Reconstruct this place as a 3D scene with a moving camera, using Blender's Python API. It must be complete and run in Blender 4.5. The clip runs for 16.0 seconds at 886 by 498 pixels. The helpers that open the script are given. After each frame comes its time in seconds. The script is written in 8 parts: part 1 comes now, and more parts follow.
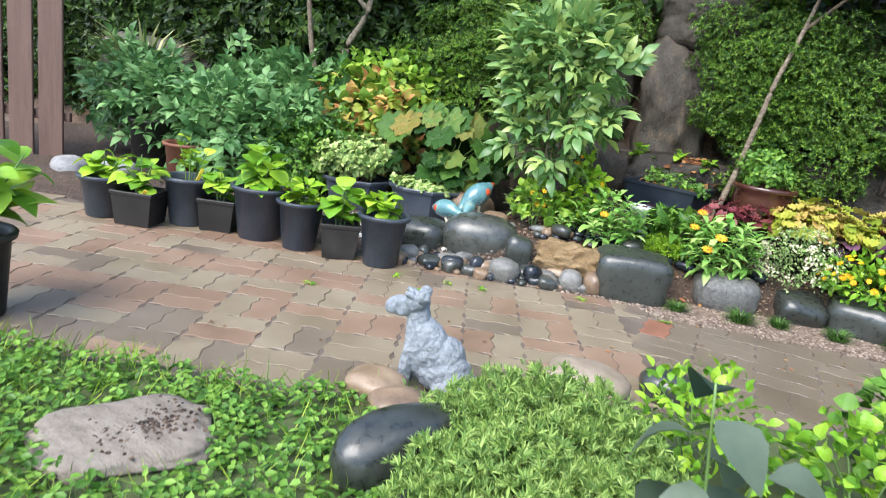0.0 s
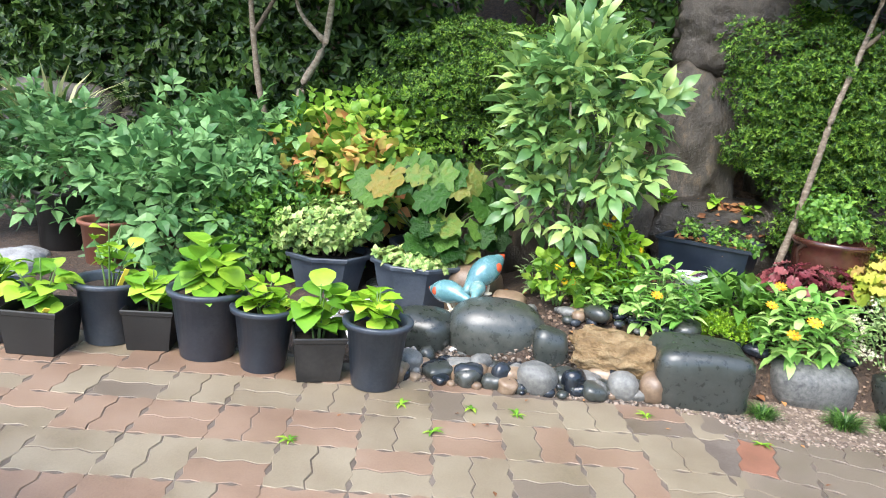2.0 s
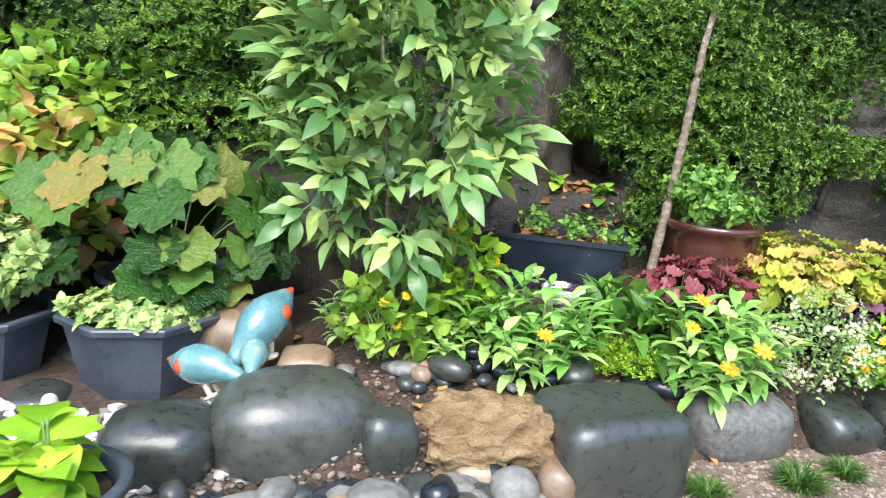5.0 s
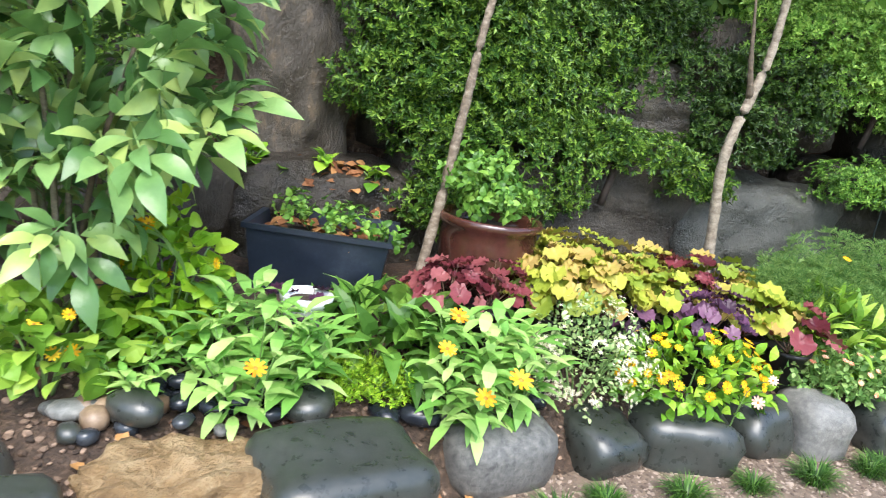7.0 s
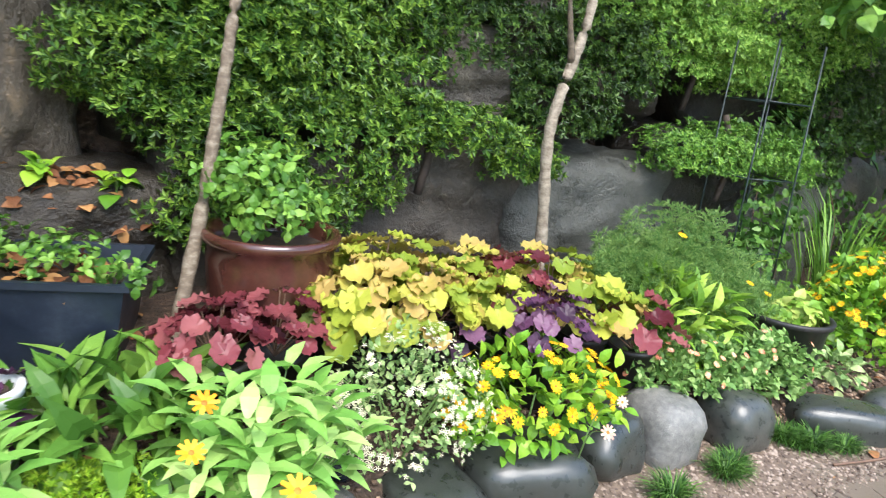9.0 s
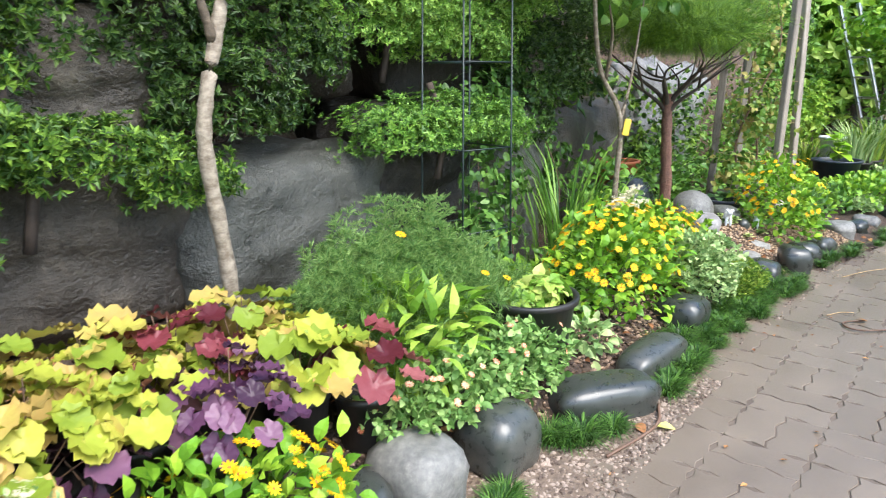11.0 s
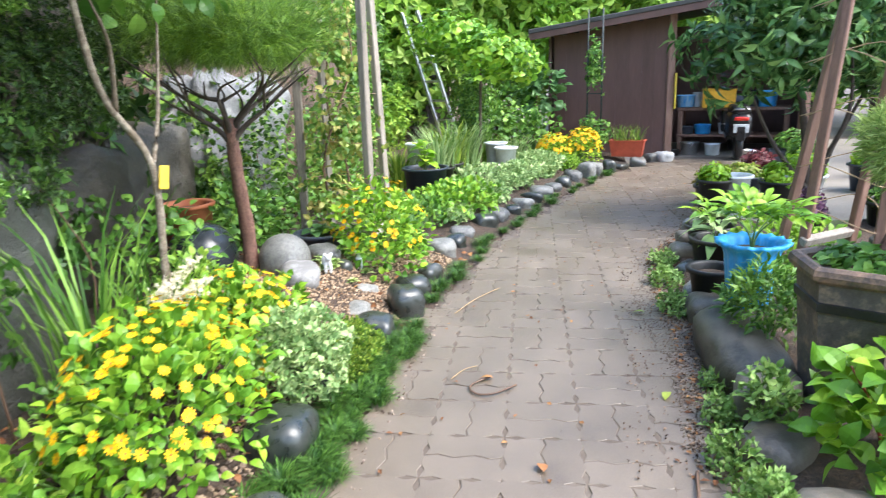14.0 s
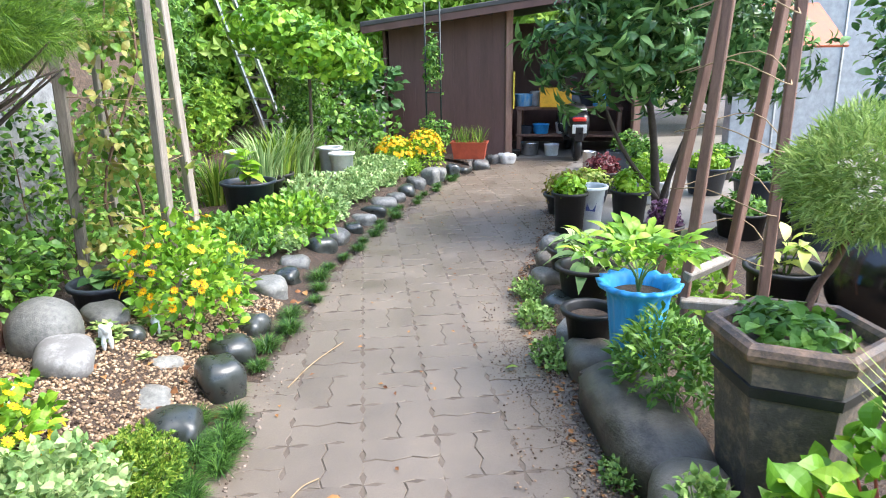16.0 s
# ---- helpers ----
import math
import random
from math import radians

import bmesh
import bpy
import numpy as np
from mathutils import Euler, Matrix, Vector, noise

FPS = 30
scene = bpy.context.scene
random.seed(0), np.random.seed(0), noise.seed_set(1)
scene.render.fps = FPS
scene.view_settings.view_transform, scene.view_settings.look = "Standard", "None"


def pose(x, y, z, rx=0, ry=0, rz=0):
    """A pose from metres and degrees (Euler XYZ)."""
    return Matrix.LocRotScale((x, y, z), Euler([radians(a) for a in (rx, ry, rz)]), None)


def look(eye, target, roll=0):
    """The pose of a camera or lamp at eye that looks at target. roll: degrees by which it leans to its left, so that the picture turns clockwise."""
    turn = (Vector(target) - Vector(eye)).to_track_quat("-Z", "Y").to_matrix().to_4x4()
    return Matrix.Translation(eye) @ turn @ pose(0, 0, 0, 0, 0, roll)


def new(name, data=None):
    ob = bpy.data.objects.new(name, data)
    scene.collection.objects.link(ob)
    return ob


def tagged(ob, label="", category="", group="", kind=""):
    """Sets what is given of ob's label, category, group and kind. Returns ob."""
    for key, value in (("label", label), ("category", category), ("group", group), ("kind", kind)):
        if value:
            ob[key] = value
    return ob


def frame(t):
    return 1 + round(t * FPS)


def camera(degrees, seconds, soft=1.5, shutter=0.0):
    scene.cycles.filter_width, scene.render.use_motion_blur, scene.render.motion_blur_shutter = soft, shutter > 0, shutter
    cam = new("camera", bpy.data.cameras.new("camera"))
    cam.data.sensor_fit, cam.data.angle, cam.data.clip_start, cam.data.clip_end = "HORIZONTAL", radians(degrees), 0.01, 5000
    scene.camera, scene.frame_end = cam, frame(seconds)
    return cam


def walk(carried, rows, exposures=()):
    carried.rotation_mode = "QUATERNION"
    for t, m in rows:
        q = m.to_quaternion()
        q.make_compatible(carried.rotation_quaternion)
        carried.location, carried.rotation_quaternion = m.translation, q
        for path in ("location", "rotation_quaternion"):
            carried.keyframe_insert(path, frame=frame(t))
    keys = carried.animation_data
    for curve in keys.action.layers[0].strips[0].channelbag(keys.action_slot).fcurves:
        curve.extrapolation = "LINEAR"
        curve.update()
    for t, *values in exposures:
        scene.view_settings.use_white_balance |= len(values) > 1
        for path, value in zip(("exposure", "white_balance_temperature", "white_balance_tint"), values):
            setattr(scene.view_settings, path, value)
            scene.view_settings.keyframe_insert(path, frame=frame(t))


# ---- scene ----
cam = camera(66.7, 16.0, soft=1.0, shutter=0.25)
PATH = [
    (0, (1.625, -0.404, 1.196), (0.849, 1.375, 0.714), 8.0),
    (0.5, (1.415, -0.209, 1.246), (0.697, 1.609, 0.825), 6.4),
    (1, (1.213, -0.004, 1.286), (0.54, 1.831, 0.865), 4.1),
    (1.5, (1.066, 0.285, 1.33), (0.398, 2.124, 0.918), 4.4),
    (2, (0.87, 0.482, 1.359), (0.217, 2.325, 0.936), 5.3),
    (2.5, (0.611, 0.733, 1.356), (0.121, 2.627, 0.944), 5.9),
    (3, (0.45, 0.939, 1.368), (0.058, 2.843, 0.898), 6.3),
    (3.2, (0.398, 1.044, 1.363), (0.051, 2.958, 0.898), 6.6),
    (5.3, (0.401, 1.977, 1.203), (0.54, 3.928, 0.786), 4.4),
    (5.5, (0.447, 2.013, 1.2), (0.661, 3.955, 0.775), 4.7),
    (6, (0.534, 2.142, 1.216), (0.895, 4.046, 0.721), 7.5),
    (6.5, (0.623, 2.295, 1.234), (1.107, 4.18, 0.771), 10.3),
    (7, (0.769, 2.379, 1.247), (1.312, 4.25, 0.796), 9.0),
    (7.5, (0.943, 2.468, 1.288), (1.504, 4.341, 0.865), 7.2),
    (8, (1.032, 2.6, 1.319), (1.745, 4.423, 0.911), 9.2),
    (8.5, (1.068, 2.783, 1.331), (1.958, 4.523, 0.905), 8.5),
    (9, (1.154, 2.893, 1.31), (2.113, 4.578, 0.823), 7.0),
    (9.5, (1.372, 3.012, 1.293), (2.479, 4.589, 0.755), 3.9),
    (9.7, (1.44, 3.046, 1.282), (2.601, 4.585, 0.749), 2.9),
    (11.8, (2.054, 3.386, 1.351), (3.652, 4.481, 0.858), -2.0),
    (12, (2.142, 3.422, 1.352), (3.768, 4.475, 0.856), -2.7),
    (12.5, (2.378, 3.531, 1.37), (4.158, 4.292, 0.869), -3.9),
    (13, (2.59, 3.555, 1.378), (4.409, 4.198, 0.851), -3.0),
    (13.5, (2.819, 3.5, 1.381), (4.676, 4.027, 0.858), -3.8),
    (14, (3.036, 3.52, 1.409), (4.951, 3.801, 0.906), -2.0),
    (14.5, (3.236, 3.57, 1.482), (5.176, 3.621, 0.998), -1.6),
    (15, (3.411, 3.574, 1.493), (5.345, 3.519, 0.987), -1.7),
    (15.5, (3.661, 3.511, 1.489), (5.586, 3.317, 0.984), -2.2),
    (16, (3.903, 3.565, 1.48), (5.82, 3.374, 0.941), -1.0),
]
walk(cam, [(t, look(eye, target, roll)) for t, eye, target, roll in PATH], exposures=[(0, 1.72), (1, 1.82), (3, 2.0), (6, 1.93), (9.5, 1.9), (12, 2.05), (13, 2.15), (14.5, 2.3), (16, 2.3)])

# ---- light: a bright overcast sky ----
world = bpy.data.worlds.new("sky")
scene.world = world
world.use_nodes = True
wn = world.node_tree.nodes
sky = wn.new("ShaderNodeTexSky")
sky.sky_type = "NISHITA"
sky.sun_disc = False
sky.sun_elevation, sky.sun_rotation = radians(58), radians(200)
sky.dust_density, sky.ozone_density = 1.5, 1.5
wn["Background"].inputs["Strength"].default_value = 0.15
world.node_tree.links.new(sky.outputs[0], wn["Background"].inputs["Color"])
sun = new("sun", bpy.data.lights.new("sun", "SUN"))
sun.data.energy, sun.data.angle, sun.data.color = 1.5, radians(40), (1.0, 0.985, 0.96)
sun.matrix_world = look((2, -6, 12), (3, 4, 0))
scene.view_settings.exposure = 1.85

# ---- materials ----
MATS = {}


def nodes_of(name):
    m = bpy.data.materials.new(name)
    m.use_nodes = True
    nt = m.node_tree
    return m, nt, nt.nodes["Principled BSDF"]


def ramp(nt, colours, fac):
    r = nt.nodes.new("ShaderNodeValToRGB")
    els = r.color_ramp.elements
    while len(els) < len(colours):
        els.new(0.5)
    for i, c in enumerate(colours):
        els[i].position = 0.25 + 0.5 * i / max(1, len(colours) - 1)
        els[i].color = (*c, 1)
    nt.links.new(fac, r.inputs[0])
    return r.outputs[0]


def math_node(nt, op, a, b):
    n = nt.nodes.new("ShaderNodeMath")
    n.operation = op
    for i, v in enumerate((a, b)):
        if isinstance(v, (int, float)):
            n.inputs[i].default_value = v
        else:
            nt.links.new(v, n.inputs[i])
    return n.outputs[0]


def noise_node(nt, scale, detail=5, rough=0.6, stretch=None):
    co = nt.nodes.new("ShaderNodeNewGeometry").outputs["Position"]
    if stretch:
        mp = nt.nodes.new("ShaderNodeMapping")
        mp.inputs["Scale"].default_value = stretch
        nt.links.new(co, mp.inputs[0])
        co = mp.outputs[0]
    n = nt.nodes.new("ShaderNodeTexNoise")
    n.inputs["Scale"].default_value, n.inputs["Detail"].default_value = scale, detail
    n.inputs["Roughness"].default_value = rough
    nt.links.new(co, n.inputs["Vector"])
    return n.outputs[0]


def chance(nt):
    """A number of its own for each object and each loose piece of a mesh."""
    g = nt.nodes.new("ShaderNodeNewGeometry").outputs["Random Per Island"]
    o = nt.nodes.new("ShaderNodeObjectInfo").outputs["Random"]
    return math_node(nt, "FRACT", math_node(nt, "ADD", g, o), 0.0)


def surface(name, colours, scale=8, rough=0.6, bump=0.3, fine=60, metal=0.0, vary=0.3, stretch=None, spread=0.25, depth=0.01, coat=0.0):
    """Stained, grainy surface: colours mixed by noise at two scales, with a tone for each piece."""
    if name in MATS:
        return MATS[name]
    m, nt, b = nodes_of(name)
    big, small = noise_node(nt, scale, 6, 0.62, stretch), noise_node(nt, fine, 4, 0.7, stretch)
    fac = math_node(nt, "ADD", math_node(nt, "MULTIPLY", big, 0.7), math_node(nt, "MULTIPLY", small, 0.3))
    fac = math_node(nt, "ADD", fac, math_node(nt, "MULTIPLY", math_node(nt, "SUBTRACT", chance(nt), 0.5), vary))
    nt.links.new(ramp(nt, colours, fac), b.inputs["Base Color"])
    r = math_node(nt, "ADD", math_node(nt, "MULTIPLY", math_node(nt, "SUBTRACT", big, 0.5), spread * 2), rough)
    nt.links.new(r, b.inputs["Roughness"])
    b.inputs["Metallic"].default_value = metal
    b.inputs["Coat Weight"].default_value = coat
    b.inputs["Coat Roughness"].default_value = 0.12
    bp = nt.nodes.new("ShaderNodeBump")
    bp.inputs["Strength"].default_value, bp.inputs["Distance"].default_value = bump, depth
    nt.links.new(math_node(nt, "ADD", math_node(nt, "MULTIPLY", big, 0.6), math_node(nt, "MULTIPLY", small, 0.4)), bp.inputs["Height"])
    nt.links.new(bp.outputs[0], b.inputs["Normal"])
    MATS[name] = m
    return m


def leaf_mat(name, colours, rough=0.38, glow=0.24, patch=0.35):
    """Leaf: a tone for each leaf, mottling on it, wet gloss, some light through it."""
    if name in MATS:
        return MATS[name]
    m, nt, b = nodes_of(name)
    colours = [(min(1, r * 1.12), g, bl * 0.78) for r, g, bl in colours]
    n = noise_node(nt, 14, 3)
    fac = math_node(nt, "ADD", math_node(nt, "MULTIPLY", chance(nt), 0.62), math_node(nt, "MULTIPLY", n, patch))
    col = ramp(nt, colours, fac)
    nt.links.new(col, b.inputs["Base Color"])
    b.inputs["Roughness"].default_value = rough
    b.inputs["Specular IOR Level"].default_value = 0.3
    bp = nt.nodes.new("ShaderNodeBump")
    bp.inputs["Strength"].default_value, bp.inputs["Distance"].default_value = 0.5, 0.004
    nt.links.new(noise_node(nt, 45, 2), bp.inputs["Height"])
    nt.links.new(bp.outputs[0], b.inputs["Normal"])
    tr = nt.nodes.new("ShaderNodeBsdfTranslucent")
    nt.links.new(col, tr.inputs[0])
    mx = nt.nodes.new("ShaderNodeMixShader")
    mx.inputs[0].default_value = glow
    nt.links.new(b.outputs[0], mx.inputs[1])
    nt.links.new(tr.outputs[0], mx.inputs[2])
    nt.links.new(mx.outputs[0], nt.nodes["Material Output"].inputs[0])
    MATS[name] = m
    return m


def plain(name, colour, rough=0.5, metal=0.0, bump=0.15):
    c2 = tuple(min(1, c * 1.35 + 0.004) for c in colour)
    c1 = tuple(c * 0.62 for c in colour)
    return surface(name, [c1, colour, c2], 9, rough, bump, 90, metal, 0.1, None, 0.12, 0.003)


M_SOIL = surface("soil", [(0.018, 0.011, 0.007), (0.07, 0.044, 0.028), (0.19, 0.125, 0.082)], 30, 0.85, 1.0, 60, depth=0.03)
M_GROUND = surface("ground", [(0.06, 0.045, 0.032), (0.13, 0.1, 0.075), (0.22, 0.18, 0.14)], 0.8, 0.85, 0.8, 30, depth=0.03)
M_JOINT = surface("joint_sand", [(0.05, 0.036, 0.026), (0.105, 0.08, 0.06), (0.19, 0.155, 0.12)], 3, 0.9, 0.6, 80)
M_RED = surface("paver_red", [(0.11, 0.07, 0.044), (0.2, 0.128, 0.085), (0.255, 0.17, 0.115), (0.275, 0.215, 0.155)], 2.6, 0.42, 0.5, 120, vary=0.1, depth=0.004)
M_BEIGE = surface("paver_beige", [(0.105, 0.08, 0.05), (0.195, 0.152, 0.1), (0.25, 0.203, 0.138), (0.3, 0.25, 0.175)], 2.6, 0.42, 0.5, 120, vary=0.1, depth=0.004)
M_GREY = surface("paver_grey", [(0.07, 0.051, 0.034), (0.14, 0.108, 0.078), (0.178, 0.14, 0.104), (0.24, 0.187, 0.135)], 2.2, 0.37, 0.6, 120, vary=0.1, depth=0.004)
M_ORANGE = surface("paver_orange", [(0.17, 0.075, 0.045), (0.28, 0.125, 0.075), (0.36, 0.19, 0.12)], 5, 0.62, 0.5, 110, depth=0.004)
M_DARK_STONE = surface("wet_dark_stone", [(0.012, 0.015, 0.0125), (0.032, 0.036, 0.031), (0.046, 0.05, 0.043), (0.08, 0.081, 0.068)], 26, 0.33, 0.45, 240, depth=0.004, vary=0.25, spread=0.3, coat=0.3)
M_BLACK_STONE = surface("black_pebble", [(0.006, 0.008, 0.011), (0.018, 0.022, 0.028), (0.05, 0.055, 0.06)], 7, 0.2, 0.2, 90, depth=0.003)
M_GREY_STONE = surface("grey_stone", [(0.055, 0.056, 0.053), (0.13, 0.128, 0.118), (0.2, 0.195, 0.175), (0.3, 0.29, 0.26)], 42, 0.42, 0.8, 260, depth=0.008)
M_TAN_STONE = surface("tan_rock", [(0.07, 0.038, 0.016), (0.24, 0.15, 0.065), (0.45, 0.33, 0.18)], 13, 0.5, 1.0, 60, stretch=(1, 1, 1.5), depth=0.05)
M_BROWN_STONE = surface("brown_stone", [(0.09, 0.06, 0.04), (0.2, 0.135, 0.085), (0.34, 0.25, 0.165)], 12, 0.38, 0.3, 90, depth=0.004)
M_BOULDER = surface("boulder", [(0.007, 0.0055, 0.004), (0.028, 0.022, 0.015), (0.05, 0.041, 0.03), (0.125, 0.105, 0.078)], 8, 0.45, 1.0, 50, depth=0.035, spread=0.5)
M_BOULDER_TAN = surface("boulder_tan", [(0.005, 0.004, 0.003), (0.032, 0.023, 0.014), (0.066, 0.054, 0.039), (0.17, 0.12, 0.07)], 9, 0.48, 1.0, 60, vary=0.15, stretch=(1.3, 1.3, 0.6), depth=0.035, spread=0.45)
M_BOULDER_BLUE = surface("blue_grey_boulder", [(0.015, 0.015, 0.012), (0.055, 0.056, 0.047), (0.085, 0.085, 0.072), (0.18, 0.165, 0.135)], 8, 0.42, 1.0, 55, depth=0.035, spread=0.5)
M_BOULDER_PALE = surface("boulder_pale", [(0.1, 0.1, 0.098), (0.24, 0.238, 0.23), (0.42, 0.415, 0.4)], 8, 0.7, 1.0, 30, depth=0.04)
M_GRAVEL = surface("gravel", [(0.09, 0.061, 0.043), (0.185, 0.135, 0.098), (0.31, 0.24, 0.185)], 9, 0.75, 0.4, 80, vary=0.9)
M_WHITE_GRAVEL = surface("white_gravel", [(0.2, 0.19, 0.18), (0.5, 0.49, 0.47), (0.75, 0.74, 0.72)], 9, 0.6, 0.3, 80, vary=0.9)
M_POT = surface("black_plastic", [(0.014, 0.019, 0.028), (0.033, 0.042, 0.057), (0.075, 0.088, 0.105)], 5, 0.38, 0.15, 60, depth=0.003)
M_POT_BLACK = surface("matt_black_plastic", [(0.006, 0.006, 0.006), (0.014, 0.013, 0.012), (0.035, 0.031, 0.027)], 7, 0.5, 0.2, 60, depth=0.003)
M_POT_SOIL = surface("potting_soil", [(0.018, 0.012, 0.008), (0.055, 0.036, 0.024), (0.13, 0.09, 0.06)], 25, 0.9, 1.0, 90, depth=0.02)
M_CERAMIC = surface("glazed_brown", [(0.03, 0.011, 0.008), (0.075, 0.026, 0.018), (0.14, 0.052, 0.034)], 4, 0.22, 0.15, 60, depth=0.004, coat=0.5)
M_TERRACOTTA = surface("terracotta", [(0.3, 0.08, 0.03), (0.45, 0.13, 0.05), (0.55, 0.2, 0.09)], 6, 0.65, 0.2, 80)
M_WOOD = surface("weathered_wood", [(0.14, 0.115, 0.09), (0.3, 0.255, 0.205), (0.46, 0.41, 0.35)], 5, 0.7, 0.5, 40, stretch=(6, 6, 0.5), depth=0.006)
M_WOOD_BROWN = surface("brown_wood", [(0.11, 0.055, 0.037), (0.22, 0.115, 0.078), (0.33, 0.2, 0.14)], 5, 0.6, 0.4, 40, stretch=(6, 6, 0.5), depth=0.006, vary=0.15)
M_FENCE = surface("fence_board", [(0.06, 0.031, 0.022), (0.105, 0.058, 0.042), (0.15, 0.09, 0.067)], 5, 0.6, 0.4, 40, stretch=(6, 6, 0.5), depth=0.004, vary=0.15)
M_SHED = surface("brown_siding", [(0.08, 0.038, 0.029), (0.13, 0.064, 0.05), (0.175, 0.09, 0.072)], 3, 0.6, 0.4, 30, stretch=(1.2, 1.2, 0.2), depth=0.004, vary=0.06)
M_ROOF = surface("roofing", [(0.03, 0.028, 0.026), (0.06, 0.055, 0.05), (0.1, 0.09, 0.085)], 4, 0.7, 0.4, 40)
M_BARK = surface("pale_bark", [(0.04, 0.028, 0.017), (0.13, 0.097, 0.064), (0.34, 0.29, 0.22)], 26, 0.8, 0.8, 70, stretch=(1, 1, 1.5), depth=0.008)
M_BARK_RED = surface("red_bark", [(0.03, 0.014, 0.009), (0.1, 0.045, 0.03), (0.2, 0.1, 0.068)], 30, 0.8, 1.0, 60, depth=0.01)
M_BARK_DARK = surface("dark_bark", [(0.02, 0.014, 0.01), (0.055, 0.038, 0.028), (0.11, 0.085, 0.065)], 12, 0.8, 0.9, 60, depth=0.008)
M_STATUE = surface("grey_cast_stone", [(0.06, 0.068, 0.075), (0.18, 0.2, 0.22), (0.34, 0.365, 0.385)], 16, 0.75, 1.0, 55, depth=0.02)
M_WIRE = plain("green_wire", (0.008, 0.018, 0.017), 0.45)
M_BLUE = surface("blue_plastic", [(0.02, 0.27, 0.68), (0.05, 0.42, 0.88), (0.5, 0.72, 0.85)], 9, 0.4, 0.15, 50, stretch=(2, 2, 0.5))
M_WHITE = plain("white_plastic", (0.62, 0.63, 0.62), 0.5)
M_WALL = plain("white_sheet_wall", (0.3, 0.32, 0.33), 0.55)
M_BLACK = plain("black_paint", (0.012, 0.012, 0.013), 0.3)
M_STEEL = plain("steel", (0.5, 0.5, 0.5), 0.3, 1.0)
M_YELLOW = plain("yellow_plastic", (0.72, 0.36, 0.02), 0.45)
M_YTAG = plain("yellow_tag", (0.75, 0.55, 0.06), 0.5)
M_TEAL = surface("teal_glaze", [(0.06, 0.15, 0.16), (0.12, 0.26, 0.27), (0.34, 0.33, 0.2)], 16, 0.25, 0.1, 60, coat=0.4)
M_ORANGE_G = plain("orange_glaze", (0.5, 0.075, 0.025), 0.25)
M_CREAM = plain("cream_glaze", (0.62, 0.56, 0.42), 0.3)
M_STRAW = plain("dry_stem", (0.38, 0.26, 0.14), 0.7)
M_STEM = plain("green_stem", (0.13, 0.22, 0.06), 0.5)
M_STEM_BR = plain("brown_stem", (0.14, 0.08, 0.05), 0.6)

L_LIME = leaf_mat("leaf_lime", [(0.13, 0.3, 0.02), (0.24, 0.48, 0.04), (0.4, 0.62, 0.07)])
L_HYD = leaf_mat("leaf_hydrangea", [(0.075, 0.21, 0.022), (0.15, 0.36, 0.035), (0.3, 0.52, 0.06)])
L_PEONY = leaf_mat("leaf_peony", [(0.085, 0.205, 0.075), (0.15, 0.315, 0.125), (0.245, 0.43, 0.18), (0.39, 0.55, 0.21)], 0.3, 0.36)
L_PEONY.node_tree.nodes["Principled BSDF"].inputs["Specular IOR Level"].default_value = 0.55
L_AZALEA = leaf_mat("leaf_azalea", [(0.022, 0.07, 0.014), (0.062, 0.152, 0.025), (0.18, 0.33, 0.055)], 0.4)
# green darkened to stand in for shade under the trees
L_IN_SHADE = leaf_mat("leaf_in_shade", [(0.014, 0.04, 0.011), (0.034, 0.085, 0.02), (0.08, 0.16, 0.036)], 0.4)
# darker copy again, for the deep shade at the slope's foot
L_DEEP_SHADE = leaf_mat("leaf_deep_shade", [(0.009, 0.026, 0.008), (0.024, 0.06, 0.015), (0.06, 0.12, 0.028)], 0.45)
L_MID = leaf_mat("leaf_mid", [(0.045, 0.13, 0.024), (0.1, 0.25, 0.045), (0.2, 0.39, 0.08)], 0.38)
L_BLUE = leaf_mat("leaf_bluish", [(0.055, 0.155, 0.06), (0.105, 0.25, 0.1), (0.19, 0.37, 0.17)], 0.42)
L_SEDUM = leaf_mat("leaf_sedum", [(0.13, 0.25, 0.075), (0.24, 0.38, 0.13), (0.4, 0.52, 0.24)], 0.45, 0.15)
L_AUTUMN = leaf_mat("leaf_autumn", [(0.1, 0.24, 0.04), (0.2, 0.37, 0.06), (0.38, 0.45, 0.1), (0.55, 0.4, 0.16), (0.55, 0.25, 0.14)], 0.45)
L_ZINNIA = leaf_mat("leaf_zinnia", [(0.14, 0.36, 0.08), (0.245, 0.5, 0.14), (0.4, 0.63, 0.25)], 0.42)
L_YELLOWG = leaf_mat("leaf_gold", [(0.17, 0.26, 0.035), (0.28, 0.36, 0.05), (0.36, 0.41, 0.075), (0.41, 0.4, 0.11), (0.4, 0.31, 0.12)], 0.45)
L_REDH = leaf_mat("leaf_red", [(0.08, 0.016, 0.028), (0.17, 0.04, 0.062), (0.27, 0.1, 0.125)], 0.32)
L_PURPLE = leaf_mat("leaf_purple", [(0.035, 0.014, 0.042), (0.085, 0.035, 0.1), (0.17, 0.09, 0.19)], 0.33)
L_SILVER = leaf_mat("leaf_silver", [(0.14, 0.27, 0.11), (0.26, 0.42, 0.19), (0.42, 0.57, 0.32)], 0.5)
L_MONDO = leaf_mat("leaf_mondo", [(0.018, 0.06, 0.014), (0.05, 0.14, 0.03), (0.12, 0.26, 0.06)], 0.35)
L_PINE = leaf_mat("needle_pine", [(0.035, 0.1, 0.012), (0.085, 0.2, 0.022), (0.19, 0.34, 0.045)], 0.5)
L_GRASS = leaf_mat("leaf_grass", [(0.06, 0.15, 0.02), (0.14, 0.28, 0.035), (0.3, 0.42, 0.08)], 0.5)
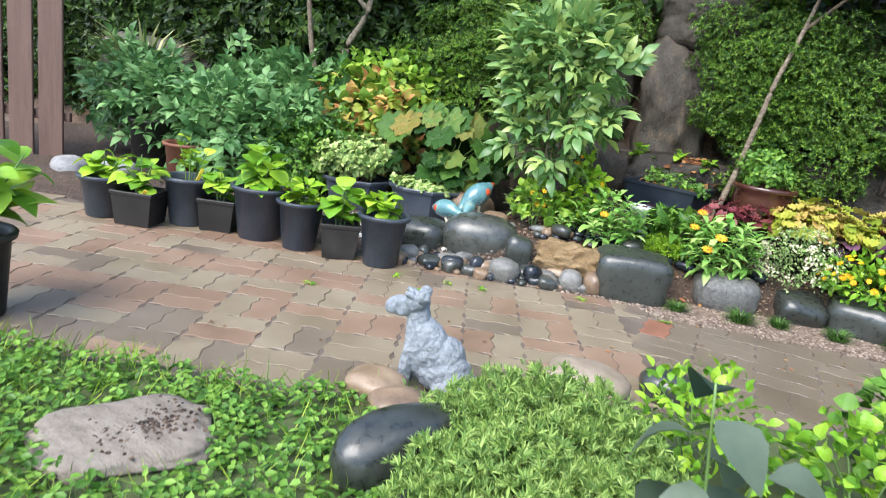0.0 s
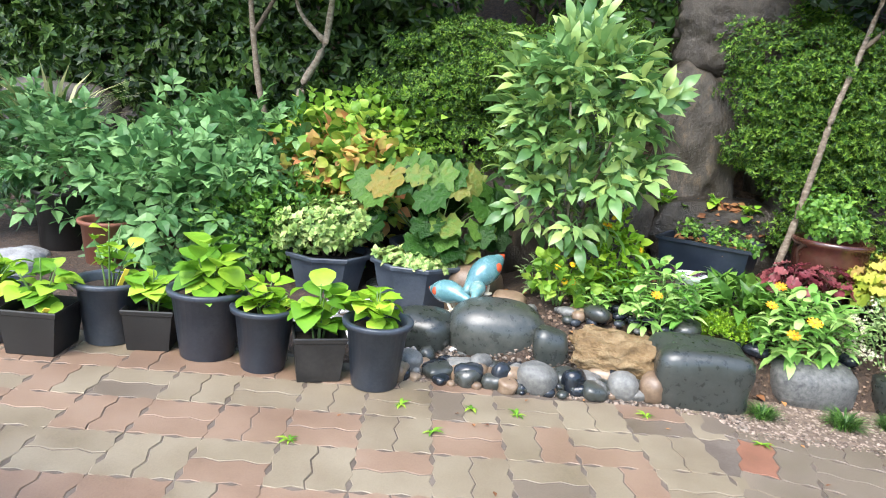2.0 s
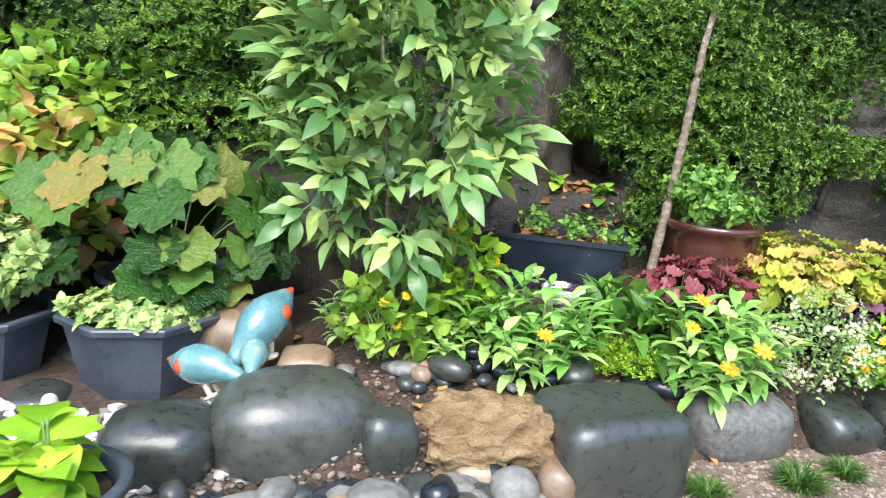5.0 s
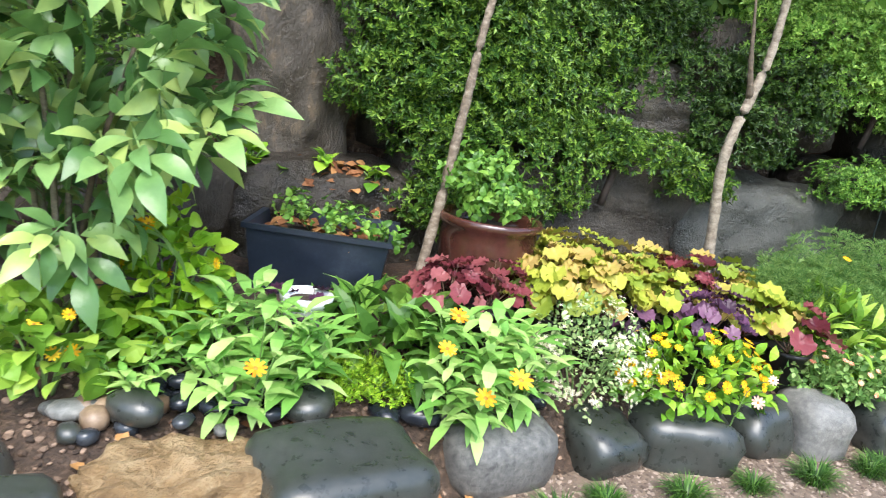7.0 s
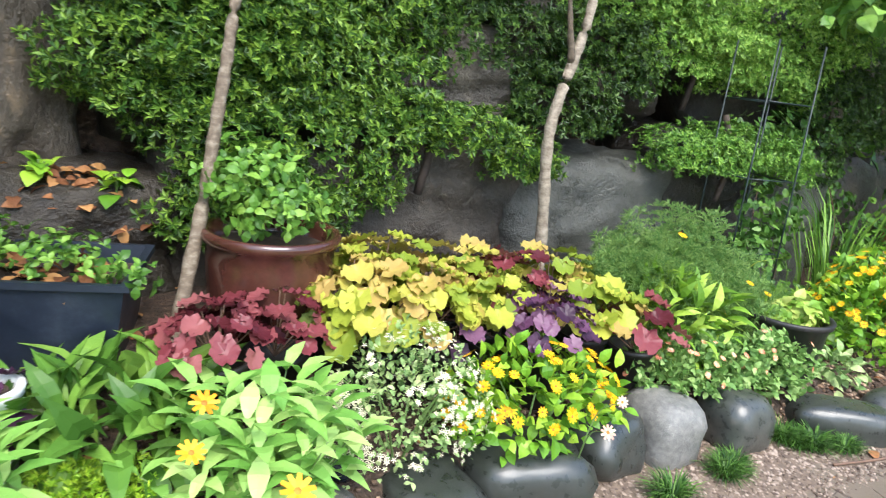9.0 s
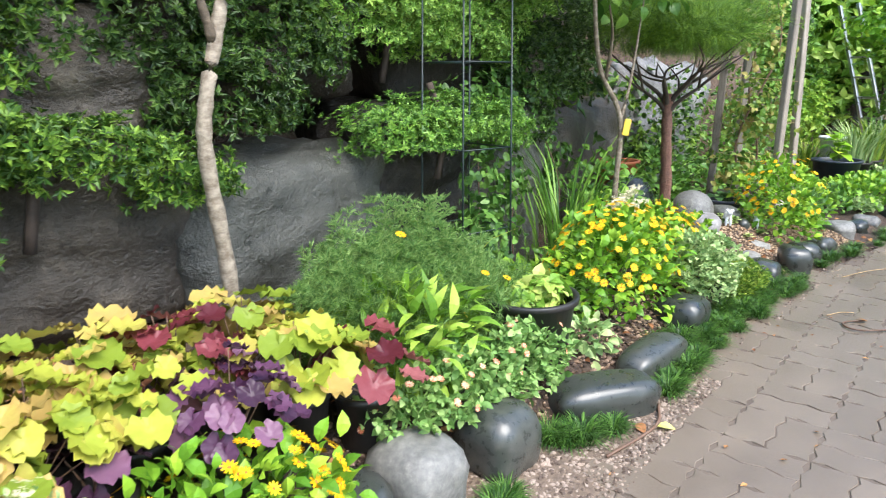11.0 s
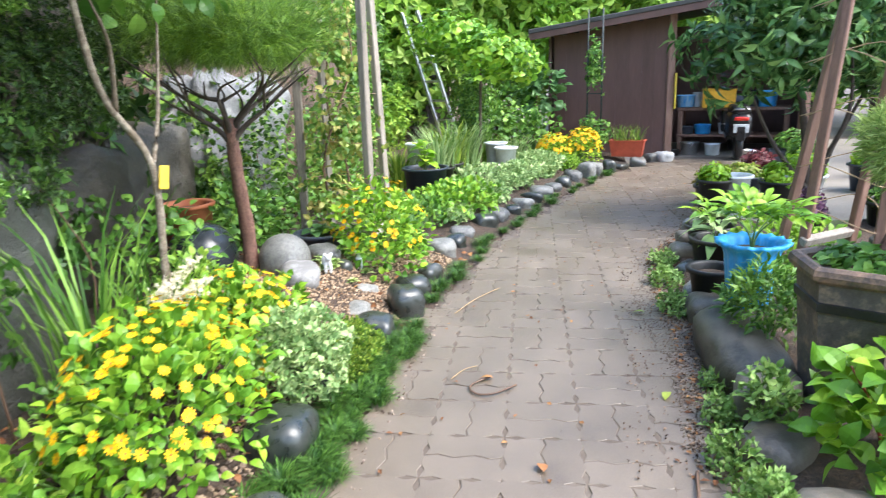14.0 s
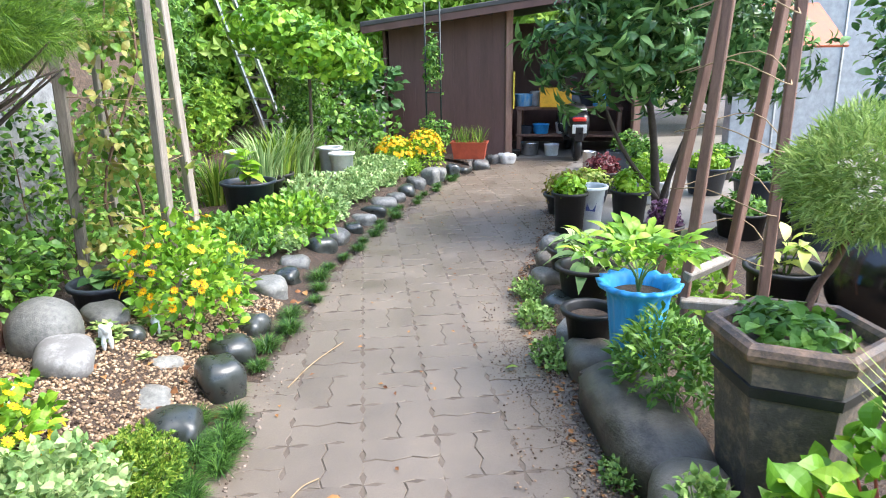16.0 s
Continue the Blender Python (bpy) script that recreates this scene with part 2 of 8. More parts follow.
L_BRIGHT = leaf_mat("leaf_bright", [(0.1, 0.24, 0.03), (0.2, 0.41, 0.055), (0.36, 0.57, 0.11)], 0.4, 0.4)
L_VARIE = leaf_mat("leaf_variegated", [(0.2, 0.36, 0.05), (0.42, 0.54, 0.12), (0.66, 0.7, 0.3)], 0.4)
L_ROSE = leaf_mat("leaf_rosemary", [(0.1, 0.21, 0.06), (0.19, 0.34, 0.1), (0.33, 0.5, 0.18)], 0.5)
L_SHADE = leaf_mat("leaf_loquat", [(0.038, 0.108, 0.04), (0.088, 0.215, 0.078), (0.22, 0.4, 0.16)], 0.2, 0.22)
L_FAR = leaf_mat("leaf_far_tree", [(0.13, 0.29, 0.05), (0.25, 0.46, 0.09), (0.42, 0.62, 0.18)], 0.45, 0.45)
L_GREYB = leaf_mat("leaf_grey_blue", [(0.03, 0.06, 0.055), (0.06, 0.1, 0.09), (0.1, 0.15, 0.13)], 0.45)
F_YELLOW = leaf_mat("petal_yellow", [(0.6, 0.32, 0.0), (0.72, 0.45, 0.005), (0.78, 0.56, 0.02)], 0.6)
F_ORANGE = leaf_mat("petal_orange", [(0.75, 0.24, 0.01), (0.85, 0.38, 0.02), (0.88, 0.5, 0.06)], 0.6)
F_WHITE = leaf_mat("petal_white", [(0.62, 0.62, 0.58), (0.75, 0.75, 0.72), (0.82, 0.82, 0.8)], 0.6)
F_PINK = leaf_mat("petal_pink", [(0.62, 0.2, 0.14), (0.75, 0.35, 0.26), (0.8, 0.55, 0.48)], 0.6)
F_BROWN = plain("flower_centre", (0.35, 0.16, 0.015), 0.8)
L_DEAD = leaf_mat("leaf_fallen", [(0.12, 0.05, 0.025), (0.25, 0.12, 0.06), (0.38, 0.22, 0.1)], 0.7, 0.1)

# ---- geometry tools ----
rng = np.random.default_rng(7)


def to_mesh(name, verts, loops, starts, material, smooth=False, slots=None):
    me = bpy.data.meshes.new(name)
    me.vertices.add(len(verts))
    me.vertices.foreach_set("co", np.asarray(verts, np.float32).ravel())
    me.loops.add(len(loops))
    me.loops.foreach_set("vertex_index", np.asarray(loops, np.int32))
    me.polygons.add(len(starts))
    me.polygons.foreach_set("loop_start", np.asarray(starts, np.int32))
    me.update(calc_edges=True)
    for mt in (material if isinstance(material, (list, tuple)) else [material]):
        me.materials.append(mt)
    if slots is not None:
        me.polygons.foreach_set("material_index", np.asarray(slots, np.int32))
    me.polygons.foreach_set("use_smooth", np.full(len(starts), bool(smooth)))
    me.update()
    return me


def faces_mesh(name, verts, faces, material, smooth=False, slots=None):
    sizes = np.array([len(f) for f in faces])
    return to_mesh(name, verts, [i for f in faces for i in f], np.concatenate([[0], np.cumsum(sizes)[:-1]]), material, smooth, slots)


def unit(a):
    return a / np.maximum(np.linalg.norm(a, axis=-1, keepdims=True), 1e-9)


def spread(template, pos, way, normal, size):
    """Copies of a template (its length along y, its face up z) at pos, pointing along way, facing normal; one mesh's worth of arrays."""
    v, f = template
    v = np.asarray(v, float)
    y = unit(np.asarray(way, float))
    x = unit(np.cross(y, np.asarray(normal, float)))
    z = np.cross(x, y)
    size = np.broadcast_to(np.asarray(size, float), (len(pos),))
    m = np.stack([x, y, z], axis=2) * size[:, None, None]
    out = np.einsum("nij,kj->nki", m, v) + np.asarray(pos)[:, None, :]
    base = np.array([i for p in f for i in p])
    lens = np.array([len(p) for p in f])
    st = np.concatenate([[0], np.cumsum(lens)[:-1]])
    n = len(pos)
    loops = (base[None, :] + len(v) * np.arange(n)[:, None]).ravel()
    starts = (st[None, :] + lens.sum() * np.arange(n)[:, None]).ravel()
    return out.reshape(-1, 3), loops, starts


def leaf_shape(prof, fold=0.18, droop=0.25, wave=0.0):
    """A leaf one long: half widths along it; folded up at the midrib, drooping to the tip."""
    n = len(prof)
    v, f = [(0, 0, 0)], []
    rows = []
    for i, w in enumerate(prof):
        t = (i + 1) / (n + 1)
        z = 0.12 * math.sin(t * 3.14) - droop * t * t
        k = len(v)
        s = wave * (1 if i % 2 else -1)
        v += [(-w, t - 0.02, z + fold * w + s), (0, t, z), (w, t - 0.02, z + fold * w - s)]
        rows.append((k, k + 1, k + 2))
    v.append((0, 1, -droop))
    a = rows[0]
    f += [(0, a[1], a[0]), (0, a[2], a[1])]
    for a, b in zip(rows, rows[1:]):
        f += [(a[0], a[1], b[1], b[0]), (a[1], a[2], b[2], b[1])]
    a, t = rows[-1], len(v) - 1
    f += [(a[0], a[1], t), (a[1], a[2], t)]
    return v, f


def merge(*parts):
    v, f = [], []
    for pv, pf in parts:
        k = len(v)
        v += [tuple(p) for p in pv]
        f += [tuple(i + k for i in q) for q in pf]
    return v, f


def moved(t, m):
    return [tuple(m @ Vector(p)) for p in t[0]], t[1]


LEAF = leaf_shape((0.22, 0.3, 0.22), 0.16, 0.12)
LEAF_BROAD = leaf_shape((0.28, 0.4, 0.38, 0.24), 0.16, 0.14)
LEAF_LONG = leaf_shape((0.1, 0.14, 0.09), 0.2, 0.3)
LEAF_TINY = ([(0, 0, 0), (-0.3, 0.5, 0.1), (0.3, 0.5, 0.1), (0, 1, -0.05)], [(0, 3, 1), (0, 2, 3)])
BLADE = ([(-0.017, 0, 0), (0.017, 0, 0), (-0.016, 0.4, 0.06), (0.016, 0.4, 0.06), (-0.011, 0.75, 0.0), (0.011, 0.75, 0.0), (0, 1, -0.18)], [(0, 1, 3, 2), (2, 3, 5, 4), (4, 5, 6)])


TUFT_BLADE = ([(-0.022, 0, 0), (0.022, 0, 0), (-0.02, 0.55, 0.08), (0.02, 0.55, 0.08), (0, 0.9, -0.22)], [(0, 1, 3, 2), (2, 3, 4)])
THIN_BLADE = ([(x * 0.5, y, z) for x, y, z in BLADE[0]], BLADE[1])


def whorl(leaf, n, tilt, seed=0, size=0.25):
    """A shoot tip seen from its end: n leaves round it."""
    r = random.Random(seed)
    ps = []
    for i in range(n):
        k = 1 + r.uniform(-size, size)
        ps.append(moved(leaf, pose(0, 0, 0, 0, 0, 360 * i / n * (1 if n < 7 else 2.4) + r.uniform(-15, 15)) @ pose(0, 0, 0.02 * i, tilt + r.uniform(-18, 18)) @ Matrix.Scale(k, 4)))
    return merge(*ps)


TINY_NARROW = ([(0, 0, 0), (-0.19, 0.55, 0.1), (0.19, 0.55, 0.1), (0, 1, -0.05)], [(0, 3, 1), (0, 2, 3)])
SPRIG = [whorl(TINY_NARROW, 8, 30, s) for s in range(3)]
TWIG = [whorl(TINY_NARROW, 6, 28, s) for s in (11, 12, 13)]
TRIO = whorl(LEAF, 3, 12, 5)
TINY_WIDE = ([(0, 0, 0), (-0.3, 0.45, 0.1), (0.3, 0.45, 0.1), (0, 1, -0.1)], [(0, 3, 1), (0, 2, 3)])
TINY_THIN = ([(0, 0, 0), (-0.11, 0.5, 0.06), (0.11, 0.5, 0.06), (0, 1, -0.05)], [(0, 3, 1), (0, 2, 3)])
TINY_THREAD = ([(0, 0, 0), (-0.04, 0.5, 0.06), (0.04, 0.5, 0.06), (0, 1, -0.05)], [(0, 3, 1), (0, 2, 3)])
THREAD = [whorl(TINY_THREAD, 10, 38, s) for s in (5, 6)]
FAR = [whorl(TINY_WIDE, 4, 15, s) for s in (5, 6)]
THIN = [whorl(TINY_THIN, 8, 42, s) for s in (5, 6)]
PEONY_SHAPE = leaf_shape((0.08, 0.145, 0.185, 0.19, 0.155, 0.085), 0.3, 0.16)
STALK = ([(-0.008, 0, 0), (0.008, 0, 0), (0.006, 0.55, 0.01), (-0.006, 0.55, 0.01)], [(0, 1, 2, 3)])
COMPOUND = merge(*[moved(PEONY_SHAPE, pose(x, y, 0, tip, roll, a) @ Matrix.Scale(s, 4)) for x, y, a, s, tip, roll in
                   ((0, 0.5, 0, 0.52, 8, 0), (0.02, 0.4, -38, 0.42, 12, 14), (-0.02, 0.4, 42, 0.44, -6, -14), (0.02, 0.2, -78, 0.4, 10, 10), (0.06, 0.23, -40, 0.42, -14, 16), (-0.02, 0.2, 80, 0.42, -4, -10), (-0.06, 0.24, 44, 0.4, 14, -16), (0.0, 0.3, 8, 0.38, 26, 8))], STALK)
SHORT_LEAF = leaf_shape((0.22, 0.29, 0.16), 0.3, 0.15)
DIVIDED = merge(*[moved(SHORT_LEAF, pose(x, y, 0, tip, 0, a) @ Matrix.Scale(s, 4)) for x, y, a, s, tip in ((0, 0.48, 0, 0.52, -6), (0.02, 0.36, -55, 0.44, 5), (-0.02, 0.36, 55, 0.44, 2), (0.01, 0.14, -72, 0.4, 10), (-0.01, 0.14, 72, 0.4, -8))], STALK)


def lobed(lobes, rings=2, dip=0.2, sharp=0.16, ruff=0.05):
    """A broad rounded leaf with lobes; its stalk joins near the base."""
    n = lobes * 4
    v, f = [(0, 0.32, -0.04)], []
    for k in range(1, rings + 1):
        for i in range(n):
            a = 2 * math.pi * i / n - math.pi / 2
            r = 0.52 * (1 + sharp * math.cos(lobes * (a + math.pi / 2) + math.pi)) * k / rings
            if i == 0:
                r *= 0.45
            v.append((r * math.cos(a), 0.42 + r * math.sin(a), dip * 0.25 * (k / rings) ** 2 - 0.2 * max(0, r * math.sin(a)) + ruff * (k == rings) * math.cos(i * 2.6)))
    for i in range(n):
        j = (i + 1) % n
        f.append((0, 1 + i, 1 + j))
        for k in range(rings - 1):
            f.append((1 + k * n + i, 1 + (k + 1) * n + i, 1 + (k + 1) * n + j, 1 + k * n + j))
    return v, f


LEAF_LOBED = lobed(6, 3, 0.45, 0.075, 0.1)
LEAF_PALM = lobed(7, 3, 0.1, 0.14, 0.07)


def daisy(n, inner=0.0):
    ps = []
    for i in range(n):
        ps.append(moved(([(0, 0, 0), (-0.17, 0.5, 0.03), (0.17, 0.5, 0.03), (-0.12, 0.95, 0), (0.12, 0.95, 0)], [(0, 2, 1), (1, 2, 4, 3)]), pose(0, 0, 0, 8, 0, 360 * i / n)))
    return merge(*ps)


DAISY = daisy(10)
CENTRE = ([(0.26 * math.cos(a), 0.26 * math.sin(a), 0.02) for a in np.linspace(0, 6.28, 7)[:-1]] + [(0, 0, 0.15)], [(i, (i + 1) % 6, 6) for i in range(6)])
FLOWER = merge(DAISY, CENTRE)
FLOWER_SLOTS = [0] * len(DAISY[1]) + [1] * 6


def wob(p, k=3.0, seed=0.0):
    """Smooth cheap noise for arrays of points, about -1 to 1."""
    x, y, z = np.asarray(p).T * k
    return (np.sin(x * 1.3 + 2.1 * np.sin(y * 0.9 + seed) + seed) + np.sin(y * 1.7 + 1.7 * np.sin(z * 1.1 + seed * 2)) + np.sin(z * 1.9 + 1.5 * np.sin(x * 1.2 - seed))) / 3


def cloud(n, centre, radii, shell=0.45, rough=0.22, seed=0, cut=-1.0):
    """Points in the outer part of an uneven rounded mass, with the way out of it."""
    r = np.random.default_rng(seed + 11)
    u = unit(r.normal(size=(n * 2, 3)))
    u = u[u[:, 2] > cut][:n]
    d = 1 - shell * r.random(len(u)) ** 1.6
    s = 1 + rough * wob(u, 3.2, seed) + rough * 0.6 * wob(u, 8, seed + 3)
    p = u * (d * s)[:, None] * np.asarray(radii) + np.asarray(centre)
    return p, unit(u / np.asarray(radii)), r


# ---- objects ----
def thing(name, x, y, z, label="", category="", group="", rz=0):
    ob = new(name)
    ob.empty_display_size = 0.05
    ob.matrix_world = pose(x, y, z, 0, 0, rz)
    return tagged(ob, label, category, group)


def part(name, me, parent, label="", m=None):
    ob = new(name, me)
    ob.parent = parent
    if m is not None:
        ob.matrix_basis = m
    return tagged(ob, label)


def leaves(name, template, pos, way, normal, size, material, parent=None, smooth=False):
    v, l, s = spread(template, pos, way, normal, size)
    me = to_mesh(name, v, l, s, material, smooth)
    return part(name, me, parent) if parent else new(name, me)


def lathe(profile, seg=28, turn=0.0, squash=0.0):
    v, f = [], []
    for r, z in profile:
        for i in range(seg):
            a = 2 * math.pi * (i + turn) / seg
            v.append((r * math.cos(a), r * math.sin(a), z))
    for k in range(len(profile) - 1):
        for i in range(seg):
            j = (i + 1) % seg
            f.append((k * seg + i, k * seg + j, (k + 1) * seg + j, (k + 1) * seg + i))
    f.append(tuple(reversed(range(seg))))
    f.append(tuple(range((len(profile) - 1) * seg, len(profile) * seg)))
    return v, f


def tube(points, radii, seg=8):
    pts = np.asarray(points, float)
    radii = np.broadcast_to(np.asarray(radii, float), (len(pts),))
    t = unit(np.gradient(pts, axis=0))
    a = unit(np.cross(t, np.where(np.abs(t[:, 2:3]) > 0.95, (1.0, 0.0, 0.0), (0.0, 0.0, 1.0))))
    b = np.cross(t, a)
    v, f = [], []
    for p, r, x, y in zip(pts, radii, a, b):
        for i in range(seg):
            w = 2 * math.pi * i / seg
            v.append(tuple(p + r * (math.cos(w) * x + math.sin(w) * y)))
    for k in range(len(pts) - 1):
        for i in range(seg):
            j = (i + 1) % seg
            f.append((k * seg + i, k * seg + j, (k + 1) * seg + j, (k + 1) * seg + i))
    f += [tuple(reversed(range(seg))), tuple(range((len(pts) - 1) * seg, len(pts) * seg))]
    return v, f


def curve_pts(points, n=10):
    """Points along a smooth line through the given ones."""
    p = [Vector(q) for q in points]
    p = [p[0] * 2 - p[1]] + p + [p[-1] * 2 - p[-2]]
    out = []
    for i in range(1, len(p) - 2):
        for k in range(n):
            t = k / n
            out.append(0.5 * (2 * p[i] + (p[i + 1] - p[i - 1]) * t + (2 * p[i - 1] - 5 * p[i] + 4 * p[i + 1] - p[i + 2]) * t * t + (3 * p[i] - p[i - 1] - 3 * p[i + 1] + p[i + 2]) * t ** 3))
    return np.array([tuple(q) for q in out] + [tuple(p[-2])])


def box(sx, sy, sz, bevel=0.006, m=None):
    """A block with rounded edges, standing on z = 0."""
    b = bmesh.new()
    bmesh.ops.create_cube(b, size=1, matrix=Matrix.Translation((0, 0, sz / 2)) @ Matrix.Diagonal((sx, sy, sz, 1)))
    bmesh.ops.bevel(b, geom=b.edges[:], offset=bevel, segments=1, affect="EDGES")
    b.verts.index_update()
    v, f = [tuple(q.co) for q in b.verts], [tuple(q.index for q in p.verts) for p in b.faces]
    b.free()
    return moved((v, f), m) if m is not None else (v, f)


def solid(name, t, material, parent=None, smooth=False, label="", m=None):
    me = faces_mesh(name, t[0], t[1], material, smooth)
    if parent:
        return part(name, me, parent, label, m)
    ob = new(name, me)
    if m is not None:
        ob.matrix_world = m
    return ob


def ball(level):
    b = bmesh.new()
    bmesh.ops.create_icosphere(b, subdivisions=level, radius=1)
    b.verts.index_update()
    v, f = np.array([tuple(q.co) for q in b.verts]), [tuple(q.index for q in p.verts) for p in b.faces]
    b.free()
    return v, f


BALLS = {k: ball(k) for k in (1, 2, 3, 4, 5)}


def rock(sx, sy, sz, seed, boxy=0.3, rough=0.08, level=3, crag=0.0):
    """Half sizes; boxy: 0 an egg, 1 a block; crag: broken facets."""
    v, f = BALLS[level]
    u = v / (np.abs(v) ** (2 + 5 * boxy)).sum(1, keepdims=True) ** (1 / (2 + 5 * boxy))
    s = 1 + rough * wob(v, 1.6, seed * 1.7) + rough * 0.45 * wob(v, 4.2, seed * 0.9)
    if crag:
        q = wob(v, 5.5, seed)
        s = s + crag * (np.round(q * 3) / 3) * 0.6 + crag * 0.35 * wob(v, 14, seed + 2)
    u = u * s[:, None] * (sx, sy, sz)
    return [tuple(p) for p in u], f


EDGE = np.array([(-6, 2.2), (-2.6, 2.95), (-1.5, 3.2), (-0.3, 3.45), (0.3, 3.62), (0.8, 3.82), (1.3, 4.0), (2.1, 4.25), (3.2, 4.42), (4.2, 4.3), (5.4, 4.24), (7.0, 4.12), (8.5, 3.9), (9.9, 3.55), (11.2, 3.1), (12.4, 2.6), (13.3, 2.1), (14.4, 1.6)])


def edge_y(x):
    return np.interp(x, EDGE[:, 0], EDGE[:, 1])


def step(a, b, x):
    t = np.clip((np.asarray(x, float) - a) / (b - a), 0, 1)
    return t * t * (3 - 2 * t)


def soil(x, y):
    """Height of the planted bed."""
    x, y = np.asarray(x, float), np.asarray(y, float)
    d = np.clip(y - edge_y(x) - 0.12, 0, 3)
    amp = step(-0.5, 0.4, x) * (1 - step(3.2, 5.2, x))
    h = amp * (0.13 * step(0, 0.15, d) + 0.26 * np.minimum(d, 1.1)) + (1 - amp) * 0.09 * step(0.0, 0.3, d)
    h = h + 0.17 * step(5.7, 6.4, x) * (1 - step(7.25, 7.8, x)) * step(0.25, 0.6, d)
    return h + 0.012 * np.sin(x * 7 + 3 * np.sin(y * 5)) * step(0, 0.2, d)


def on_soil(x, y):
    return float(soil(x, y))


# ---- ground, path, bed, hillside ----
def grid(name, x0, x1, y0, y1, nx, ny, height, material):
    xs, ys = np.linspace(x0, x1, nx), np.linspace(y0, y1, ny)
    X, Y = np.meshgrid(xs, ys)
    Z = height(X, Y)
    i = np.arange((ny - 1) * nx).reshape(ny - 1, nx)[:, :-1].ravel()
    quads = np.stack([i, i + 1, i + nx + 1, i + nx], 1)
    me = to_mesh(name, np.stack([X, Y, Z], 2).reshape(-1, 3), quads.ravel(), np.arange(len(quads)) * 4, material, True)
    return new(name, me)


def far_ground(X, Y):
    return -0.05 + 0 * X


def hill(X, Y):
    d = np.clip(Y - 5.9 + 0.35 * np.sin(X * 0.7), 0, 60)
    return -0.2 + 1.5 * step(0, 0.8, d) + 0.75 * np.minimum(d, 7) + 0.3 * np.clip(d - 7, 0, 40) + 0.15 * np.sin(X * 1.3 + Y)


tagged(grid("ground", -400, 400, -400, 400, 41, 41, far_ground, M_GROUND), "bare brown earth ground round the garden", "ground", kind="structure")
bed_soil = grid("garden_bed", -6, 14.4, 2.2, 6.6, 205, 90, lambda X, Y: np.where(Y > edge_y(X) + 0.05, soil(X, Y) - 0.004, -0.06), M_SOIL)
tagged(bed_soil, "dark moist soil of the planted garden bed", "soil", kind="structure")
tagged(grid("hillside", -30, 40, 5.3, 40, 120, 70, hill, M_SOIL), "steep earth hillside behind the boulder wall", "hillside", kind="structure")

TOP = np.array([(-6, 1.7), (-2.5, 2.88), (-0.4, 3.42), (0.75, 3.76), (1.15, 3.9), (1.3, 3.74), (2.0, 3.92), (2.68, 4.06), (3.23, 4.13), (4.15, 4.19), (5.4, 4.2), (6.6, 4.14), (7.0, 4.08), (8.5, 3.84), (9.9, 3.5), (12.4, 2.5), (13.2, 2.0), (14.2, 1.5)])
LOW = np.array([(-6, -0.6), (-0.9, 1.12), (0.2, 1.5), (0.5, 1.72), (1.2, 2.2), (2.2, 2.7), (5.4, 2.86), (6.3, 2.74), (8.1, 2.6), (8.5, 2.42), (9.8, 1.93), (11.2, 1.58), (12.5, 1.2), (13.3, 0.9), (14.2, 0.4)])


def on_path(x, y, inset=0.0):
    return (y < np.interp(x, TOP[:, 0], TOP[:, 1]) - inset) & (y > np.interp(x, LOW[:, 0], LOW[:, 1]) + inset)


path_bed = grid("path_bed", -6, 14.2, -0.6, 4.4, 203, 60, lambda X, Y: np.where(on_path(X, Y, -0.12), -0.0035, -0.07), M_JOINT)
tagged(path_bed, "sandy joint bed under the pavers", "path", kind="structure")

grit = grid("gravel_strip", 0.9, 4.8, 3.6, 4.6, 118, 60, lambda X, Y: np.where((Y > np.interp(X, TOP[:, 0], TOP[:, 1]) - 0.03) & (Y < edge_y(X) + 0.22), 0.002, -0.05), surface("sandy_grit", [(0.05, 0.035, 0.024), (0.13, 0.093, 0.065), (0.23, 0.17, 0.122)], 24, 0.9, 0.9, 190, depth=0.006))
tagged(grit, "strip of sandy grit between paving and edging stones", "gravel", kind="structure")

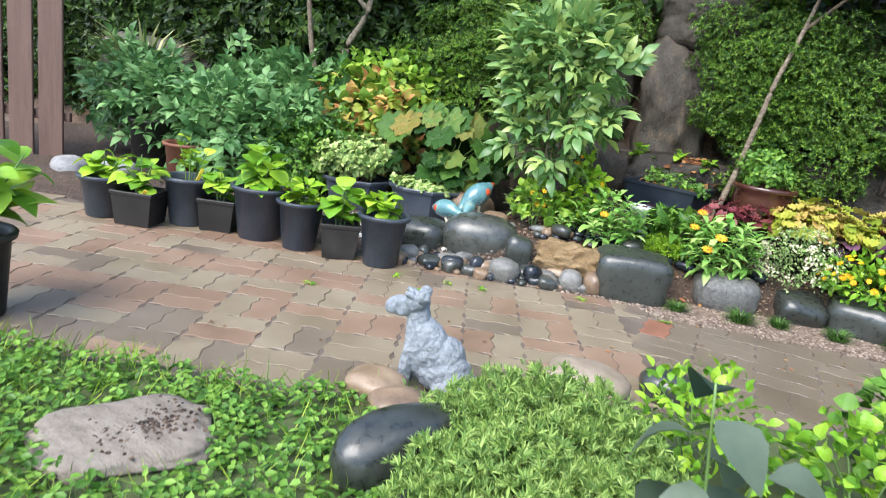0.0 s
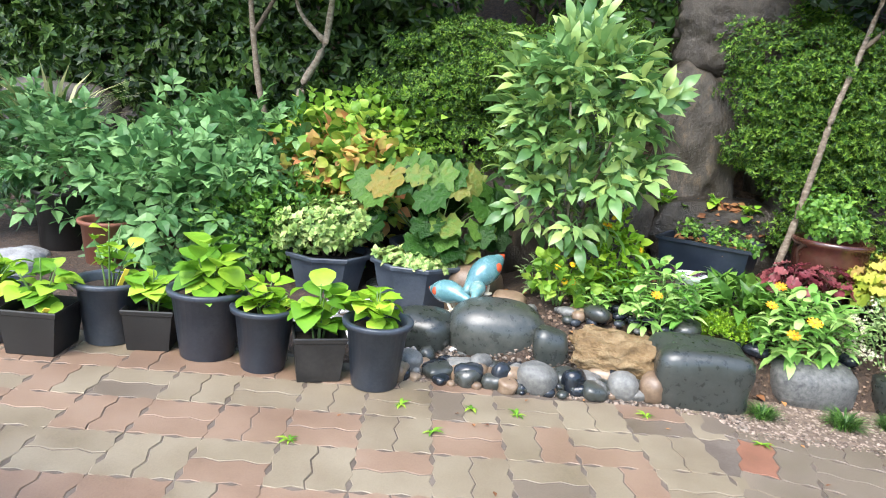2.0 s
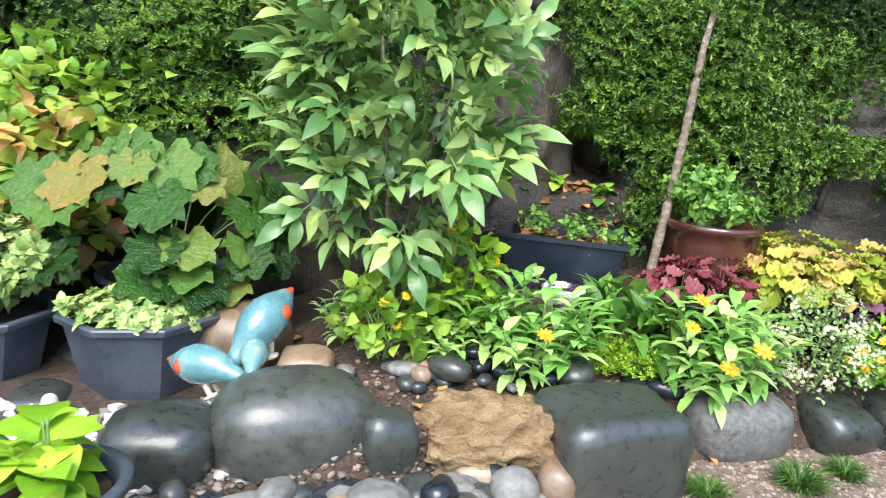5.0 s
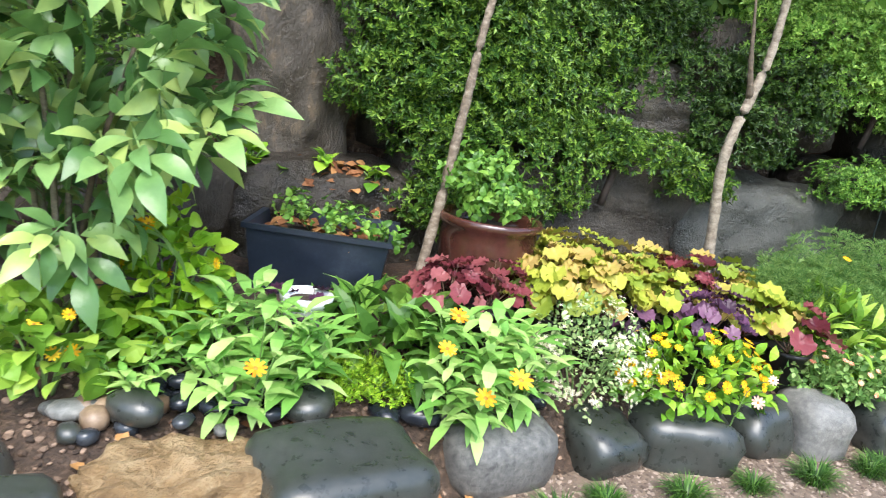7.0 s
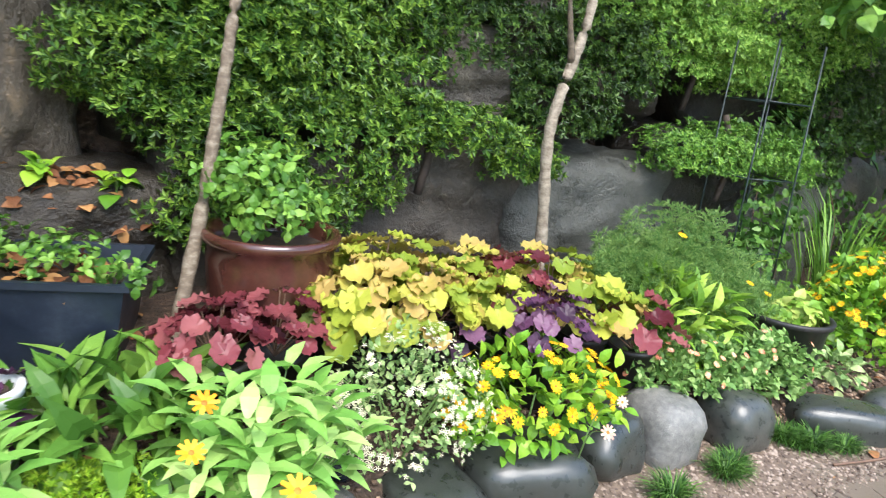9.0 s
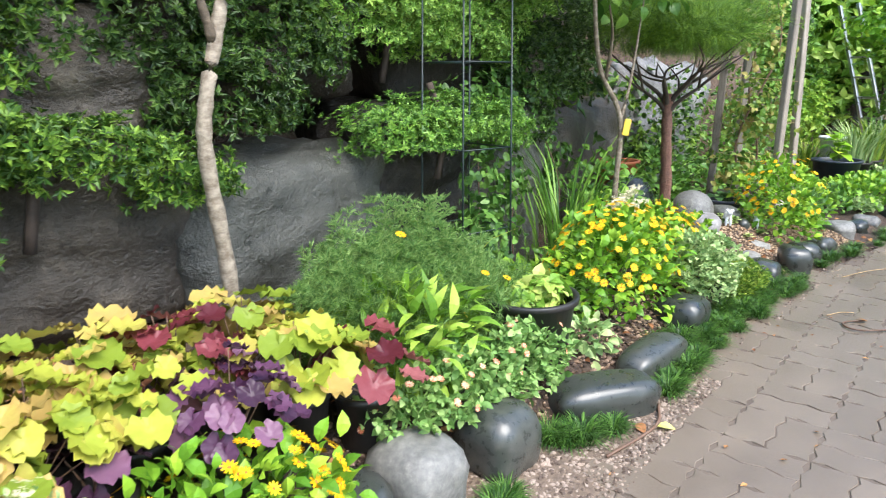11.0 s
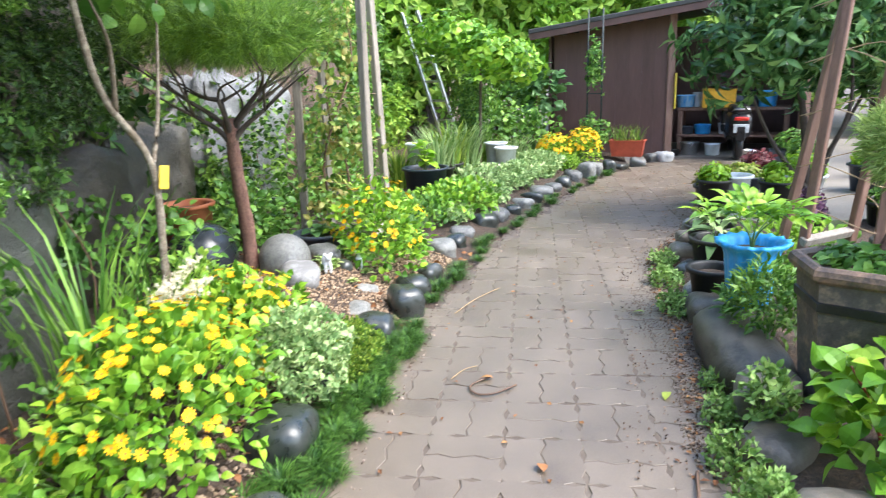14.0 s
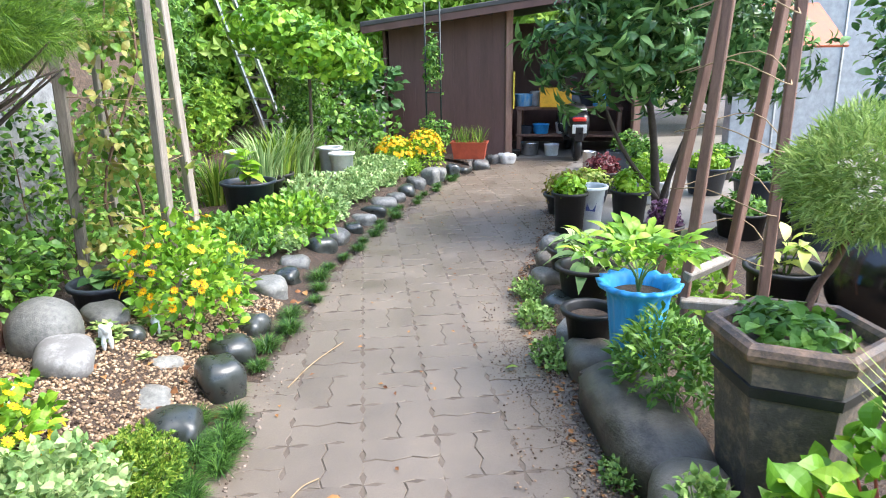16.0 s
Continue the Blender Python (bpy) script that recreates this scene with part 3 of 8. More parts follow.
# ---- boulder wall ----
boulder_wall = thing("boulder_wall", 0, 0, 0, "retaining wall of big dark wet boulders along the hillside", "wall")
boulder_wall["kind"] = "structure"
WALL = [  # x, y, z, half sizes, turn, tan
    (0.88, 5.95, 1.2, 0.3, 0.3, 0.55, 8, 1), (1.0, 6.1, 2.0, 0.4, 0.35, 0.3, 0, 1), (0.35, 5.55, 0.5, 0.36, 0.26, 0.34, -6, 1),
    (1.08, 5.62, 0.55, 0.42, 0.26, 0.3, 12, 0), (2.6, 6.05, 1.33, 0.5, 0.32, 0.27, -14, 0), (2.6, 5.9, 0.75, 0.52, 0.3, 0.32, 0, 0),
    (3.62, 5.88, 0.6, 0.6, 0.32, 0.4, 4, 2), (3.7, 6.2, 1.55, 0.6, 0.35, 0.35, 0, 1), (4.6, 6.05, 0.75, 0.5, 0.34, 0.42, 0, 0), (5.4, 5.95, 0.55, 0.5, 0.26, 0.55, 6, 2),
    (1.85, 5.8, 0.6, 0.42, 0.3, 0.38, 0, 0), (1.7, 6.2, 1.3, 0.45, 0.35, 0.4, 0, 0), (-0.5, 5.75, 0.45, 0.5, 0.34, 0.42, 6, 1), (-1.5, 5.9, 0.45, 0.55, 0.38, 0.42, -8, 0),
    (-2.6, 6.0, 0.5, 0.6, 0.4, 0.5, 0, 0), (-3.8, 5.9, 0.55, 0.6, 0.4, 0.5, 0, 0), (-5.0, 5.7, 0.6, 0.7, 0.4, 0.6, 0, 0), (6.3, 6.25, 0.6, 0.6, 0.34, 0.5, 0, 0), (7.3, 6.4, 0.6, 0.6, 0.36, 0.55, 0, 0),
    (5.2, 6.4, 1.6, 0.6, 0.4, 0.45, 0, 0), (6.5, 6.6, 1.5, 0.6, 0.4, 0.45, 0, 0), (0.0, 6.25, 1.3, 0.5, 0.35, 0.4, 0, 0), (-1.2, 6.4, 1.3, 0.5, 0.35, 0.4, 0, 0)]
for i, (x, y, z, a, b, c, rz, tan) in enumerate(WALL):
    solid("boulder", rock(a, b, c, i + 3, 0.85, 0.13, 5 if i < 9 else 4, 0.1), (M_BOULDER, M_BOULDER_TAN, M_BOULDER_BLUE)[tan], boulder_wall, True, m=pose(x, y, z, 0, 0, rz))
for x, y, z, a, b, c in ((9.1, 6.35, 0.6, 0.95, 0.35, 0.76), (10.3, 6.5, 0.45, 0.6, 0.35, 0.5)):
    solid("boulder", rock(a, b, c, x, 0.45, 0.22, 5, 0.2), M_BOULDER_PALE, boulder_wall, True, "pale grey boulder", pose(x, y, z))


# ---- plants ----
def sprays(ob, masses, template, size, material, n, name="foliage", up=0.5, shell=0.5, rough=0.25, seed=0, cut=-0.5, jitter=0.6, facing="out", back=2.0):
    """Foliage of a shrub: masses are (centre, radii), n pieces for each square metre or so of its skin."""
    V, L, S = [], [], []
    kv = kl = 0
    size, n = size * 0.76, n * 1.6
    for i, (c, r) in enumerate(masses):
        area = 4 * (r[0] * r[1] + r[0] * r[2] + r[1] * r[2])
        p, u, g = cloud(max(8, int(n * area)), c, r, shell, rough, seed + i * 5, cut)
        p, u = p[u[:, 1] < back], u[u[:, 1] < back]  # none where it grows against the bank
        way = u + jitter * g.normal(size=p.shape) + (0, 0, up)
        if facing == "out":  # flat rosettes that face outwards
            nrm, way = u + 0.55 * g.normal(size=p.shape) + (0, 0, up), unit(np.cross(u, g.normal(size=p.shape)))
        else:  # leaves that point outwards and face the light
            nrm = (0, 0, 1) + 0.45 * g.normal(size=p.shape) + 0.4 * u
        ts = template if isinstance(template, list) else [template]
        for k, t in enumerate(ts):
            sel = slice(k, None, len(ts))
            v, l, s = spread(t, p[sel], way[sel], nrm[sel], size * (0.7 + 0.6 * g.random(len(p[sel]))))
            V.append(v), L.append(l + kv), S.append(s + kl)
            kv += len(v)
            kl += len(l)
    me = to_mesh(name, np.concatenate(V), np.concatenate(L), np.concatenate(S), material)
    ob = part(name, me, ob)
    if len(S) and sum(len(q) for q in S) > 300:
        ob["kind"] = "stuff"
    return ob


def stems(ob, lines, radius, material, name="stem"):
    """Each stem a part of its own."""
    for pts in lines:
        c = curve_pts(pts, 5)
        solid(name, tube(c, np.linspace(radius, radius * 0.45, len(c)), 6), material, ob, True)


def blooms(ob, pts, normals, size, mats, name="flower"):
    me = faces_mesh(name, FLOWER[0], FLOWER[1], mats, False, FLOWER_SLOTS)
    for p, n in zip(pts, normals):
        q = Vector(n).to_track_quat("Z", "Y").to_matrix().to_4x4()
        part(name, me, ob, m=Matrix.Translation(p) @ q @ pose(0, 0, 0, 0, 0, random.uniform(0, 90)) @ Matrix.Scale(size * random.uniform(0.85, 1.15), 4))


def dome(n, rx, ry, rz, seed, low=0.15):
    r = np.random.default_rng(seed + 31)
    u = unit(r.normal(size=(n * 3, 3)))
    u = u[u[:, 2] > low][:n]
    return u * (rx, ry, rz) * (0.93 + 0.12 * r.random((len(u), 1))), unit(u / (rx, ry, rz) + (0, 0, 0.9))


def azalea(name, x, y, z, masses, label, mat=None, n=520, size=0.04, seed=0):
    ob = thing(name, x, y, z, label, "shrub")
    sprays(ob, [((cx - x, cy - y, cz - z), r) for (cx, cy, cz), r in masses], TWIG, size * 1.02, mat or L_AZALEA, n * 1.0, seed=seed, up=0.6, shell=0.4, rough=0.34, back=0.45)
    solid("stem", tube(curve_pts([(0, 0, -0.1), (0.03, -0.02, 0.15), (0.0, 0.05, 0.4)], 4), (0.02), 6), M_BARK_DARK, ob, True)
    return ob


azalea("azalea_bush", 1.6, 5.6, 0.6, [((1.55, 5.62, 1.25), (0.5, 0.3, 0.42)), ((1.9, 5.62, 0.95), (0.5, 0.3, 0.42)), ((1.5, 5.7, 1.75), (0.6, 0.35, 0.4)), ((2.15, 5.72, 1.5), (0.45, 0.3, 0.35)), ((1.75, 5.5, 0.7), (0.35, 0.25, 0.25)), ((1.62, 5.58, 1.5), (0.52, 0.3, 0.42)), ((1.85, 5.62, 1.25), (0.5, 0.3, 0.4))],
       "dense evergreen azalea bush growing over the boulders", n=800, seed=1)
azalea("azalea_bush", 2.5, 5.55, 0.9, [((2.35, 5.55, 1.14), (0.3, 0.2, 0.13)), ((2.7, 5.55, 1.08), (0.3, 0.2, 0.13)), ((3.0, 5.52, 0.97), (0.2, 0.16, 0.13))],
       "low azalea branch spreading across dark boulders", n=900, seed=2)
# shade above the boulders is put into this bush's leaf colour
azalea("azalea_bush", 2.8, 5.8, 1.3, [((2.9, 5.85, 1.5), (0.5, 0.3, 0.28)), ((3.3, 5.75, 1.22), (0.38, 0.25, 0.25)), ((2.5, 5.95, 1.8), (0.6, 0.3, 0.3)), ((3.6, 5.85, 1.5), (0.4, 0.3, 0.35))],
       "azalea bush above the boulders, leaves darkened for shade", L_IN_SHADE, n=700, seed=3)
azalea("azalea_bush", -0.9, 5.7, 1.0, [((-1.2, 5.75, 1.35), (0.65, 0.45, 0.33)), ((-0.5, 5.85, 1.55), (0.6, 0.45, 0.35)), ((-0.9, 5.95, 1.75), (0.8, 0.5, 0.3)), ((0.05, 5.9, 1.75), (0.5, 0.35, 0.4)), ((-1.0, 5.55, 1.0), (0.7, 0.3, 0.3)), ((-0.2, 5.65, 1.1), (0.5, 0.3, 0.4))],
       "broad rounded azalea bush on the slope", n=700, seed=4)
azalea("boxwood_bush", 4.5, 5.6, 0.9, [((4.2, 5.6, 1.05), (0.35, 0.25, 0.16)), ((4.65, 5.62, 1.08), (0.42, 0.28, 0.17)), ((5.0, 5.65, 1.02), (0.3, 0.22, 0.14))],
       "flat clipped box bush on the wall", L_MID, n=1250, size=0.033, seed=5)
azalea("boxwood_bush", 4.4, 5.9, 1.4, [((4.3, 5.9, 1.62), (0.6, 0.35, 0.3)), ((4.95, 5.95, 1.55), (0.55, 0.35, 0.28)), ((3.9, 5.9, 1.85), (0.6, 0.35, 0.35)), ((5.4, 6.0, 1.9), (0.6, 0.4, 0.4))],
       "loose green shrub with small leaves above the wall", leaf_mat("leaf_wall_shrub", [(0.075, 0.19, 0.03), (0.155, 0.34, 0.065), (0.3, 0.5, 0.13)], 0.4), n=900, size=0.038, seed=6)
azalea("azalea_bush", 5.8, 5.9, 1.2, [((5.9, 5.95, 1.35), (0.5, 0.35, 0.35)), ((6.3, 6.1, 1.7), (0.7, 0.4, 0.4)), ((5.6, 5.85, 1.0), (0.3, 0.2, 0.2))],
       "azalea hanging over the wall, leaves darkened for shade", L_IN_SHADE, n=650, seed=7)


def big_shrub(name, label, x, y, z, masses, mat, leaf=LEAF, size=0.09, n=170, seed=0, trunk=None, rad=0.03, bark=None, facing="in", up=0.1, back=2.0):
    ob = thing(name, x, y, z, label, "tree" if trunk else "shrub")
    if trunk:
        for k, line in enumerate(trunk):
            c = curve_pts([(a - x, b - y, c - z) for a, b, c in line], 6)
            rr = rad if k == 0 else rad * 0.62
            solid("trunk" if k == 0 else "limb", tube(c, np.linspace(rr, rr * (0.6 if k == 0 else 0.3), len(c)) * (1 + 0.1 * np.sin(np.arange(len(c)) * 2.3)), 10), bark or M_BARK, ob, True)
    heads = [((a - x, b - y, c - z), r) for (a, b, c), r in masses]
    if trunk:
        sprays(ob, heads, leaf, size, mat, n, "crown", up, 0.6, 0.3, seed, -0.9, 0.7, facing, back)
        return ob
    for k, (c, r) in enumerate(heads):
        sprays(ob, [(c, r)], leaf, size, mat, n, "leafy_branch", up, 0.6, 0.3, seed + 5 * k, -0.9, 0.7, facing, back)
        stems(ob, [[(0.1 * c[0], 0.1 * c[1], -0.05), (0.5 * c[0], 0.5 * c[1], 0.5 * c[2]), c]], 0.35 * size ** 1.5, M_STEM_BR)
    return ob


# hillside woods; left of x = 7.5 most leaf colours hold the shade
WOODS = []
rw = random.Random(4)
for i in range(34):
    x = -14 + i * 1.1
    for row in range(2):
        y = 7.2 + row * 1.5 + rw.uniform(-0.4, 0.4) + (0.5 if x > 7 else 0)
        z = float(hill(np.array(x), np.array(y)))
        WOODS.append((x + rw.uniform(-0.4, 0.4), y, z, rw.uniform(0.7, 1.2), row))
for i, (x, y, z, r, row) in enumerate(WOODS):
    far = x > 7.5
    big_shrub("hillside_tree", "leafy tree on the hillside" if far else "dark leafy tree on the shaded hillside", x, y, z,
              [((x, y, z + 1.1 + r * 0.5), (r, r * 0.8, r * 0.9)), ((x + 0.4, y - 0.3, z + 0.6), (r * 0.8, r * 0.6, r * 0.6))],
              (L_MID if (i % 3 or x > 11) else L_AZALEA) if far else (L_IN_SHADE if i % 4 else L_AZALEA), FAR, 0.12 if row == 0 else 0.17, 38 if row == 0 else 16, i, [[(x, y, z - 0.2), (x + 0.1, y, z + 0.7), (x, y, z + 1.4)]], 0.06, M_BARK_DARK, "out", back=0.3)
# wall-top shrubs, many with shade put into the leaf colour
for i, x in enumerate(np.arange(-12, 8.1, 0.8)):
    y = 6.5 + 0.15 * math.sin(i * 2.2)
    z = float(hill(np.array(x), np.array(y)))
    big_shrub("hillside_shrub", "broadleaf shrub along the shaded top of the wall", x, y, z, [((x, y, z + 0.35), (0.6, 0.45, 0.5)), ((x + 0.3, y + 0.2, z + 0.9), (0.5, 0.4, 0.45))], (L_IN_SHADE, L_AZALEA, L_MID)[i % 3] if x > 3 else (L_IN_SHADE, L_IN_SHADE, L_AZALEA)[i % 3], FAR, 0.12, 56, 60 + i, None, facing="out", back=0.3)

# trees that rise out of the bed
big_shrub("young_tree", "slender pale-barked tree among the shrubs", -2.45, 5.3, 0.1, [((-2.6, 5.5, 2.6), (0.9, 0.8, 0.5)), ((-2.0, 5.3, 2.45), (0.6, 0.6, 0.35))], L_MID, LEAF, 0.14, 60, 3,
          [[(-2.42, 5.3, 0.1), (-2.45, 5.3, 0.8), (-2.62, 5.32, 1.5), (-2.75, 5.35, 2.3)], [(-2.68, 5.33, 1.75), (-2.5, 5.4, 2.1), (-2.3, 5.4, 2.5)]], 0.036, facing="in")
big_shrub("young_tree", "slender grey-barked tree with a forked trunk", -2.2, 5.45, 0.1, [((-1.7, 5.6, 2.5), (0.8, 0.7, 0.4)), ((-2.3, 5.7, 2.8), (0.7, 0.6, 0.4))], L_BRIGHT, LEAF, 0.14, 50, 4,
          [[(-2.22, 5.45, 0.1), (-2.25, 5.45, 0.9), (-2.27, 5.45, 1.35), (-2.08, 5.48, 1.75), (-2.02, 5.5, 2.4)], [(-2.08, 5.48, 1.75), (-2.35, 5.5, 2.0), (-2.5, 5.6, 2.4)]], 0.04, facing="in")
big_shrub("leaning_tree", "leaning pale young tree beside the glazed jar", 1.4, 4.88, 0.32, [((2.2, 5.7, 2.75), (0.9, 0.7, 0.45)), ((1.7, 5.5, 2.45), (0.6, 0.5, 0.3))], L_GREYB, TRIO, 0.12, 70, 5,
          [[(1.4, 4.88, 0.3), (1.435, 4.95, 0.53), (1.505, 5.05, 0.836), (1.543, 5.1, 1.067), (1.577, 5.15, 1.26), (1.607, 5.2, 1.45), (1.64, 5.25, 1.6), (1.72, 5.35, 1.9), (1.85, 5.5, 2.5)], [(1.72, 5.35, 1.9), (2.05, 5.5, 2.25), (2.5, 5.6, 2.6)]], 0.024, facing="out")
big_shrub("young_tree", "grey-brown tree trunk at the back of the bed", 3.02, 5.32, 0.3, [((3.3, 5.6, 2.6), (0.9, 0.8, 0.5)), ((3.9, 5.7, 2.4), (0.6, 0.6, 0.35))], L_MID, LEAF, 0.13, 55, 6,
          [[(3.05, 5.3, 0.25), (3.03, 5.3, 0.67), (2.985, 5.3, 1.08), (3.005, 5.3, 1.27), (3.07, 5.31, 1.48), (3.125, 5.33, 1.66), (3.155, 5.35, 1.9), (3.2, 5.4, 2.4)], [(3.05, 5.305, 1.44), (3.0, 5.3, 1.62), (2.96, 5.32, 1.9)]], 0.03, facing="in")


# ---- pots ----
def pot_shape(r0, r1, h, rim=0.018, lip=0.03, seg=32, turn=0.0):
    return lathe([(r0 * 0.96, 0), (r0, 0.006), (r0 + (r1 - r0) * (1 - lip / h), h - lip), (r1 + rim, h - lip + 0.004), (r1 + rim + 0.004, h - 0.006), (r1 + rim, h), (r1 - 0.004, h), (r1 - 0.012, h - 0.01), (r1 - 0.02, h - 0.05), (r0 * 0.9, 0.03)], seg, turn)


def pot(name, x, y, z, r0, r1, h, mat, label, seg=32, turn=0.0, rz=0, group="", fill=0.045, rim=0.018):
    ob = thing(name, x, y, z, label, "plant pot", group, rz)
    solid("pot_body", pot_shape(r0, r1, h, rim, 0.03, seg, turn), mat, ob, seg > 12)
    s = lathe([(r1 - 0.024, h - fill - 0.02), (r1 - 0.026, h - fill)], seg, turn)
    solid("soil", s, M_POT_SOIL, ob, label="dark potting soil")
    return ob


def broad_plant(ob, h, spreads, n, leaf_len, mat, template=LEAF_BROAD, seed=0, stalk=M_STEM, base=0.0, low=0.1, name="leaf"):
    """A potted plant whose leaves can be counted: stems and single leaves."""
    r = random.Random(seed)
    me = faces_mesh(name, template[0], template[1], mat, True)
    tops = []
    for k in range(4):
        a = 2 * math.pi * k / 4 + r.uniform(-0.5, 0.5)
        d = spreads * r.uniform(0.2, 0.5)
        tops.append((d * math.cos(a), d * math.sin(a), base + h * r.uniform(0.65, 0.95)))
    tops.append((0, 0, base + h))
    stems(ob, [[(t[0] * 0.15, t[1] * 0.15, base - 0.05), (t[0] * 0.5, t[1] * 0.5, base + 0.5 * (t[2] - base)), t] for t in tops], 0.006, stalk)
    for i in range(n):
        t = tops[i % 5]
        f = r.uniform(0.22, 1.0)
        a = i * 2.4 + r.uniform(-0.3, 0.3)
        tilt = r.uniform(-25, 35) + (25 if f > 0.9 else 0)
        m = Matrix.Translation((t[0] * f, t[1] * f, base + (t[2] - base) * f)) @ pose(0, 0, 0, 0, 0, math.degrees(a)) @ pose(0, 0.015, 0, tilt, r.uniform(-15, 15)) @ Matrix.Scale(leaf_len * r.uniform(0.65, 1.2) * (1.1 - 0.3 * (f > 0.9)), 4)
        part(name, me, ob, m=m)


ROW = [  # x, y, square, r, h, plant height, leaf, count, material
    (-2.29, 2.74, 0, 0.15, 0.28, 0.16, 0.11, 26, L_LIME), (-1.99, 2.78, 1, 0.14, 0.23, 0.24, 0.12, 22, L_HYD), (-1.83, 3.04, 0, 0.16, 0.33, 0.3, 0.09, 14, L_LIME), (-1.6, 3.1, 1, 0.125, 0.22, 0.2, 0.12, 20, L_HYD),
    (-1.3, 3.15, 0, 0.18, 0.355, 0.24, 0.14, 30, L_HYD), (-0.97, 3.16, 0, 0.145, 0.32, 0.12, 0.1, 26, L_LIME), (-0.7, 3.22, 1, 0.125, 0.23, 0.24, 0.13, 24, L_HYD), (-0.41, 3.27, 0, 0.15, 0.33, 0.16, 0.11, 26, L_LIME)]
for i, (x, y, sq, r, h, ph, ll, n, mt) in enumerate(ROW):
    if sq:
        ob = pot("square_pot", x, y, 0, r * 1.15, r * 1.38, h, M_POT_BLACK, "square black plastic nursery pot holding a young hydrangea", 4, 0.5, 18 + i * 3, "row of potted hydrangeas", rim=0.004)
    else:
        ob = pot("round_pot", x, y, 0, r * 0.74, r, h, M_POT, "round dark blue-black pot holding a young hydrangea", 32, 0, i * 20, "row of potted hydrangeas")
    broad_plant(ob, ph + 0.04, r * 1.6, int(n * 1.5), ll, mt, seed=i, base=h - 0.05)
    if i in (1, 2, 4, 5):
        solid("plant_tag", box(0.025, 0.004, 0.11, 0.001), M_YTAG, ob, label="yellow plant tag", m=pose(0.05, -r * 0.6, h - 0.03, 55 if i != 2 else 10, 20, 30))

oct_a = pot("octagonal_pot", -0.68, 4.4, 0, 0.21, 0.29, 0.37, M_POT, "large octagonal black pot full of pale sedum", 8, 0.5, 12)
sprays(oct_a, [((0, 0, 0.36), (0.25, 0.25, 0.07))], [whorl(LEAF, 6, 25, 3)], 0.05, L_SEDUM, 900, shell=0.8, cut=-0.1, up=0.9)
oct_b = pot("octagonal_pot", -1.32, 4.38, 0, 0.2, 0.28, 0.33, M_POT, "large octagonal black pot with a silvery succulent", 8, 0.5, 30)
sprays(oct_b, [((-0.1, 0, 0.45), (0.24, 0.2, 0.15)), ((0.1, 0.03, 0.5), (0.22, 0.2, 0.15))], [whorl(LEAF, 8, 35, 4)], 0.06, L_SEDUM, 620, shell=0.6, cut=-0.6, up=0.8)
stems(oct_b, [[(0.03 * k, 0.02, 0.28), (0.06 * k, 0.0, 0.36), (0.1 * k, 0.02, 0.46)] for k in (-2, -1, 0, 1, 2)], 0.01, M_STEM_BR)
back_pot = pot("round_pot", -0.78, 4.9, 0.0, 0.22, 0.29, 0.38, M_POT, "large round black pot with broad wrinkled leaves", 32)
rod = leaf_mat("leaf_rodgersia", [(0.012, 0.045, 0.01), (0.03, 0.095, 0.02), (0.05, 0.135, 0.03), (0.09, 0.19, 0.045), (0.24, 0.19, 0.06)], 0.3, 0.25, patch=0.2)
rod.node_tree.nodes["Principled BSDF"].inputs["Specular IOR Level"].default_value = 0.2
for nd in rod.node_tree.nodes:
    if nd.type == "BUMP":
        nd.inputs["Strength"].default_value, nd.inputs["Distance"].default_value = 1.0, 0.012
rod_me = faces_mesh("leaf", *LEAF_PALM, rod, True)
p, u = dome(84, 0.5, 0.42, 0.4, 5, -0.3)
for q, w in zip(p, u):
    q = q + (0, -0.05, 0.6)
    nv = Vector(w) + Vector((0, -0.45, 0.1)) + Vector(rng.normal(size=3) * 0.25)
    down = Vector((w[0], w[1] - 0.2, -0.6))
    xa = down.cross(nv).normalized()
    za = xa.cross(down.normalized())
    m = Matrix((( xa.x, down.normalized().x, za.x, 0), (xa.y, down.normalized().y, za.y, 0), (xa.z, down.normalized().z, za.z, 0), (0, 0, 0, 1)))
    part("leaf", rod_me, back_pot, m=Matrix.Translation(q) @ m @ Matrix.Scale(random.uniform(0.16, 0.27), 4))
stems(back_pot, [[(0, 0, 0.3), (0.5 * q[0], 0.5 * q[1], 0.55), (q[0], q[1], q[2] + 0.6)] for q in p[:14]], 0.007, M_STEM)

# shrubs behind the pots
big_shrub("autumn_shrub", "shrub with yellowing and orange leaves behind the pots", -1.7, 5.0, 0.05, [((-1.75, 5.0, 0.85), (0.42, 0.3, 0.32)), ((-1.35, 5.05, 0.75), (0.4, 0.3, 0.35)), ((-1.75, 4.95, 0.45), (0.5, 0.3, 0.4))], L_AUTUMN, LEAF_BROAD, 0.15, 115, 11)
big_shrub("green_shrub", "fresh green shrub with yellow-green rounded leaves", -1.5, 5.3, 0.05, [((-1.6, 5.3, 1.1), (0.6, 0.35, 0.3)), ((-2.0, 5.3, 0.9), (0.4, 0.3, 0.3))], L_BRIGHT, LEAF_BROAD, 0.11, 150, 12)
big_shrub("blue_green_shrub", "bluish green leafy shrub behind the pots", -2.6, 4.3, 0.05, [((-2.55, 4.25, 0.42), (0.5, 0.4, 0.42)), ((-2.2, 4.4, 0.6), (0.42, 0.36, 0.32)), ((-2.9, 4.4, 0.55), (0.4, 0.4, 0.4))], L_BLUE, DIVIDED, 0.33, 62, 13)
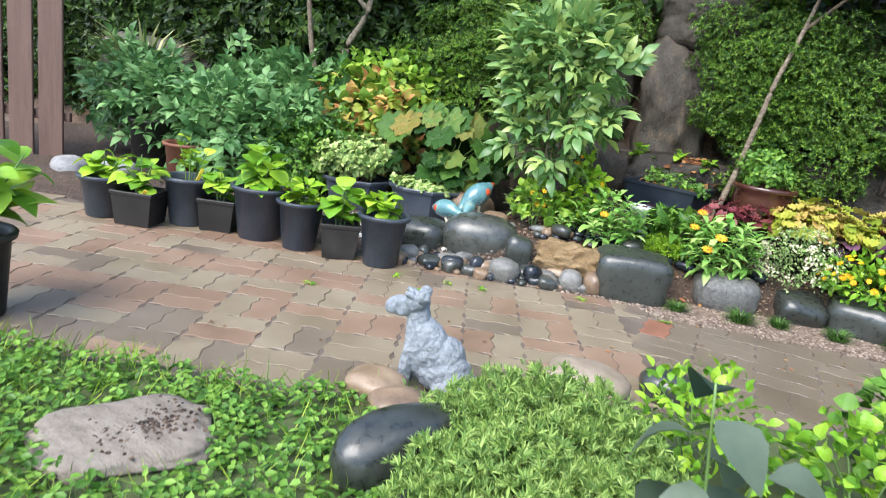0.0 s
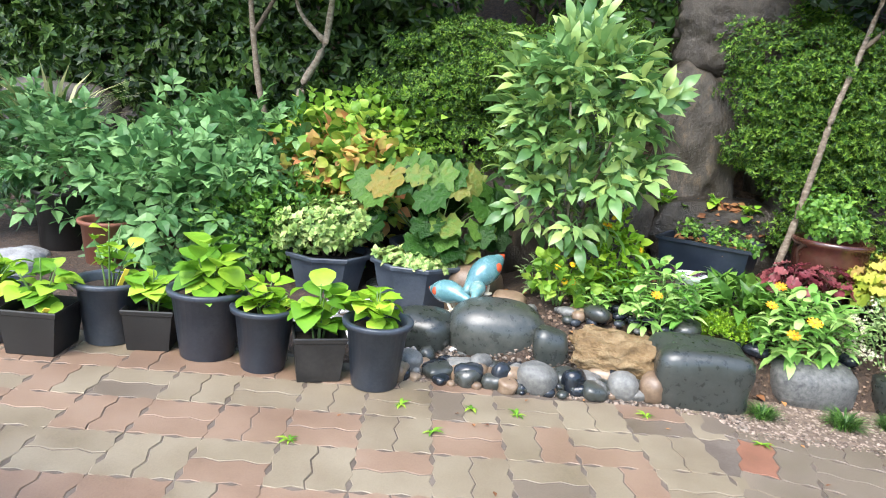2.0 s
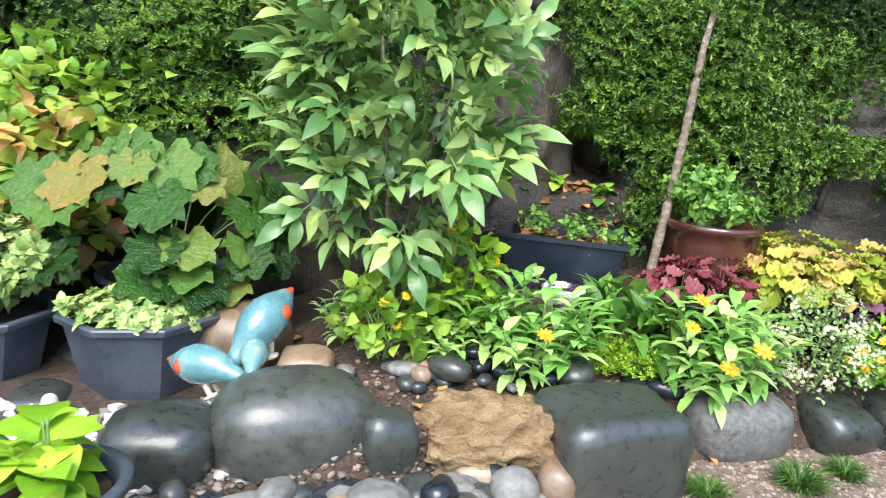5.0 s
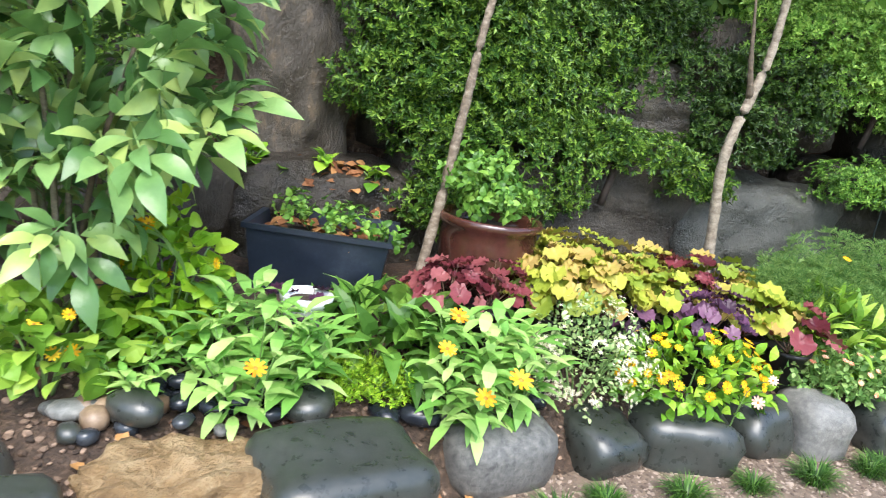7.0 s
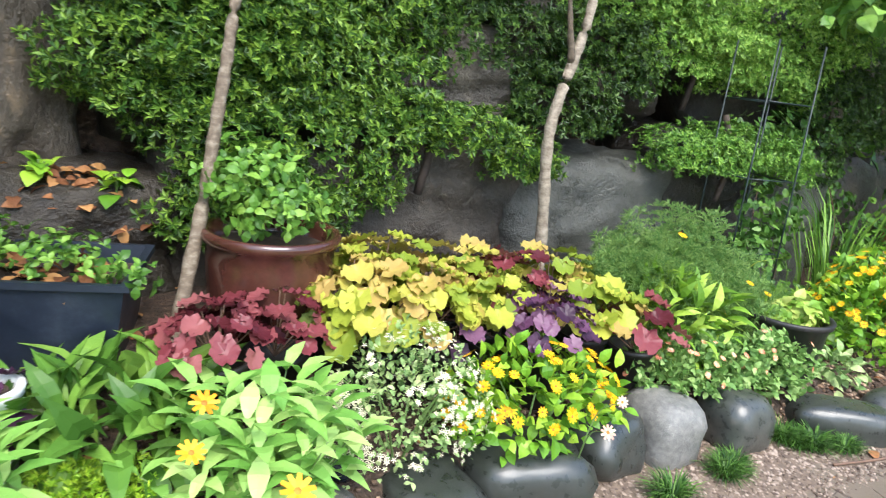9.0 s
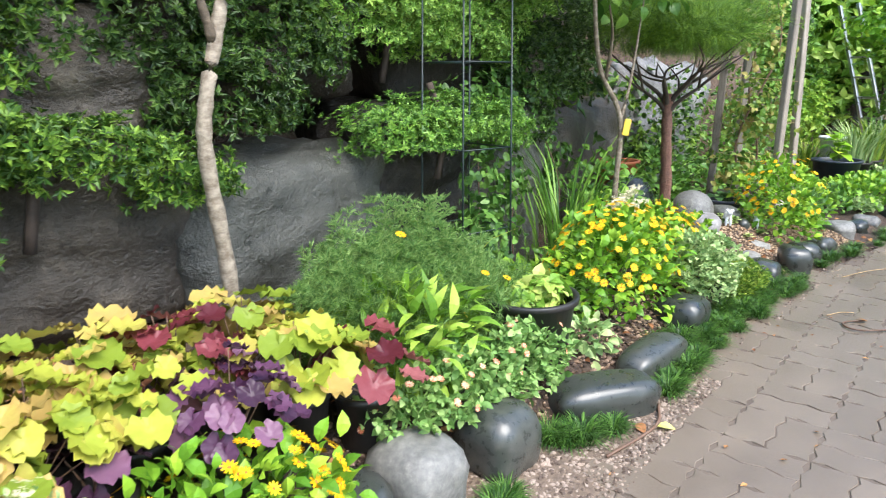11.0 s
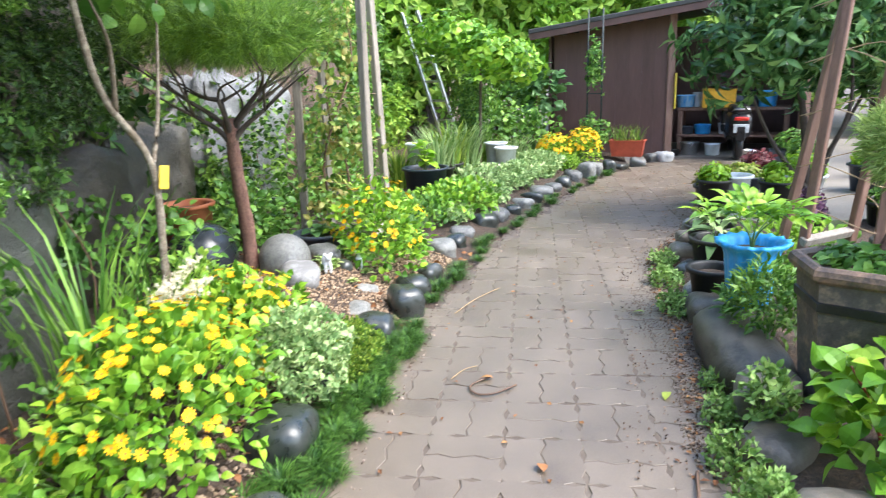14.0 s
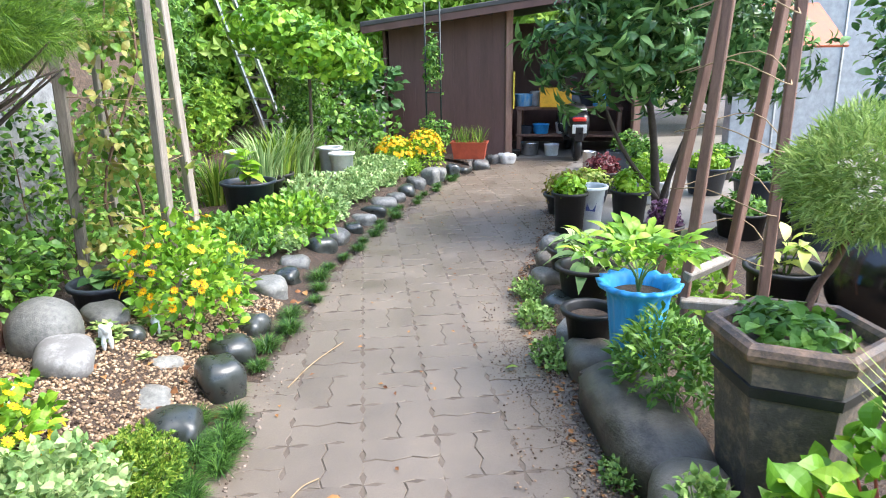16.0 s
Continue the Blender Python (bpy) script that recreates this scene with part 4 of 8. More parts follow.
big_shrub("green_shrub", "dense mid-green shrub with small leaves", -1.9, 4.3, 0.05, [((-1.85, 4.25, 0.38), (0.36, 0.32, 0.36)), ((-1.7, 4.5, 0.5), (0.32, 0.3, 0.3))], L_MID, LEAF, 0.07, 480, 14)
big_shrub("green_shrub", "leafy dark green shrub near the trees", -3.0, 5.0, 0.05, [((-3.0, 5.1, 0.8), (0.6, 0.4, 0.4)), ((-2.3, 5.0, 0.85), (0.45, 0.35, 0.35))], L_BLUE, DIVIDED, 0.31, 52, 15)
big_shrub("green_shrub", "mid-green leafy shrub beside the slatted fence", -3.7, 4.5, 0.05, [((-3.6, 4.3, 0.62), (0.5, 0.4, 0.35)), ((-4.1, 4.6, 0.7), (0.5, 0.4, 0.4))], L_BLUE, DIVIDED, 0.31, 55, 16)
dark_pot = pot("round_pot", -3.35, 4.1, 0, 0.17, 0.2, 0.5, M_POT_BLACK, "tall black pot among the shrubs", 28)
pot("clay_pot", -2.8, 3.95, 0, 0.13, 0.17, 0.38, surface("brown_clay", [(0.09, 0.03, 0.018), (0.17, 0.06, 0.035), (0.25, 0.1, 0.06)], 6, 0.55, 0.2, 80), "brown terracotta pot half hidden by shrubs", 28)
pampas = thing("ornamental_grass", -4.3, 4.8, 0.1, "striped ornamental grass with arching pale blades", "grass")
a = rng.random(120) * 6.28
leaves("blade", BLADE, np.zeros((120, 3)) + (0, 0, 0.35), np.stack([np.cos(a), np.sin(a), 0.9 + rng.random(120) * 1.2], 1), np.stack([-np.cos(a), -np.sin(a), 0.8 + 0 * a], 1), 0.7 + 0.5 * rng.random(120), leaf_mat("leaf_striped", [(0.08, 0.17, 0.05), (0.24, 0.33, 0.14), (0.5, 0.54, 0.36)], 0.5), pampas)

# tree peony in the middle of the bed
peony = thing("tree_peony", 0.25, 4.5, on_soil(0.25, 4.5), "tall tree peony with large glossy divided leaves", "shrub")
zb = on_soil(0.25, 4.5)
lines = []
for k in range(7):
    a = k * 0.9
    lines.append([(0.04 * math.cos(a), 0.04 * math.sin(a), -0.05), (0.1 * math.cos(a), 0.08 * math.sin(a), 0.5), (0.3 * math.cos(a), 0.22 * math.sin(a), 0.95 + 0.08 * (k % 3))])
stems(peony, lines, 0.013, M_BARK)
pe_mesh = faces_mesh("leaf", COMPOUND[0], COMPOUND[1], L_PEONY, True)
for c, r, n in (((-0.03, 0, 0.95), (0.48, 0.36, 0.46), 155), ((-0.05, -0.05, 0.55), (0.3, 0.26, 0.24), 34), ((0.0, 0, 1.22), (0.34, 0.26, 0.34), 66)):
    p, u, g = cloud(n, c, r, 0.55, 0.18, int(n), -0.85)
    for q, w in zip(p, u):
        d = Vector(w + g.normal(size=3) * 0.5 + (0, 0, 0.1))
        m = Matrix.Translation(q) @ d.to_track_quat("Y", "Z").to_matrix().to_4x4() @ pose(0, -0.08, 0, random.uniform(-40, 40), random.uniform(-45, 45)) @ Matrix.Scale(random.uniform(0.22, 0.35), 4)
        part("leaf", pe_mesh, peony, m=m)

# planter, jar
planter = thing("trough_planter", 1.055, 5.12, 0.335, "dark rectangular plastic trough with strawberry plants and dead leaves", "planter", rz=-14)


def trough(w, d, h, t=0.015):
    v, f = [], []
    for s, z in ((0.86, 0), (1.0, h), (1.06, h), (1.06, h + 0.02), (0.97, h + 0.02), (0.93, h - 0.06)):
        v += [(-w / 2 * s, -d / 2 * s, z), (w / 2 * s, -d / 2 * s, z), (w / 2 * s, d / 2 * s, z), (-w / 2 * s, d / 2 * s, z)]
    for k in range(5):
        for i in range(4):
            j = (i + 1) % 4
            f.append((k * 4 + i, k * 4 + j, k * 4 + 4 + j, k * 4 + 4 + i))
    f += [(3, 2, 1, 0)]
    return v, f


solid("trough_body", trough(0.55, 0.42, 0.3), surface("navy_plastic", [(0.006, 0.009, 0.016), (0.014, 0.02, 0.033), (0.035, 0.046, 0.065)], 6, 0.4, 0.2, 60, depth=0.003), planter)
solid("soil", box(0.49, 0.37, 0.02, 0.003), M_POT_SOIL, planter, label="dark potting soil", m=pose(0, 0, 0.245))
p = np.stack([rng.uniform(-0.23, 0.23, 60), rng.uniform(-0.17, 0.17, 60), rng.uniform(0.27, 0.3, 60)], 1)
leaves("dead_leaves", LEAF, p, rng.normal(size=(60, 3)) * (1, 1, 0.15), (0, 0, 1) + 0.4 * rng.normal(size=(60, 3)), 0.07, L_DEAD, planter)
sprays(planter, [((0.05, -0.05, 0.33), (0.2, 0.17, 0.09)), ((-0.15, 0.1, 0.34), (0.1, 0.1, 0.08)), ((0.28, -0.12, 0.32), (0.08, 0.1, 0.05))], TRIO, 0.04, L_MID, 190, seed=3)

jar = thing("glazed_jar", 1.72, 5.02, 0.41, "brown glazed round jar planted with leafy greens", "jar")
solid("jar_body", lathe([(0.16, 0), (0.175, 0.02), (0.2, 0.15), (0.207, 0.27), (0.205, 0.32), (0.222, 0.33), (0.226, 0.35), (0.218, 0.365), (0.195, 0.36), (0.185, 0.3), (0.16, 0.05)], 40), M_CERAMIC, jar, True)
solid("soil", lathe([(0.185, 0.29), (0.183, 0.31)], 32), M_POT_SOIL, jar)
sprays(jar, [((0, 0, 0.42), (0.17, 0.16, 0.12)), ((-0.06, 0.1, 0.52), (0.17, 0.14, 0.12))], TRIO, 0.045, L_MID, 420, seed=4)

# ledge above the trough: litter and seedlings on the boulder
q = np.stack([1.08 + 0.3 * (rng.random(150) * 2 - 1), 5.5 + 0.14 * (rng.random(150) * 2 - 1), np.zeros(150)], 1)
e = ((q[:, 0] - 1.08) / 0.42) ** 2 + ((q[:, 1] - 5.62) / 0.27) ** 2
q[:, 2] = 0.55 + 0.3 * np.clip(1 - e, 0.05, 1) ** 0.3
tagged(leaves("dead_leaves", LEAF, q, rng.normal(size=(150, 3)) * (1, 1, 0.2), (0, -0.2, 1) + 0.4 * rng.normal(size=(150, 3)), 0.04 + 0.04 * rng.random(150), L_DEAD), "brown leaf litter lying on the boulder ledge", "leaves", kind="stuff")
for i, (x, y, z, r) in enumerate(((0.86, 5.42, 0.8, 0.06), (1.28, 5.44, 0.8, 0.08), (1.05, 5.5, 0.85, 0.06), (0.72, 5.45, 0.82, 0.1))):
    sd = thing("seedling", x, y, z - 0.03, "small bright green seedling growing on the boulder ledge", "seedling")
    broad_plant(sd, r * 1.2, r * 1.4, 14, 0.05 + 0.3 * r, L_HYD, LEAF_BROAD, 900 + i)

# shrubs against the foot of the slope, canopy shade put into their leaf colour
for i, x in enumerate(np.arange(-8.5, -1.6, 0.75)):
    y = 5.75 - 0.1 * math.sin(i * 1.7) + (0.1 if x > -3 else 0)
    big_shrub("slope_shrub", "leafy shrub against the slope, leaves darkened for shade", x, y, 0.1, [((x, y, 0.7), (0.55, 0.35, 0.6)), ((x + 0.2, y + 0.15, 1.4), (0.6, 0.4, 0.5)), ((x, y + 0.3, 2.1), (0.6, 0.4, 0.5))], (L_DEEP_SHADE, L_IN_SHADE, L_DEEP_SHADE)[i % 3], FAR, 0.11, 100, 160 + i, None, facing="out", back=0.4)

# tall trees added out of view, whose crowns close over the slope to shade it
for i, (x, y) in enumerate(((-6.5, 7.0), (-4.2, 6.9), (-2.0, 7.1), (0.2, 7.0))):
    big_shrub("shading_tree", "unseen tall tree added to shade the slope", x, y, 1.5, [((x, y - 0.5, 4.3), (1.5, 1.4, 0.7)), ((x + 0.6, y - 1.0, 3.7), (1.1, 1.0, 0.5))], L_IN_SHADE, FAR, 0.17, 26, 400 + i, [[(x, y, 1.2), (x, y, 2.6), (x, y - 0.3, 4.2)]], 0.09, M_BARK_DARK, "out")


# ---- edging stones ----
def stone(x, y, z, sx, sy, sz, mat, label, seed, rz=0, boxy=0.3, rough=0.12, crag=0.0, level=3, name="edging_stone", tilt=0, group="stones edging the bed"):
    ob = solid(name, rock(sx / 2, sy / 2, sz / 2, seed, boxy, rough, level, crag), mat, None, True, m=pose(x, y, z + sz * 0.42, tilt, 0, rz))
    return tagged(ob, label, "stone", group)


DKL, GRL, TNL = "smooth wet dark grey stone edging the bed", "rounded pale grey stone edging the bed", "brown rounded stone edging the bed"
stone(0.0, 3.95, -0.02, 0.55, 0.4, 0.38, M_DARK_STONE, "big smooth dark egg-shaped stone edging the bed", 1, 20, 0.12, 0.04, level=4)
stone(-0.38, 3.82, -0.02, 0.36, 0.32, 0.28, M_DARK_STONE, DKL, 2, 10, 0.2)
stone(0.31, 3.9, -0.02, 0.19, 0.17, 0.3, M_DARK_STONE, DKL, 3, 20, 0.4)
stone(0.635, 4.0, -0.03, 0.44, 0.3, 0.28, M_TAN_STONE, "craggy tan sandstone block edging the bed", 4, 14, 0.6, 0.16, 0.28, 5)
stone(1.065, 4.0, -0.03, 0.47, 0.36, 0.35, M_DARK_STONE, "large blocky wet dark stone edging the bed", 5, 16, 0.75, 0.08, level=4)
stone(1.63, 4.33, -0.03, 0.42, 0.32, 0.27, M_GREY_STONE, GRL, 6, 14, 0.3, 0.05)
stone(2.08, 4.42, -0.03, 0.32, 0.28, 0.22, M_DARK_STONE, DKL, 7, 20, 0.5, 0.2, tilt=6)
stone(2.45, 4.44, -0.03, 0.4, 0.3, 0.24, M_DARK_STONE, DKL, 8, -8, 0.6, 0.18)
stone(2.87, 4.54, -0.03, 0.32, 0.27, 0.25, M_DARK_STONE, DKL, 9, 15, 0.5, 0.2, tilt=-6)
stone(3.16, 4.52, -0.03, 0.26, 0.28, 0.3, M_GREY_STONE, GRL, 10, 0, 0.4)
stone(3.54, 4.5, -0.03, 0.28, 0.28, 0.27, M_DARK_STONE, DKL, 11, 0, 0.3)
stone(4.14, 4.38, -0.04, 0.48, 0.23, 0.2, M_DARK_STONE, "long smooth wet dark stone edging the bed", 12, -32, 0.25, 0.08, level=4)
stone(4.66, 4.4, -0.04, 0.46, 0.19, 0.19, M_DARK_STONE, "long smooth wet dark stone edging the bed", 13, -6, 0.25, 0.08, level=4)
stone(5.25, 4.5, -0.03, 0.3, 0.26, 0.24, M_DARK_STONE, DKL, 14, 0, 0.3)
stone(5.8, 4.52, -0.03, 0.22, 0.22, 0.2, M_DARK_STONE, DKL, 15, 0)
LINE = [(6.42, 4.4, 0.26, 0.2, 0), (6.85, 4.32, 0.24, 0.24, 0), (6.98, 4.66, 0.26, 0.2, 1), (6.65, 4.62, 0.24, 0.17, 2), (7.2, 4.35, 0.26, 0.18, 0), (7.55, 4.3, 0.2, 0.16, 2), (7.35, 4.75, 0.22, 0.16, 1), (8.13, 4.28, 0.24, 0.2, 0), (8.42, 4.2, 0.2, 0.16, 2), (8.75, 4.18, 0.24, 0.17, 1), (9.17, 4.02, 0.22, 0.18, 0), (9.5, 3.9, 0.22, 0.17, 1), (9.85, 3.78, 0.2, 0.14, 0), (10.15, 3.68, 0.22, 0.15, 1),
        (10.5, 3.6, 0.24, 0.15, 0), (10.85, 3.5, 0.24, 0.16, 2), (11.15, 3.36, 0.22, 0.15, 1), (11.5, 3.22, 0.24, 0.17, 2), (11.85, 3.08, 0.24, 0.2, 1), (12.15, 2.88, 0.2, 0.26, 1), (12.4, 2.74, 0.2, 0.24, 1), (12.65, 2.55, 0.18, 0.22, 0), (13.1, 2.35, 0.26, 0.12, 2), (13.4, 2.05, 0.3, 0.16, 0), (13.75, 1.8, 0.22, 0.18, 1), (14.05, 1.72, 0.22, 0.12, 2)]
for i, (x, y, w, h, k) in enumerate(LINE):
    stone(x, y, -0.03, w * (0.8 + 0.1 * (i % 4)), w * 0.8, h * 0.95, (M_DARK_STONE, M_GREY_STONE, M_DARK_STONE)[k] if i % 4 != 3 else M_GREY_STONE, (DKL, GRL, DKL)[k] if i % 4 != 3 else GRL, 20 + i, i * 31, 0.45, 0.2, tilt=(i % 3 - 1) * 8)

# cobbles in front of the big stones
SMALL = [(0.31, 3.58, 0.2, 0.16, M_GREY_STONE), (0.14, 3.53, 0.1, 0.14, M_BLACK_STONE), (0.02, 3.55, 0.1, 0.1, M_BROWN_STONE), (-0.08, 3.5, 0.12, 0.08, M_BROWN_STONE), (-0.02, 3.64, 0.07, 0.05, M_TAN_STONE), (0.48, 3.66, 0.13, 0.14, M_BLACK_STONE), (0.6, 3.68, 0.1, 0.09, M_GREY_STONE), (0.56, 3.8, 0.14, 0.1, M_GREY_STONE), (0.72, 3.73, 0.15, 0.15, M_GREY_STONE), (0.87, 3.79, 0.16, 0.17, M_BROWN_STONE),
         (1.01, 3.82, 0.13, 0.14, M_GREY_STONE), (-0.18, 3.6, 0.1, 0.08, M_BLACK_STONE), (-0.28, 3.5, 0.1, 0.08, M_BROWN_STONE), (-0.12, 3.72, 0.12, 0.1, M_DARK_STONE), (-0.3, 3.62, 0.1, 0.1, M_DARK_STONE), (0.2, 3.68, 0.2, 0.09, M_BLACK_STONE), (0.05, 3.68, 0.12, 0.08, M_DARK_STONE)]
for i, (x, y, w, h, mt) in enumerate(SMALL):
    stone(x, y + 0.06, -0.01, w, w * 0.85, h, mt, "small rounded cobble beside the paving", 60 + i, i * 47, 0.12, 0.1, name="cobble", group="cobbles beside the paving")
PEB = [(0.33, 4.14, 0.1, M_GREY_STONE), (0.44, 4.16, 0.06, M_BROWN_STONE), (0.53, 4.18, 0.09, M_BLACK_STONE), (0.5, 4.06, 0.16, M_DARK_STONE), (0.6, 4.22, 0.08, M_BLACK_STONE), (0.62, 4.12, 0.09, M_BLACK_STONE), (0.72, 4.2, 0.1, M_BROWN_STONE), (0.7, 4.1, 0.08, M_BLACK_STONE), (0.78, 4.14, 0.09, M_BLACK_STONE), (0.63, 4.04, 0.07, M_BLACK_STONE), (0.73, 4.02, 0.05, M_GREY_STONE), (0.85, 4.2, 0.1, M_DARK_STONE), (0.87, 4.1, 0.08, M_BLACK_STONE),
       (0.98, 4.22, 0.2, M_DARK_STONE), (1.22, 4.32, 0.12, M_BLACK_STONE), (1.35, 4.34, 0.14, M_BLACK_STONE), (1.47, 4.38, 0.09, M_GREY_STONE), (1.6, 4.45, 0.2, M_TAN_STONE), (1.8, 4.5, 0.14, M_BLACK_STONE)]
for i, (x, y, w, mt) in enumerate(PEB):
    y += 0.13 if 0.42 < x < 0.95 else 0.08 if x < 1.0 else 0.0
    stone(x, y, on_soil(x, y) + (0.03 if 0.4 < x < 0.95 else 0), w * 1.1, w * 0.75, w * 0.55, mt, "polished pebble lying on the bed's soil", 90 + i, i * 47, 0.1, 0.08, name="pebble", group="pebbles on the soil", level=2)
stone(-0.02, 4.22, 0.12, 0.2, 0.18, 0.2, M_BROWN_STONE, "flat brown stone under a ceramic duck", 131, 0, 0.5, name="flat_stone")
stone(-0.3, 4.45, 0.0, 0.34, 0.3, 0.42, M_BROWN_STONE, "rough brown rock beside the octagonal pot", 132, 0, 0.4, 0.12, 0.05, name="rock")
for i, (x, y, w) in enumerate(((-1.0, 3.95, 0.2), (-1.2, 3.85, 0.16), (-1.45, 3.9, 0.22), (-0.95, 4.15, 0.24), (-1.7, 3.8, 0.2), (-1.9, 3.7, 0.18), (-2.1, 3.65, 0.2), (-1.0, 4.6, 0.25), (-2.4, 3.5, 0.22), (-3.0, 3.4, 0.4), (-3.4, 3.3, 0.34), (-3.3, 3.75, 0.25))):
    stone(x, y, 0, w, w * 0.8, w * 0.6, M_BOULDER_PALE if i > 8 else M_DARK_STONE, "smooth stone between the pots", 140 + i, i * 33, 0.2, 0.1, name="stone", group="stones between the pots")


# ---- gravel ----
def gravel(name, pts, size, mat, label, seed):
    r = np.random.default_rng(seed)
    v, f = BALLS[1]
    n = len(pts)
    t = ([tuple(q) for q in v * (0.5, 0.5, 0.34) * (1 + 0.3 * wob(v, 3, seed)[:, None])], f)
    w = r.normal(size=(n, 3)) * (1, 1, 0.25)
    V, L, S = spread(t, pts, w, (0, 0, 1) + 0.4 * r.normal(size=(n, 3)), size * (0.5 + r.random(n)))
    ob = new(name, to_mesh(name, V, L, S, mat))
    return tagged(ob, label, "gravel", kind="stuff")


def strip(n, x0, x1, lo, hi, seed, z=0.0):
    r = np.random.default_rng(seed)
    x = r.uniform(x0, x1, n)
    t = r.random(n)
    y = lo(x) * (1 - t) + hi(x) * t
    return np.stack([x, y, np.full(n, z) + (soil(x, y) if z == 0 else 0)], 1)


top = lambda x: np.interp(x, TOP[:, 0], TOP[:, 1])
low = lambda x: np.interp(x, LOW[:, 0], LOW[:, 1])
gravel("gravel", strip(3200, -0.4, 4.6, lambda x: top(x) - 0.06, lambda x: edge_y(x) + 0.12, 1), 0.019, M_GRAVEL, "fine brown gravel between paving and stones", 1)
gravel("gravel", strip(6500, 1.0, 4.7, lambda x: top(x) - 0.1, lambda x: edge_y(x) + 0.1, 31), 0.013, M_GRAVEL, "fine pale gravel between paving and edging stones", 31)
gravel("gravel", strip(900, 4.5, 13, lambda x: top(x) - 0.06, lambda x: edge_y(x) + 0.05, 2), 0.012, M_GRAVEL, "fine gravel and litter along the path edge", 2)
M_LITTER = surface("brown_litter", [(0.06, 0.034, 0.02), (0.15, 0.09, 0.055), (0.3, 0.2, 0.13)], 9, 0.8, 0.4, 80, vary=0.9)
gravel("gravel", strip(2600, 5.2, 10.6, lambda x: low(x) - 0.15, lambda x: low(x) + 0.1, 3, 0.004), 0.011, M_LITTER, "fine gravel and litter along the path edge", 3)
gravel("gravel", strip(700, 5.2, 10.6, lambda x: low(x) + 0.08, lambda x: low(x) + 0.34, 33, 0.006), 0.009, M_LITTER, "brown crumbs strewn thinly on the paving", 33)
gravel("gravel", strip(1500, -0.45, 1.3, lambda x: top(x) - 0.05, lambda x: edge_y(x) + 0.3, 17), 0.022, surface("dark_chips", [(0.03, 0.024, 0.018), (0.1, 0.078, 0.058), (0.24, 0.19, 0.145)], 9, 0.7, 0.4, 80, vary=0.9), "coarse brown and grey chips between the cobbles", 17)
gravel("gravel", strip(1600, 3.7, 6.2, lambda x: edge_y(x) + 0.06, lambda x: edge_y(x) + 0.6, 27), 0.018, surface("tan_litter", [(0.1, 0.06, 0.035), (0.24, 0.15, 0.09), (0.4, 0.28, 0.18)], 9, 0.8, 0.4, 80, vary=0.9), "tan bark crumbs and litter among the stones", 27)
gravel("white_gravel", strip(420, -1.1, -0.05, lambda x: edge_y(x) + 0.25, lambda x: edge_y(x) + 0.75, 4), 0.045, M_WHITE_GRAVEL, "white gravel chips between the pots", 4)
gravel("gravel", strip(11000, 6.15, 8.0, lambda x: edge_y(x) + 0.2, lambda x: edge_y(x) + 1.15, 5), 0.0125, surface("yellow_gravel", [(0.18, 0.11, 0.062), (0.29, 0.19, 0.11), (0.44, 0.315, 0.2)], 9, 0.75, 0.4, 80, vary=0.9), "golden gravel round the succulents", 5)
q = strip(420, -0.5, 13, lambda x: low(x) + 0.05, lambda x: top(x) - 0.02, 6, 0.006)
tagged(leaves("fallen_leaves", LEAF_TINY, q[:160], rng.normal(size=(160, 3)) * (1, 1, 0.1), (0, 0, 1) + 0.3 * rng.normal(size=(160, 3)), 0.03, L_DEAD), "small fallen leaves scattered on the paving", "leaves", kind="stuff")


q = strip(420, 4.6, 9.6, lambda x: low(x) - 0.16, lambda x: low(x) + 0.12, 61, 0.006)
tagged(leaves("leaf_litter", LEAF_TINY, q, rng.normal(size=(420, 3)) * (1, 1, 0.1), (0, 0, 1) + 0.3 * rng.normal(size=(420, 3)), 0.02 + 0.02 * rng.random(420), L_DEAD), "brown leaf litter along the edge of the paving", "leaves", kind="stuff")


gravel("dirt_crumbs", strip(6500, 5.4, 8.6, lambda x: low(x) - 0.12, lambda x: low(x) + 0.12 + 0.26 * np.exp(-((x - 7.0) / 0.55) ** 2) * np.random.default_rng(8).random(6500), 62, 0.0), 0.007, surface("path_dirt", [(0.1, 0.072, 0.051), (0.145, 0.107, 0.078), (0.2, 0.152, 0.112)], 9, 0.85, 0.4, 80, vary=0.9), "brown dirt washed over the edge of the paving", 62)


